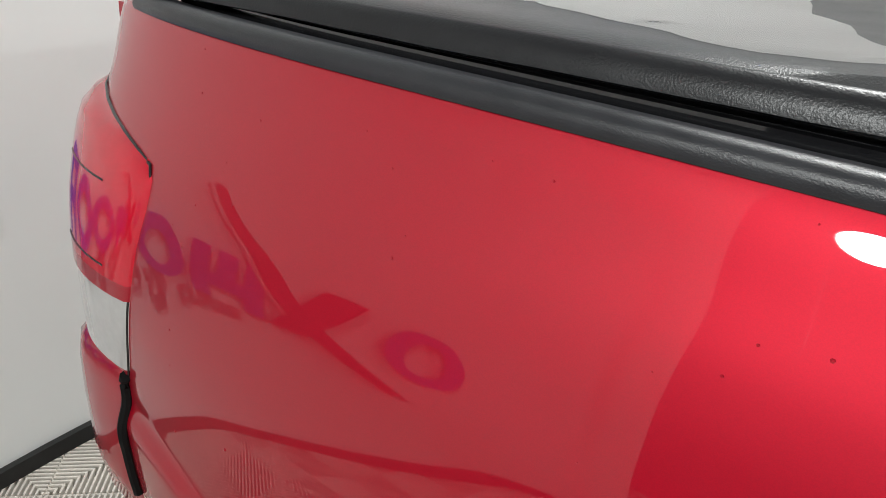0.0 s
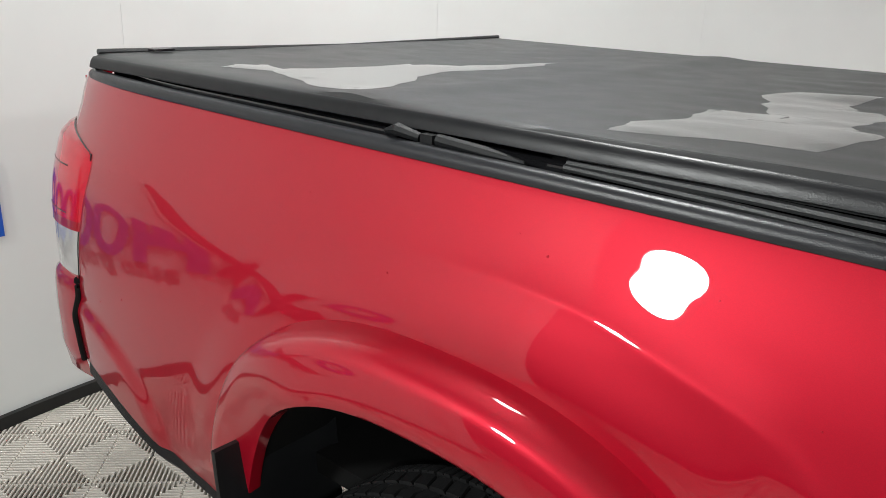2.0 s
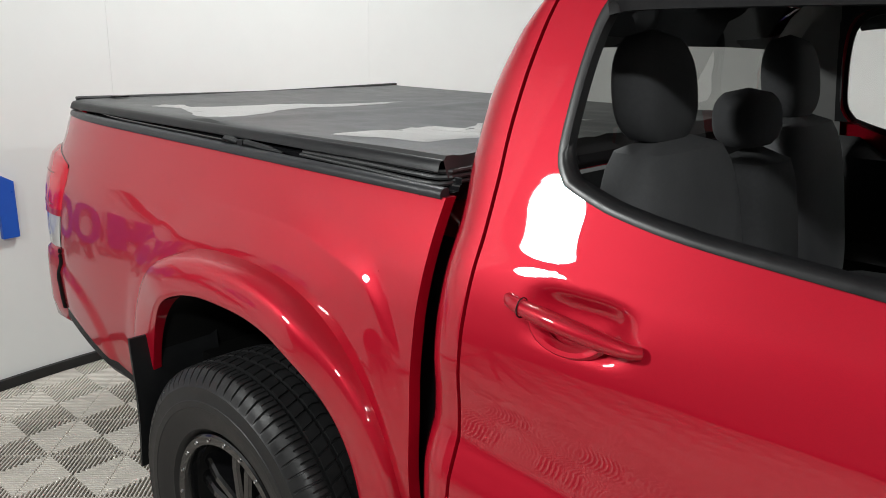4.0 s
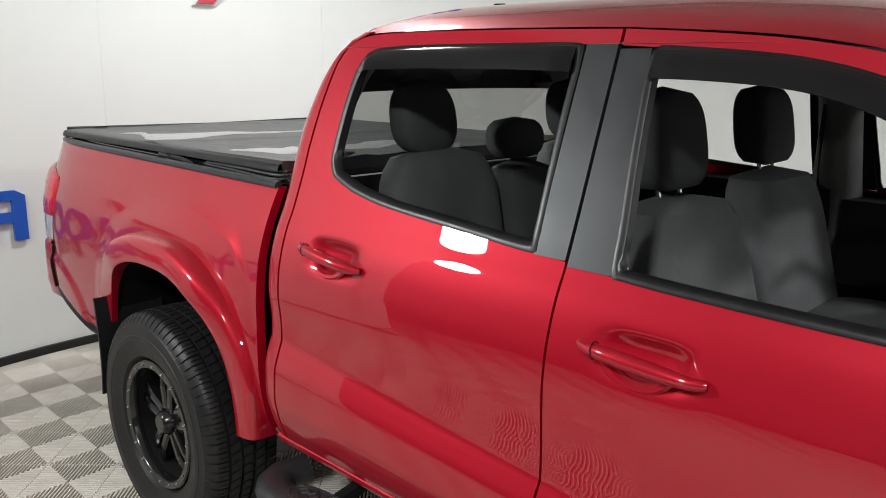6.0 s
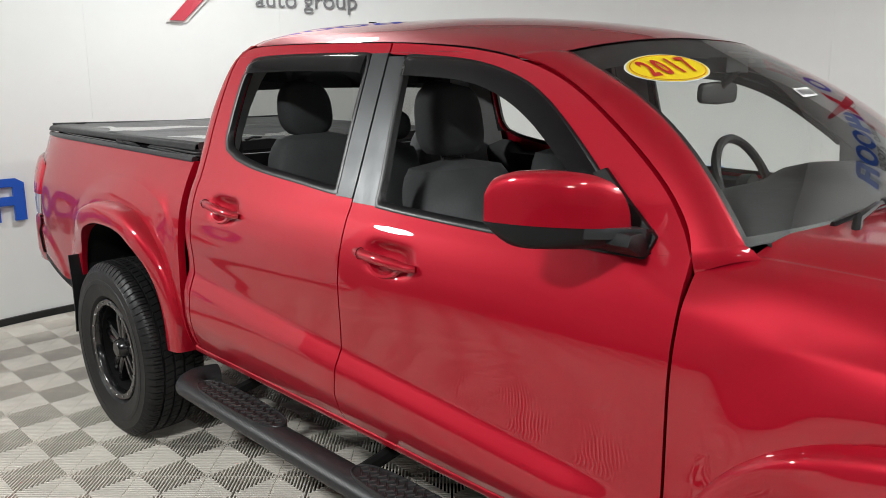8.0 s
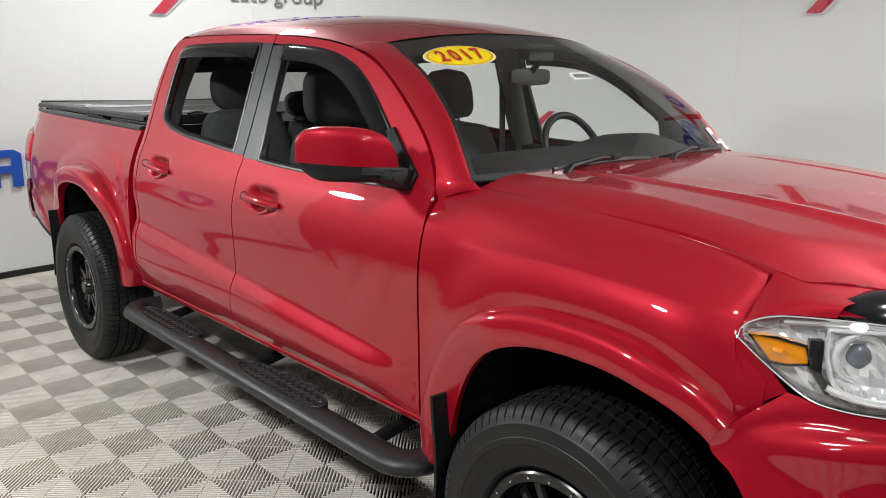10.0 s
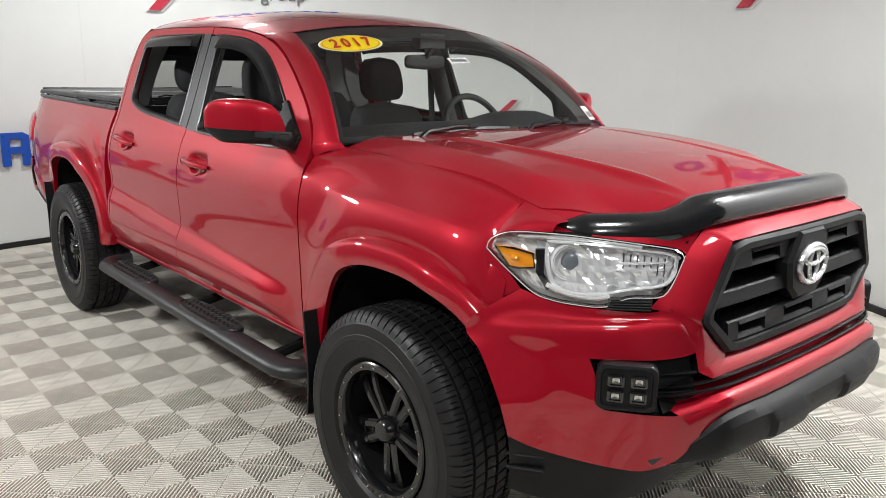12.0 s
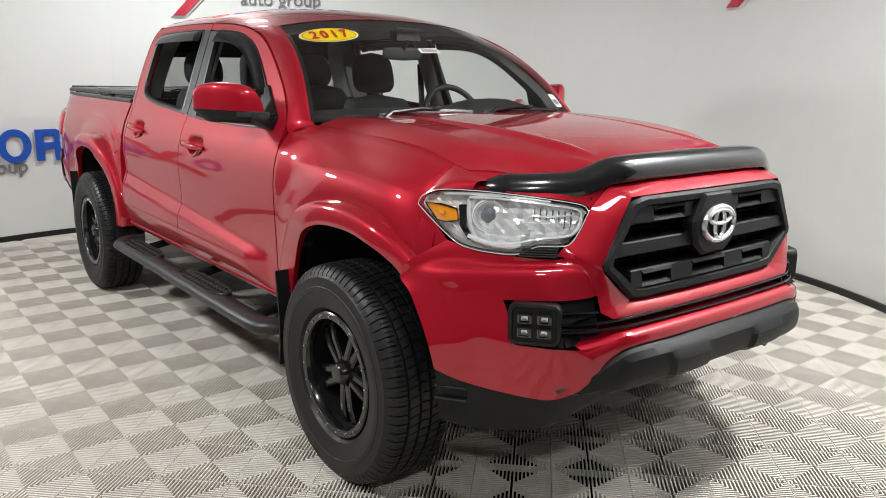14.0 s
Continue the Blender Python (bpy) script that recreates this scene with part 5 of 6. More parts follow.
v, f = grid(rows, close=True)
n = len(prof)
obj("hood_deflector", v, f + [tuple(range(n)), tuple(reversed(range(89 * n, 90 * n)))], SHADE, truck, "glossy black plastic bug deflector", angle=50)

# ---- bed cover and rails ----
def cover_z(x, y):
    f = step01(-0.3, 0.45, x)
    z = 1.321 - 0.010 * (1 - (y / 0.73) ** 2) * (1 - ((x + 0.32) / 0.85) ** 2)
    z += 0.005 * math.exp(-((x + 0.335 - 0.02 * y) / 0.05) ** 2)
    z += f * (0.0075 * math.sin(26 * y + 7 * x) * noise.noise(vec(x * 3, y * 2, 1)) + 0.009 * noise.noise(vec(x * 2.2, y * 13, 4)))
    z += 0.0018 * noise.noise(vec(x * 4, y * 5, 9))
    return z


rows = []
NX, NY = 90, 76
for i in range(NX + 1):
    x = -1.135 + 1.615 * i / NX
    row = []
    for j in range(NY + 1):
        y = -0.728 + 1.456 * j / NY
        e = 0.0 if abs(y) > 0.727 else 1.0
        row.append(vec(x, y, cover_z(x, y) * e + (1 - e) * (cover_z(x, y) - 0.002)))
    sk = [vec(x, -0.7345, 1.3165), vec(x, -0.736, 1.314)]
    row = list(reversed(sk)) + row + [vec(p.x, -p.y, p.z) for p in sk]
    rows.append(row)
back = [vec(p.x - 0.008, p.y, max(1.286, p.z - 0.030)) for p in rows[0]]
front = [vec(p.x + 0.012, p.y, max(1.282, p.z - 0.040)) for p in rows[-1]]
cover = obj("bed_cover", *grid([back] + rows + [front]), VINYL, truck, "black vinyl bed cover with wrinkles and wet patches", angle=28)
obj("cover_edge_bead", *tube([(-1.137, -0.728, 1.325), (-1.139, 0.0, 1.316), (-1.137, 0.728, 1.325)], 0.006, 8), VINYL, cover)
for s in (-1, 1):
    # hem of the cover, hung over its frame; its side shade is in the colour
    rows = []
    for i in range(61):
        x = -1.137 + 1.615 * i / 60
        w = 0.0016 * noise.noise(vec(x * 5, 0, 2)) + 0.0008 * noise.noise(vec(x * 19, 0, 6))
        rows.append([vec(x, s * (y + w), z) for y, z in ((0.7350, 1.3165), (0.7400, 1.3155), (0.7455, 1.309), (0.7490, 1.300), (0.7500, 1.2945 + w), (0.7470, 1.2925 + w), (0.7300, 1.2930))])
    obj("cover_hem", *grid(rows), HEM, cover, "black vinyl hem of the cover", angle=60)
    # rail cap: a rounded strip on the bed's edge, and the black channel behind it
    path = [vec(x, s * (bed_y(x, bed_top(x)) + 0.001), bed_top(x)) for x in [-1.150 + 1.668 * i / 44 for i in range(45)]]
    rows = [[p + vec(0, s * a, b) for a, b in ((0.004, -0.003), (0.0055, 0.0015), (0.004, 0.009), (0.0, 0.014), (-0.006, 0.0165), (-0.016, 0.0165), (-0.020, 0.012), (-0.021, -0.004))] for p in path]
    v, f = grid(rows)
    obj("bed_rail", v, f + [tuple(range(8)), tuple(reversed(range(44 * 8, 45 * 8)))], RAIL, truck, "black plastic bed rail cap", angle=50)
    rows = [[p + vec(0, s * a, b) for a, b in ((-0.018, 0.004), (-0.048, 0.005), (-0.050, 0.016), (-0.056, 0.017), (-0.056, 0.030))] for p in path[1:]]
    obj("cover_rail", *grid(rows), GLOSS, truck)
    clip = merge([tube([(-0.250, s * 0.752, 1.284), (-0.215, s * 0.764, 1.292), (-0.180, s * 0.756, 1.284)], [0.004, 0.010, 0.007], 8), box(-0.172, -0.150, s * 0.757 - 0.008, s * 0.757 + 0.008, 1.274, 1.292), tube([(-0.145, s * 0.757, 1.286), (-0.06, s * 0.757, 1.281), (0.0, s * 0.757, 1.278)], [0.009, 0.009, 0.003], 8)])
    obj("cover_clamp", *clip, BLACK, truck)
obj("cover_tab", *box(-1.122, -1.10, -0.62, -0.565, 1.324, 1.330), TRIM, truck, bevel=0.002)
obj("cover_strap", *tube([(0.42, -0.415, 1.325), (0.45, -0.47, 1.330), (0.475, -0.515, 1.322)], 0.010, 8, flat=0.5), TRIM, truck)

obj("cover_frame", *box(-1.10, 0.46, -0.715, 0.715, 1.225, 1.292), DARK, truck)
for dz, dy, r in ((0.0, 0.0, 0.006), (0.011, 0.008, 0.007), (0.022, 0.012, 0.006)):
    for s in (-1, 1):
        obj("cover_fold", *tube(poly([(0.05, s * (0.742 - dy), 1.279 + dz * 0.4), (0.25, s * (0.750 - dy), 1.276 + dz * 0.8), (0.40, s * (0.753 - dy), 1.272 + dz), (0.475, s * (0.747 - dy), 1.271 + dz), (0.492, s * (0.72 - dy), 1.273 + dz), (0.492, s * 0.55, 1.276 + dz)], 26), r, 8, flat=0.8), VINYL, cover)

# water lying on the cover
def puddle(outline, label):
    n = len(outline)
    pts = []
    for i in range(n):
        a, b = Vector((*outline[i], 0)), Vector((*outline[(i + 1) % n], 0))
        for k in range(6):
            p = a.lerp(b, k / 6)
            w = 0.020 * noise.noise(vec(p.x * 14, p.y * 14, 3)) + 0.005 * noise.noise(vec(p.x * 50, p.y * 50, 5))
            pts.append(vec(p.x + w, p.y + w * 0.6, 0))
    bm = bmesh.new()
    vs = [bm.verts.new((p.x, p.y, cover_z(p.x, p.y) + 0.0006)) for p in pts]
    face = bm.faces.new(vs)
    bmesh.ops.triangulate(bm, faces=[face])
    for _ in range(3):
        bmesh.ops.subdivide_edges(bm, edges=[e for e in bm.edges if e.calc_length() > 0.05], cuts=1)
    bmesh.ops.triangulate(bm, faces=bm.faces)
    zm = max(cover_z(v.co.x, v.co.y) for v in bm.verts)
    for v in bm.verts:
        edge = any(e.is_boundary for e in v.link_edges)
        v.co.z = cover_z(v.co.x, v.co.y) + (0.0008 if edge else 0.0022)
    return tagged(part("water_puddle", bm, WATER, None), label, "water", "puddles")


puddle([(-0.80, -0.655), (-0.845, -0.60), (-0.81, -0.545), (-0.718, -0.556), (-0.70, -0.42), (-0.695, -0.22), (-0.61, -0.10), (-0.545, 0.18), (-0.52, 0.02), (-0.55, -0.286), (-0.45, -0.50), (-0.39, -0.62), (-0.365, -0.683), (-0.458, -0.695), (-0.59, -0.652), (-0.70, -0.60)], "shallow clear water puddle on the black vinyl bed cover")
puddle([(0.06, -0.665), (0.045, -0.557), (0.09, -0.486), (0.058, -0.329), (0.15, -0.291), (0.035, -0.02), (0.095, 0.135), (0.25, 0.174), (0.20, -0.037), (0.305, -0.20), (0.275, -0.342), (0.33, -0.436), (0.305, -0.61), (0.237, -0.609), (0.142, -0.641)], "shallow clear water puddle on the wrinkled bed cover")

# ---- tail lamps and rear bumper ----
def tail_strip(z0, z1, out, n=16, m=12, inset=0.004):
    """A piece of lamp skin from the side's edge round to the tailgate; it stands proud by out."""
    rows = []
    for j in range(m + 1):
        z = z0 + (z1 - z0) * j / m
        xa = LAMP_EDGE(z) - inset
        row = []
        for i in range(n + 1):
            t = i / n
            x = xa + (-1.2699 - xa) * math.sin(radians(90) * t)
            lift = out * min(1.0, math.sin(math.pi * min(0.5, t * 1.1 + 0.04)) ** 0.7) * step01(1.186, 1.145, z) ** 0.6
            row.append(vec(x - lift * 0.8 * t, -bed_y(x, z) - lift, z))
        rows.append(row)
    return rows


for s in (1, -1):
    tl = new("tail_lamp")
    tl.parent = truck
    tl["label"] = "red tail lamp with clear reverse section"
    for nm, za, zb, mt, out in (("red_lens", 0.985, 1.183, LAMPRED, 0.024), ("clear_lens", 0.858, 0.966, LAMPWHITE, 0.019), ("lens_divider", 0.964, 0.987, RED, 0.023), ("lower_divider", 0.848, 0.860, RED, 0.010)):
        v, f = panel(tail_strip(za, zb, out), (0.03, 0.02, 0))
        obj(nm, [vec(p[0], p[1] * s, p[2]) for p in v], f, mt, tl)
    for z, a, b in ((1.098, 3, 10), (0.998, 2, 9)):
        v, f = tube([vec(p.x, p.y + 0.0004, p.z) for p in tail_strip(z, z + 0.001, 0.024, m=1)[0][a:b]], 0.0016, 6)
        obj("lens_rib", [vec(p[0], p[1] * s, p[2]) for p in v], f, TRIM, tl)
    edge = [vec(LAMP_EDGE(z) - 0.001, -(bed_y(LAMP_EDGE(z), z) + 0.0005) * s, z) for z in [0.848 + (1.180 - 0.848) * k / 40 for k in range(41)]]
    obj("lamp_gasket", *tube(edge, 0.0020, 6), TRIM, tl)

RB = [(-1.112, -0.842), (-1.16, -0.846), (-1.23, -0.838), (-1.29, -0.80), (-1.32, -0.71), (-1.335, -0.55), (-1.335, -0.25), (-1.335, 0.0)]
RB = RB + [(x, -y) for x, y in reversed(RB[:-1])]
plan = smooth_path([(x, y, 0) for x, y in RB], 60)
rows = []
for p in plan:
    inn = vec(0.06, -0.05 * math.copysign(1, p.y) if abs(p.y) > 0.6 else 0, 0)
    u = abs(p.y) > 0.70
    low = 0.575 if u else 0.56
    rows.append([p + inn + vec(0, 0, 0.850), p + inn * 0.30 + vec(0, 0, 0.846), p + inn * 0.06 + vec(0, 0, 0.826), p + vec(0, 0, 0.80), p + vec(-0.004, 0, 0.74), p + vec(0, 0, 0.65), p + inn * 0.15 + vec(0, 0, low + 0.02), p + inn * 0.6 + vec(0, 0, low)])
obj("rear_bumper", *grid(rows), RED, truck, "red steel rear bumper", angle=55)
for s in (-1, 1):
    seam = [(LAMP_EDGE(z) - 0.004, s * (bed_y(LAMP_EDGE(z) + 0.004, z) + 0.002), z) for z in (0.640, 0.68, 0.72, 0.76, 0.80, 0.835, 0.846)]
    obj("bumper_gap", *tube(poly(seam, 20), 0.0075, 8), DARK, truck)
obj("bumper_underside", *box(-1.27, -0.92, -0.74, 0.74, 0.56, 0.80), DARK, truck)
rows = []
for i in range(13):
    x = -1.08 + 0.66 * i / 12
    y = bed_y(x, bed_low(x)) + 0.002
    rows.append([vec(x, -y, bed_low(x) + 0.012), vec(x, -y - 0.002, bed_low(x) - 0.015), vec(x, -y + 0.02, bed_low(x) - 0.045)])
obj("bed_lower_trim", *grid(rows), BLACK, truck, mirror=True)

# mud flaps
def mud_flap(x, z0, z1, y0, y1, name):
    rows = []
    for j in range(9):
        z = z0 + (z1 - z0) * j / 8
        dx = 0.012 * math.sin(j * 0.5)
        rows.append([vec(x + dx, -y0, z), vec(x + dx - 0.006, -(y0 + 0.02), z), vec(x + dx - 0.008, -y1, z), vec(x + dx - 0.018, -y1, z), vec(x + dx - 0.014, -y0, z)])
    v, f = grid(rows, close=True)
    k = len(v)
    return obj(name, v, f + [(0, 1, 2, 3, 4), (k - 1, k - 2, k - 3, k - 4, k - 5)], BLACK, truck, "black rubber mud flap", mirror=True, angle=30)


mud_flap(-0.415, 0.375, 0.75, 0.70, 0.955, "mud_flap")
mud_flap(2.80, 0.30, 0.68, 0.72, 0.950, "mud_flap")

# ---- door handles ----
def handle(x0, z0, x1, z1, parents):
    y0, y1 = side_y(x0, z0)(z0), side_y(x1, z1)(z1)
    path, rad = [], []
    for i in range(25):
        t = i / 24
        x, z, y = x0 + (x1 - x0) * t, z0 + (z1 - z0) * t, y0 + (y1 - y0) * t
        arc = 0.004 + 0.026 * math.sin(math.pi * t) ** 0.45
        path.append(vec(x, -(y + arc), z + 0.004 * math.sin(math.pi * t)))
        rad.append(0.004 + 0.0125 * math.sin(math.pi * min(1, max(0, 0.04 + 0.92 * t))) ** 0.35)
    v, f = tube(path, rad, 12, flat=0.95)
    xm, zm = (x0 + x1) / 2 + 0.005, (z0 + z1) / 2 - 0.002
    for s, par in ((1, parents[0]), (-1, parents[1])):
        obj("door_handle", [vec(p.x, p.y * s, p.z) for p in v], f, RED, par, "red pull handle over a recess")
        scoop = []
        for r, d in ((1.0, 0.0), (0.9, 0.006), (0.75, 0.005), (0.6, -0.006)):
            row = []
            for k in range(17):
                a = math.pi + math.pi * k / 16
                px, pz = xm - 0.01 + 0.078 * r * math.cos(a), zm - 0.006 + 0.047 * r * math.sin(a)
                row.append(vec(px, -(side_y(px, pz)(pz) + d) * s, pz))
            scoop.append(row)
        obj("handle_scoop", *grid(scoop), RED, par)
        o = path[4]
        ring = [vec(o.x, (o.y + 0.0165 * 0.97 * math.cos(t)) * s, o.z + 0.0165 * math.sin(t)) for t in (2 * math.pi * i / 16 for i in range(16))]
        obj("lock_joint", *tube(ring, 0.0012, 5, closed=True), TRIM, par)


handle(0.742, 1.132, 0.988, 1.108, doors_rear)
handle(1.638, 1.094, 1.888, 1.082, doors_front)

# ---- side glass, seals, visors, pillar films ----
def side_glass(x0, x1, z1, mat, label, left=None, right=None):
    rows = []
    for j in range(15):
        z = 1.19 + (z1 - 1.19) * j / 14
        a = left(z) if left else x0
        b = right(z) if right else x1
        rows.append([vec(a + (b - a) * i / 14, -(side_y(1.3, z)(z) - 0.016), z) for i in range(15)])
    pair = obj("side_window", *grid(rows), mat, truck, label, mirror=True)
    for o in pair:
        o.visible_shadow = False
    return pair


rears = side_glass(0.76, 1.50, 1.655, PANE, "clear rear side window", left=interp([(1.19, 0.76), (1.45, 0.757), (1.58, 0.77), (1.655, 0.80)]))
fronts = side_glass(1.60, 2.40, 1.645, PANE, "clear front side window", right=interp([(1.19, 2.56), (1.25, 2.53), (1.40, 2.36), (1.50, 2.24), (1.58, 2.12), (1.62, 1.98), (1.645, 1.75)]))
bpy.data.objects.remove(fronts[0])     # both windows of this side are wound down
bpy.data.objects.remove(rears[0])

W_R = [(0.79, 1.318), (0.765, 1.36), (0.762, 1.45), (0.768, 1.54), (0.783, 1.60), (0.82, 1.636), (0.90, 1.646), (1.05, 1.650), (1.3, 1.650), (1.455, 1.648), (1.474, 1.632), (1.474, 1.5), (1.476, 1.35), (1.478, 1.25), (1.464, 1.235), (1.28, 1.247), (1.03, 1.265), (0.90, 1.284), (0.84, 1.300)]
W_F = [(1.655, 1.640), (1.70, 1.638), (1.85, 1.627), (1.95, 1.613), (2.04, 1.591), (2.13, 1.557), (2.22, 1.501), (2.33, 1.416), (2.45, 1.311), (2.50, 1.262), (2.50, 1.225), (2.40, 1.212), (2.2, 1.208), (1.90, 1.211), (1.70, 1.217), (1.668, 1.226), (1.660, 1.30), (1.645, 1.45), (1.635, 1.60), (1.640, 1.632)]


def seal(loop, name):
    pts = smooth_path([(x, 0, z) for x, z in loop + loop[:1]], 121)[:-1]
    a = [skin(p.x, p.z, 0.004) for p in pts]
    c = sum((p for p in pts), vec(0, 0, 0)) / len(pts)
    rows = []
    for k, out in ((1.012, -0.006), (1.010, 0.004), (0.985, 0.006), (0.955, 0.003), (0.945, -0.016)):
        rows.append([skin(c.x + (p.x - c.x) * (1 + (k - 1) * 0.30 / max(0.15, abs(p.x - c.x)) if abs(p.x - c.x) > 0.15 else k), c.z + (p.z - c.z) * (1 + (k - 1) * 1.5), out) for p in pts])
    obj(name, *grid(rows, close=True), RUBBER, truck, "black rubber window seal", mirror=True, angle=60)


seal(W_R, "window_seal")
seal(W_F, "window_seal")
for a, b, c, d in ((1.482, 1.556, 1.478, 1.556), (1.564, 1.632, 1.564, 1.668)):
    rows = []
    for j in range(17):
        z = (1.229 if a < 1.5 else 1.219) + (1.648 - 1.229) * j / 16
        t = j / 16
        x0, x1 = c + (a - c) * t, d + (b - d) * t
        rows.append([skin(x0 + (x1 - x0) * k / 4, z, 0.003) for k in range(5)])
    obj("pillar_film", *panel(rows, (0, 0.02, 0)), PILLAR, truck, "satin dark grey door pillar film", mirror=True, angle=60)


def visor(top, low, n):
    a, b = smooth_path([(x, 0, z) for x, z in top], n), smooth_path([(x, 0, z) for x, z in low], n)
    rows = []
    for i, (p, q) in enumerate(zip(a, b)):
        e = step01(0, 2, min(i, n - 1 - i))
        rows.append([skin(p.x + (q.x - p.x) * t, p.z + (q.z - p.z) * t, 0.005 + o * (0.4 + 0.6 * e)) for t, o in ((0, 0.0), (0.12, 0.010), (0.35, 0.018), (0.7, 0.024), (0.97, 0.026), (1.0, 0.023), (0.97, 0.019), (0.6, 0.016))])
    v, f = grid(rows)
    m = 8
    obj("window_visor", v, f + [tuple(range(m)), tuple(reversed(range((n - 1) * m, n * m)))], VISOR, truck, "smoked plastic rain visor", mirror=True, angle=40)


visor([(0.785, 1.612), (0.82, 1.634), (0.90, 1.643), (1.1, 1.648), (1.3, 1.648), (1.46, 1.645)], [(0.800, 1.582), (0.84, 1.588), (0.92, 1.591), (1.1, 1.594), (1.3, 1.594), (1.46, 1.592)], 40)
visor([(1.645, 1.636), (1.75, 1.632), (1.88, 1.622), (2.0, 1.600), (2.12, 1.560), (2.22, 1.500), (2.32, 1.420), (2.40, 1.345)], [(1.645, 1.582), (1.75, 1.580), (1.88, 1.572), (1.98, 1.556), (2.08, 1.522), (2.17, 1.474), (2.26, 1.410), (2.345, 1.345)], 50)

# ---- mirrors ----
MIRROR_FRONT = interp([(-1.060, 2.318), (-1.045, 2.352), (-1.02, 2.396), (-0.97, 2.450), (-0.90, 2.495), (-0.83, 2.516)])
MIRROR_BACK = interp([(-1.060, 2.300), (-0.83, 2.376)])
MIRROR_TOP = interp([(-1.060, 1.350), (-1.050, 1.372), (-1.03, 1.386), (-0.99, 1.394), (-0.93, 1.395), (-0.86, 1.388), (-0.83, 1.380)])


def mirror_shell(s, lower):
    """Cap or base of a door mirror, in slices from its outer end to the door."""
    rows, n = [], 26
    for i in range(23):
        y = -1.060 + 0.230 * (i / 22) ** 1.25
        xb, xf = MIRROR_BACK(y), MIRROR_FRONT(y)
        zc = 1.290 - 0.012 * (i / 22)
        mid, half = (xb + xf) / 2, (xf - xb) / 2
        top = MIRROR_TOP(y) - zc
        row, lean = [], (i / 22) ** 1.5
        for k in range(n):
            a = math.pi * k / (n - 1)
            c, w = math.cos(a), math.sin(a)
            if lower:
                drop = 0.046 * step01(-0.05, 0.30, i / 22) + 0.004
                row.append(vec(mid + half * 1.012 * math.copysign(abs(c) ** 0.6, c), y * s, zc - 0.0005 - drop * w ** 0.75))
            else:
                row.append(vec(mid + half * math.copysign(abs(c) ** (0.72 if c > 0 else 0.35), c), (y - lean * (0.016 + 0.042 * w)) * s, zc + top * w ** (0.62 if c > 0 else 0.40)))
        rows.append(row)
    v, f = grid(rows)
    m = len(rows)
    f += [(i * n + n - 1, i * n, (i + 1) * n, (i + 1) * n + n - 1) for i in range(m - 1)]
    return v, f + [tuple(range(n)), tuple(reversed(range((m - 1) * n, m * n)))]


for s in (1, -1):
    mr = new("side_mirror")
    mr.parent = truck
    mr["label"] = "red door mirror cap over black base"
    obj("mirror_cap", *mirror_shell(s, False), RED, mr, angle=50)
    obj("mirror_base", *mirror_shell(s, True), BLACK, mr, angle=50)
    arm = prism([vec(2.385, s * -0.775, 1.214), vec(2.385, s * -0.845, 1.222), vec(2.385, s * -0.900, 1.250), vec(2.385, s * -0.890, 1.276), vec(2.385, s * -0.775, 1.276)], vec(0.160, 0, -0.004))
    obj("mirror_arm", *arm, BLACK, mr, bevel=0.008)
    strip = prism([vec(2.470, s * -0.945, 1.284), vec(2.520, s * -0.875, 1.280), vec(2.548, s * -0.838, 1.278), vec(2.548, s * -0.838, 1.256), vec(2.520, s * -0.878, 1.257), vec(2.470, s * -0.948, 1.260)], vec(-0.03, s * 0.012, 0))
    obj("trim_bar", *strip, PILLAR, mr, bevel=0.002)
    sail = [(2.365, 1.372), (2.395, 1.385), (2.4615, 1.330), (2.556, 1.258), (2.540, 1.212), (2.40, 1.210), (2.36, 1.225)]
    v, f = prism([vec(x, -(side_y(x, z)(z) + 0.012) * s, z) for x, z in sail], vec(0, 0.02 * s, 0))
    obj("mirror_sail", v, f, BLACK, mr, bevel=0.003)
    obj("mirror_glass", *[[vec(MIRROR_BACK(y) - 0.0015, y * s, z) for y, z in ((-1.045, 1.300), (-0.85, 1.296), (-0.85, 1.370), (-1.03, 1.368))], [(0, 1, 2, 3)]], CHROME, mr, "mirror glass")

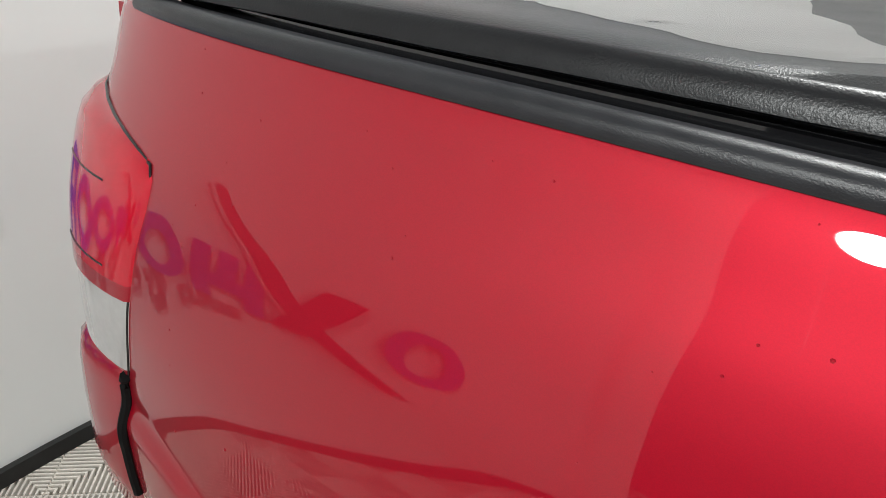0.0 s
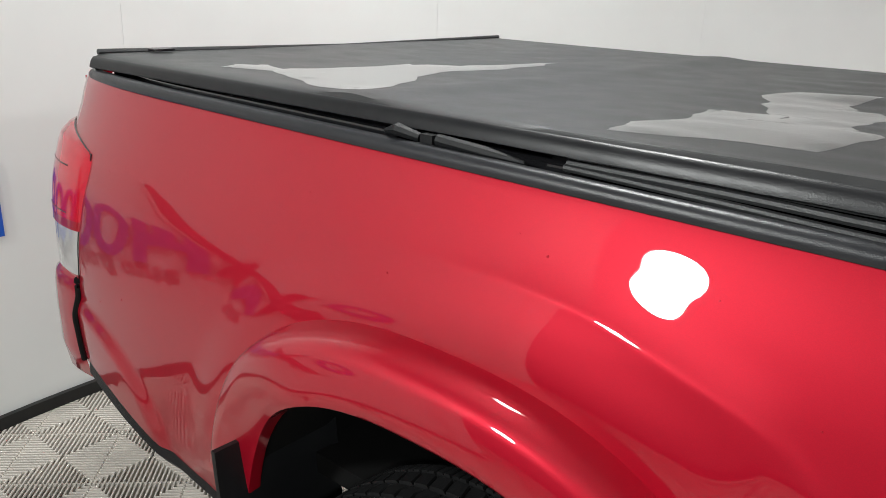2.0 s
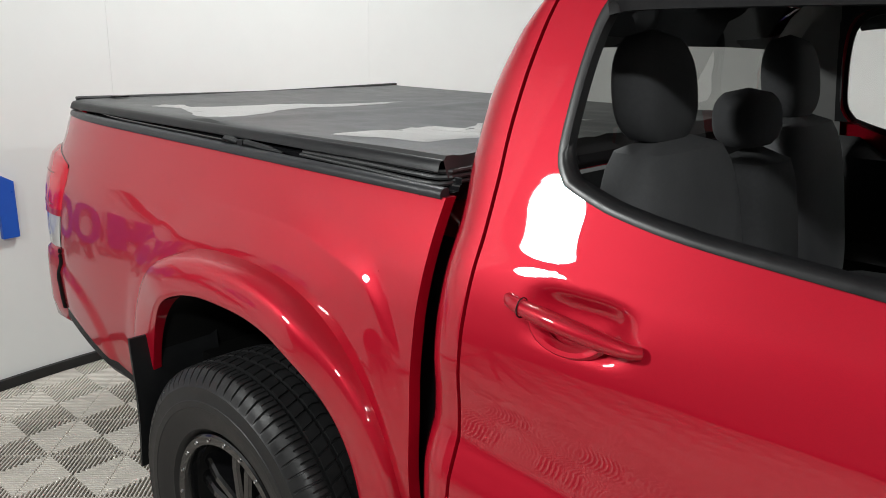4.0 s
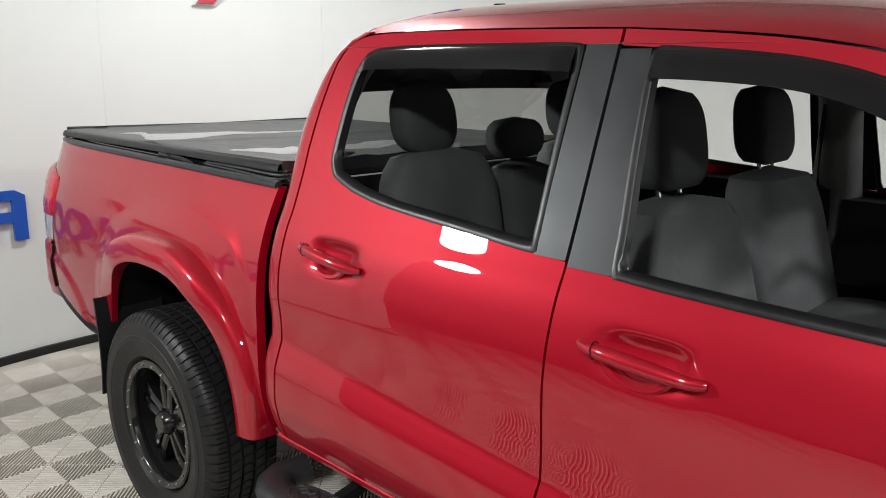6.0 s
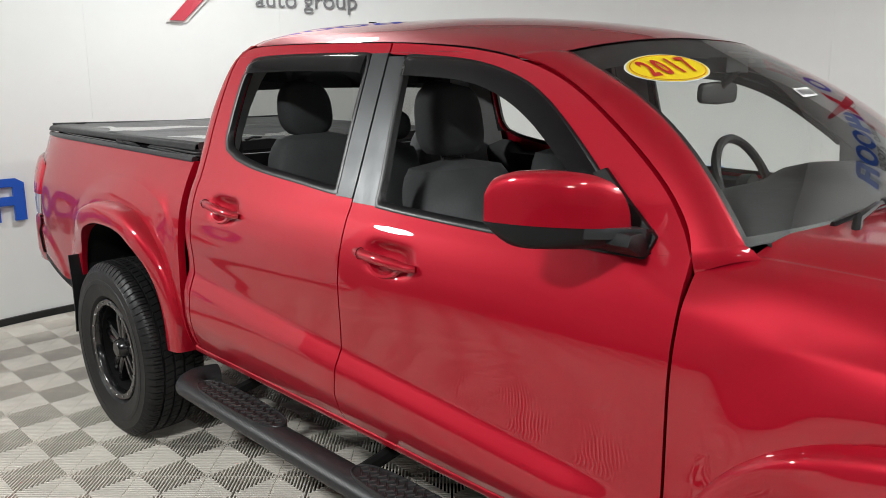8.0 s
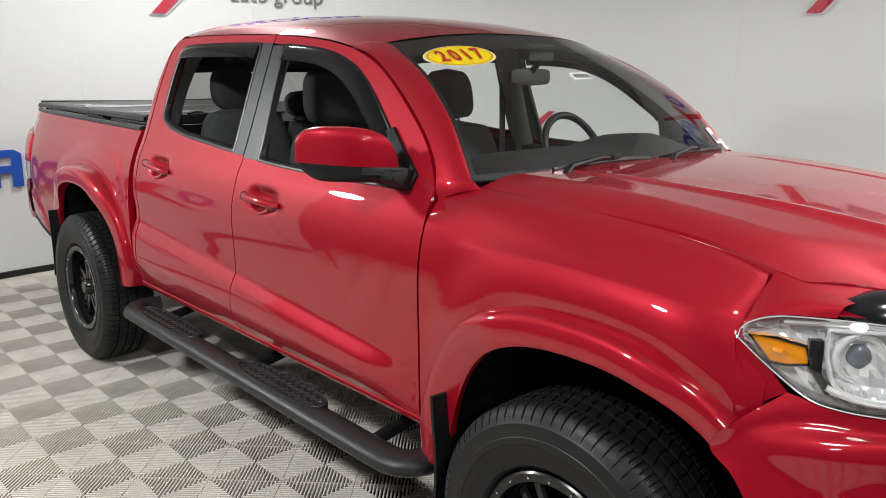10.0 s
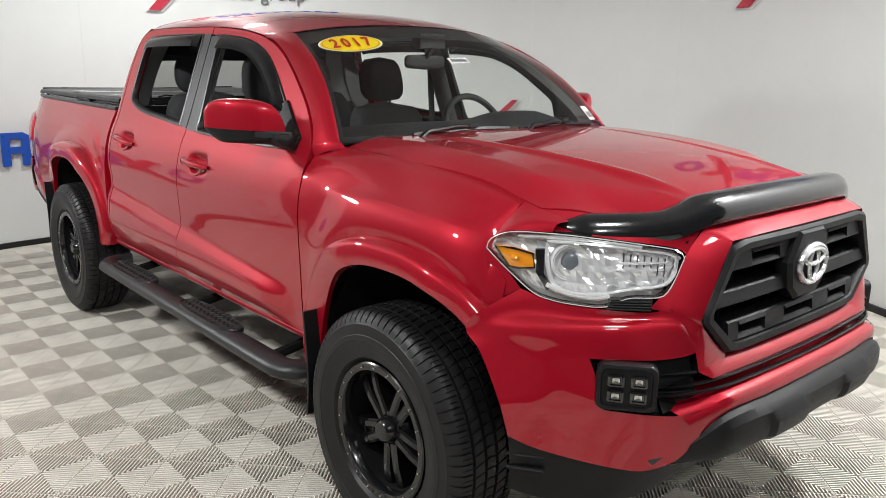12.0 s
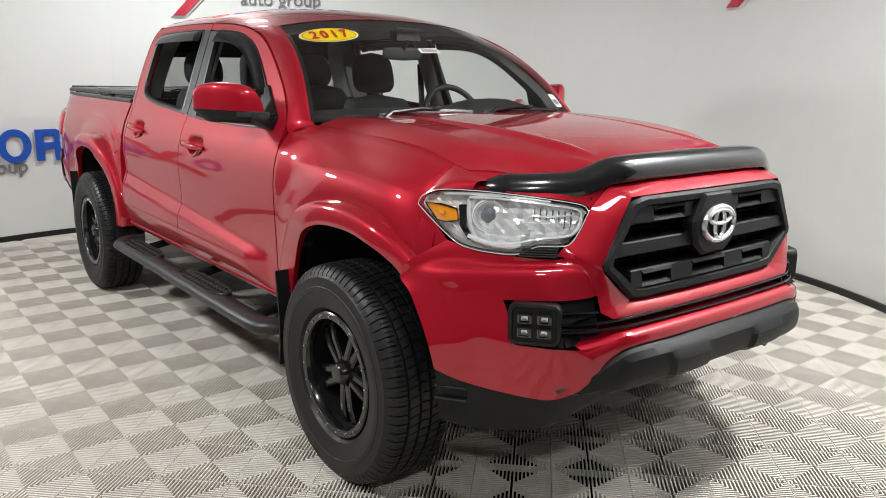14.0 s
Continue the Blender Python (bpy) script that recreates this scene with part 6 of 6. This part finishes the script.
# ---- running boards ----
def running_board(s):
    rb = new("running_board")
    rb.parent = truck
    rb["label"] = "black oval tube step with two tread pads"
    path = poly([(0.655, -0.80, 0.425), (0.640, -0.88, 0.425), (0.69, -0.935, 0.423), (0.80, -0.945, 0.422), (1.7, -0.945, 0.418), (2.50, -0.945, 0.414), (2.62, -0.935, 0.414), (2.668, -0.88, 0.416), (2.655, -0.80, 0.418)], 60)
    v, f = tube(path, 0.058, 14, flat=0.62)
    obj("step_tube", [vec(p.x, p.y * s, p.z) for p in v], f, STEP, rb, angle=60)
    for x0 in (0.76, 1.68):
        out = []
        for i in range(48):
            a = 2 * math.pi * i / 48
            c, sn = math.cos(a), math.sin(a)
            out.append((x0 + 0.27 + 0.27 * math.copysign(abs(c) ** 0.6, c), -0.925 + 0.058 * math.copysign(abs(sn) ** 0.8, sn)))
        rows = []
        for k, z in ((1.0, 0.436), (1.0, 0.455), (0.97, 0.459), (0.94, 0.459), (0.92, 0.455), (0.5, 0.455), (0.0, 0.455)):
            rows.append([vec(x0 + 0.27 + (x - x0 - 0.27) * (1 - (1 - k) * (1 if k < 0.6 else 0.4)), (-0.925 + (y + 0.925) * k) * s, z) for x, y in out])
        pad = obj("step_pad", *grid(rows, close=True), STEP, rb, "ribbed rubber step pad", angle=30)
        studs = []
        for i in range(26):
            for j in range(5):
                x = x0 + 0.03 + 0.0192 * i
                y = -0.925 + (j - 2) * 0.019 + (0.0047 if i % 2 else -0.0047)
                if ((x - x0 - 0.27) / 0.255) ** 4 + ((y + 0.925) / 0.047) ** 2 < 1:
                    d = 0.0075 if (i + j) % 2 else -0.0075
                    studs.append(prism([vec(x - 0.008, (y - d) * s, 0.455), vec(x - 0.004, (y - d - 0.003) * s, 0.455), vec(x + 0.008, (y + d) * s, 0.455), vec(x + 0.004, (y + d + 0.003) * s, 0.455)], vec(0, 0, 0.004)))
        st = obj("tread_studs", *merge(studs), TREAD, rb, smooth=False)
        st["kind"] = "stuff"
    for x in (0.85, 1.65, 2.45):
        obj("step_bracket", *tube([(x, -0.90 * s, 0.405), (x, -0.70 * s, 0.44), (x, -0.45 * s, 0.48)] if s > 0 else [(x, 0.90, 0.405), (x, 0.70, 0.44), (x, 0.45, 0.48)], 0.022, 8), DARK, rb)


running_board(1)
running_board(-1)

# ---- windscreen sticker, wipers, aerial ----
def on_shield(u, t, lift=0.003):
    """A point of the windscreen: u across from right to left, t up from its foot."""
    i, j = t * 14, (u + 1) * 16
    a, b = min(13, int(i)), min(31, int(j))
    fi, fj = i - a, j - b
    p = shield_rows[a][b].lerp(shield_rows[a + 1][b], fi)
    q = shield_rows[a][b + 1].lerp(shield_rows[a + 1][b + 1], fi)
    return p.lerp(q, fj) + vec(0.6, 0, 0.8) * lift


ST = (-0.715, 0.785)


def sticker_disc(k, lift, mat, name, par):
    pts = [on_shield(ST[0] + 0.218 * k * math.cos(a), ST[1] + 0.098 * k * math.sin(a), lift) for a in (2 * math.pi * i / 48 for i in range(48))]
    return obj(name, pts, [tuple(range(48))], mat, par, smooth=False)


sticker = tagged(new("year_sticker"), "yellow oval year sticker with red numerals on windscreen", "sticker")
sticker_disc(1.0, 0.004, WHITE, "sticker_edge", sticker)
sticker_disc(0.95, 0.0052, YELLOW, "sticker_face", sticker)
rows = [[on_shield(ST[0] + 0.218 * k * math.cos(a), ST[1] + 0.098 * k * math.sin(a), 0.006) for a in (2 * math.pi * i / 48 for i in range(48))] for k in (0.895, 0.875)]
obj("sticker_line", *grid(rows, close=True), INK, sticker, smooth=False)
for place, digit in enumerate("2017"):
    cu = bpy.data.curves.new("numeral", "FONT")
    cu.body, cu.size, cu.align_x, cu.align_y, cu.offset = digit, 1.0, "CENTER", "CENTER", 0.03
    tmp = bpy.data.objects.new("numeral", cu)
    scene.collection.objects.link(tmp)
    bpy.context.view_layer.update()
    me = bpy.data.meshes.new_from_object(tmp.evaluated_get(bpy.context.evaluated_depsgraph_get()))
    bpy.data.objects.remove(tmp)
    for vtx in me.vertices:
        vtx.co = on_shield(ST[0] + (vtx.co.x * 0.80 + (place - 1.5) * 0.56) * 0.132, ST[1] + vtx.co.y * 0.142, 0.0064)
    finish("sticker_numeral", me, INK, sticker, "red numeral", smooth=False)
slip = tagged(new("stock_label"), "small white paper label with dark marks on windscreen", "label")
obj("paper", [on_shield(u, t, 0.0035) for u, t in ((-0.11, 0.545), (0.06, 0.555), (0.06, 0.610), (-0.11, 0.600))], [(0, 1, 2, 3)], WHITE, slip, smooth=False)
for k in range(6):
    u = -0.09 + 0.023 * k
    obj("printed_bar", [on_shield(a, b, 0.005) for a, b in ((u, 0.560), (u + 0.015, 0.561), (u + 0.015, 0.592), (u, 0.591))], [(0, 1, 2, 3)], SIGNGREY, slip, smooth=False)
slip = tagged(new("corner_decal"), "small pale paper decal inside the windscreen corner", "sticker")
obj("paper", [on_shield(u, t, 0.0035) for u, t in ((0.86, 0.05), (0.93, 0.05), (0.93, 0.17), (0.86, 0.17))], [(0, 1, 2, 3)], WHITE, slip, smooth=False)
obj("printed_field", [on_shield(u, t, 0.0045) for u, t in ((0.868, 0.07), (0.922, 0.07), (0.922, 0.12), (0.868, 0.12))], [(0, 1, 2, 3)], SIGNGREY, slip, smooth=False)
for u0, u1 in ((-0.62, 0.02), (0.10, 0.80)):
    arm = [on_shield(u0 + (u1 - u0) * t, 0.004 + 0.02 * math.sin(math.pi * t * 0.9), 0.006) + vec(0.006, 0, 0.002) for t in [k / 12 for k in range(13)]]
    wp = obj("wiper", *merge([tube(arm, 0.0065, 6, flat=1.6), tube([arm[0] + vec(0.05, -0.01, -0.012), arm[1] + vec(0.034, 0.0, 0.012), arm[5] + vec(0.012, 0, 0.016), arm[7] + vec(0.004, 0, 0.010)], [0.012, 0.010, 0.008, 0.006], 8)]), TRIM, truck)
    obj("wiper_joint", *box(*[c for a, h in zip(arm[7] + vec(0.006, 0, 0.014), (0.010, 0.022, 0.008)) for c in (a - h, a + h)]), BLACK, wp, bevel=0.004)
obj("roof_aerial", *merge([tube([(0.74, 0, 1.772), (0.70, 0, 1.797), (0.66, 0, 1.806)], [0.016, 0.011, 0.003], 8), box(0.66, 0.75, -0.018, 0.018, 1.745, 1.776)]), TRIM, truck)

# ---- cabin ----
def pad_shape(c, h, e=3.0, n=20, m=12, lean=0.0, taper=0.0, q=0.7):
    rows = []
    for j in range(m + 1):
        w = -1 + 2 * j / m
        k = max(0.0, 1 - abs(w) ** e) ** (1 / e)
        row = []
        for i in range(n):
            a = 2 * math.pi * i / n
            ca, sa = math.cos(a), math.sin(a)
            tp = 1 - taper * (w + 1) / 2
            row.append(vec(c[0] + math.copysign(abs(ca) ** q, ca) * h[0] * k - lean * w * h[2], c[1] + math.copysign(abs(sa) ** q, sa) * h[1] * k * tp, c[2] + w * h[2]))
        rows.append(row)
    return grid(rows, close=True)


def seat(x, y, name="front_seat"):
    st = new(name)
    st.parent = truck
    st["label"] = "dark grey cloth seat with headrest"
    obj("cushion", *pad_shape((x + 0.10, y, 0.83), (0.27, 0.25, 0.10)), CLOTH, st)
    obj("backrest", *pad_shape((x - 0.20, y, 1.02), (0.095, 0.262, 0.300), 4.6, 36, 20, 0.26, 0.14, 0.6), CLOTHG, st)
    obj("headrest", *pad_shape((x - 0.305, y, 1.440), (0.064, 0.138, 0.122), 3.2, 32, 16, 0.15, 0.14, 0.6), CLOTH, st)
    for d in (-0.05, 0.05):
        obj("headrest_post", *tube([(x - 0.27, y + d, 1.26), (x - 0.30, y + d, 1.36)], 0.006, 8), STEEL, st)


seat(1.82, -0.37)
seat(1.75, 0.37)
rs = new("rear_seat")
rs.parent = truck
rs["label"] = "dark cloth rear bench with headrests"
obj("bench", *pad_shape((1.02, 0, 0.85), (0.22, 0.66, 0.09), 4), CLOTH, rs)
for y, w in ((-0.37, 0.255), (0.37, 0.255)):
    obj("bench_back", *pad_shape((0.80, y, 1.10), (0.075, w, 0.275), 3.6, 32, 16, 0.15, 0.14, 0.55), CLOTHG, rs)
for y in (-0.40, 0.36):
    obj("bench_headrest", *pad_shape((0.735, y, 1.455), (0.056, 0.122, 0.112), 2.6, 28, 14, 0.15, 0.12, 0.62), CLOTH, rs)
    for d in (-0.045, 0.045):
        obj("headrest_post", *tube([(0.755, y + d, 1.30), (0.740, y + d, 1.40)], 0.006, 8), STEEL, rs)
obj("bench_centre_pad", *pad_shape((0.830, -0.01, 1.10), (0.070, 0.125, 0.22), 4, 24, 12, 0.15, 0.0, 0.5), CLOTH, rs)
obj("bench_headrest", *pad_shape((0.775, -0.01, 1.375), (0.058, 0.125, 0.070), 2.6, 24, 12, 0.1, 0.0, 0.75), CLOTH, rs)
dash = poly([(2.72, 0, 1.255), (2.60, 0, 1.276), (2.46, 0, 1.284), (2.35, 0, 1.268), (2.27, 0, 1.18), (2.25, 0, 1.05), (2.30, 0, 0.90)], 16)
rows = []
for i in range(25):
    y = -0.74 + 1.48 * i / 24
    reach = 2.765 - 0.085 * abs(y / 0.755) ** 2.2
    hump = 0.058 * math.exp(-((y - 0.40) / 0.19) ** 4)
    rows.append([vec(min(p.x, reach), y, p.z - 0.022 * abs(y / 0.76) ** 3 + hump * (1 - k / 15) * step01(1, 4, k)) for k, p in enumerate(dash)])
obj("dashboard", *grid(rows), CABIN, truck, "dark grey moulded dashboard")
cw = vec(2.20, 0.40, 1.205)
up = vec(-0.42, 0, 0.90).normalized()
obj("steering_wheel", *merge([tube([cw + up * (0.185 * math.sin(a)) + vec(0, 0.185 * math.cos(a), 0) for a in (2 * math.pi * i / 36 for i in range(36))], 0.016, 8, closed=True),
    tube([cw + vec(0, -0.17, 0), cw + vec(0.02, 0, 0), cw + vec(0, 0.17, 0)], 0.018, 8), tube([cw + vec(0.01, 0, 0), cw - up * 0.17], 0.018, 8), tube([cw, cw + vec(0.22, 0, -0.11)], 0.035, 10), lathe([(0, -0.02), (0.05, -0.02), (0.055, 0.02), (0, 0.02)], cw, "x", 16)]), CABIN, truck, "dark steering wheel")
obj("rear_view_mirror", *merge([pad_shape((2.255, 0.02, 1.535), (0.018, 0.115, 0.034), 4), tube([(2.26, 0.02, 1.55), (2.31, 0.02, 1.60)], 0.012, 8), box(2.25, 2.31, -0.05, 0.09, 1.595, 1.655)]), CABIN, truck, "black rear-view mirror and sensor housing")
for s in (-1, 1):
    for x0, x1, zz in ((0.68, 1.54, 1.225), (1.58, 2.60, 1.195)):
        rows = []
        for i in range(13):
            x = x0 + (x1 - x0) * i / 12
            rows.append([vec(x, s * (side_y(x, z)(z) - d), z) for z, d in ((zz + (0.05 if x < 0.85 else 0.0), 0.030), (zz - 0.012, 0.075), (zz - 0.12, 0.085), (0.95, 0.10), (0.90, 0.14), (0.86, 0.12), (0.60, 0.10))])
        obj("door_lining", *grid(rows), CABIN, truck)
    rows = []
    for j in range(12):
        z = 0.62 + (1.665 - 0.62) * j / 11
        yy = side_y(1.56, z)(z) - 0.035
        w = 0.055 + 0.05 * step01(1.2, 0.8, z)
        rows.append([vec(1.545 - w, s * yy, z), vec(1.56 - w * 0.5, s * (yy - 0.035), z), vec(1.56 + w * 0.5, s * (yy - 0.035), z), vec(1.575 + w, s * yy, z)])
    obj("pillar_lining", *grid(rows), LINER, truck, "light grey inner pillar cover")
    rows = []
    for j in range(10):
        z = 1.20 + (1.66 - 1.20) * j / 9
        yy = side_y(0.7, z)(z) - 0.03
        rows.append([vec(CAB_BACK(z) + 0.03, s * (yy - 0.14), z), vec(CAB_BACK(z) + 0.06, s * (yy - 0.04), z), vec(0.765, s * yy, z)])
    obj("corner_lining", *grid(rows), LINER, truck)
    obj("seat_belt", *tube([(1.52, s * 0.665, 1.50), (1.50, s * 0.70, 1.20), (1.50, s * 0.72, 0.70)], 0.022, 8, flat=0.2), CABIN, truck)
    lin = [p for p in gut if 2.06 < p.x < 2.62]
    rows = [[vec(p.x - 0.035, s * (side_y(p.x, p.z)(p.z) - 0.02), p.z - 0.02), vec(p.x - 0.02, s * (side_y(p.x, p.z)(p.z) - 0.085), p.z - 0.012), vec(p.x + 0.015, s * (side_y(p.x, p.z)(p.z) - 0.05), p.z - 0.004)] for p in lin]
    obj("windshield_pillar_lining", *grid(rows), LINER, truck)
rows = []
for i in range(20):
    x = 0.70 + 1.42 * i / 19
    zg = 1.648 - 0.03 * step01(1.8, 2.15, x)
    yy = 0.668
    rows.append([vec(x, yy * u, zg + 0.065 * (1 - abs(u) ** 2.5)) for u in [-1 + 2 * k / 16 for k in range(17)]])
obj("headliner", *grid(rows), LINER, truck, "light grey cloth headliner")
obj("cabin_floor", *merge([box(0.62, 2.62, -0.79, 0.79, 0.535, 0.60), box(0.60, 0.63, -0.76, 0.76, 0.55, 1.28)]), CABIN, truck)

# small water beads left on the bed side and the tail lamp
rng = random.Random(7)
pieces = []
for k in range(55):
    x = -1.05 + 1.55 * rng.random()
    z = 1.255 - 0.50 * rng.random() ** 1.6
    if arch_gap(x, z, ARCH_OUT_R) < 0.02:
        continue
    r = 0.0009 + 0.0013 * rng.random() ** 2
    c = vec(x, -bed_y(x, z), z)
    ring = [[c + vec(r * q * math.cos(t), -h * r, r * q * math.sin(t)) for t in (math.pi * i / 3 for i in range(6))] for q, h in ((1.0, -0.1), (0.75, 0.45), (0.05, 0.7))]
    pieces.append(grid(ring, close=True))
beads = obj("condensation", *merge(pieces), RED, truck, "scattered clear water beads")
beads["kind"] = "stuff"

# ---- floor tiles: ribs that run square to each edge, as far as the diagonals ----
TILE_D = 0.2                  # half a tile's diagonal
SIDE = TILE_D * math.sqrt(2)
RIBS = 20


def tile_data():
    verts, faces = [], []
    h, pitch, lip = SIDE / 2 - 0.0008, SIDE / RIBS, 0.0016
    # a rib's half width and height: flat top, chamfer, upright cap, web thinned to darken gaps
    shape = [(pitch * 0.155, 0.0), (pitch * 0.205, -0.0010), (pitch * 0.200, -0.0064), (pitch * 0.03, -0.0076), (pitch * 0.03, SUB)]

    def stack(loops):
        k = len(verts)
        for pts, z in loops:
            verts.extend((x, y, z) for x, y in pts)
        faces.append((k, k + 1, k + 2, k + 3))
        for lv in range(len(loops) - 1):
            for i in range(4):
                j = (i + 1) % 4
                a = k + 4 * lv
                faces.append((a + i, a + 4 + i, a + 4 + j, a + j))
    for q in range(4):
        c, s = ((1, 0), (0, 1), (-1, 0), (0, -1))[q]

        def turn(x, y):
            return (x * c - y * s, x * s + y * c)
        edge = [turn(*p) for p in ((h - lip, -h), (h, -h), (h, h), (h - lip, h))]
        stack([(edge, -0.005), (edge, SUB)])
        for i in range(RIBS):
            t = (i + 0.5) * pitch - SIDE / 2
            if abs(t) > h - lip:
                continue
            stack([([turn(*p) for p in ((abs(t - w), t - w), (h - lip, t - w), (h - lip, t + w), (abs(t + w), t + w))], z) for w, z in shape])
    return verts, faces


tv, tf = tile_data()
tile_mesh = bpy.data.meshes.new("floor_tile")
tile_mesh.from_pydata(tv, [], tf)
tile_mesh.materials.append(TILE)
near, rest = [], []
GX, GY = 1.04, -0.868         # a corner where four tiles meet
for i in range(-40, 60):
    for j in range(-40, 40):
        if (i + j) % 2 == 0:
            continue
        x, y = GX + TILE_D * i, GY + TILE_D * j
        r = math.hypot(x - CX, y - CY)
        a = math.degrees(math.atan2(y - CY, x - CX)) % 360
        inside = r < BOOTH_R + 0.12
        outside = (a > 226 or a < 13) and r < 5.6
        if not (inside or outside):
            continue
        (near if -1.9 < x < 5.4 and -2.9 < y < -0.15 or 3.0 < x < 5.2 and -0.2 < y < 1.5 else rest).append((x, y))
near.sort(key=lambda p: abs(p[1] + 1.2))
rest += near[300:]
near = near[:300]
turn45 = Euler((0, 0, radians(45)))
for x, y in near:
    t = new("floor_tile", tile_mesh)
    t.parent, t.location, t.rotation_euler = floor, (x, y, 0), turn45
av, af = np.array(tv), np.array(tf)
rot = np.array([[math.cos(radians(45)), -math.sin(radians(45)), 0], [math.sin(radians(45)), math.cos(radians(45)), 0], [0, 0, 1]])
av = av @ rot.T
allv = np.concatenate([av + np.array([x, y, 0]) for x, y in rest])
allf = np.concatenate([af + k * len(av) for k in range(len(rest))])
big = bpy.data.meshes.new("floor_tiles_far")
big.from_pydata(allv.tolist(), [], allf.tolist())
big.materials.append(TILE)
far = new("floor_tiles_far", big)
far.parent = floor
far["kind"] = "stuff"
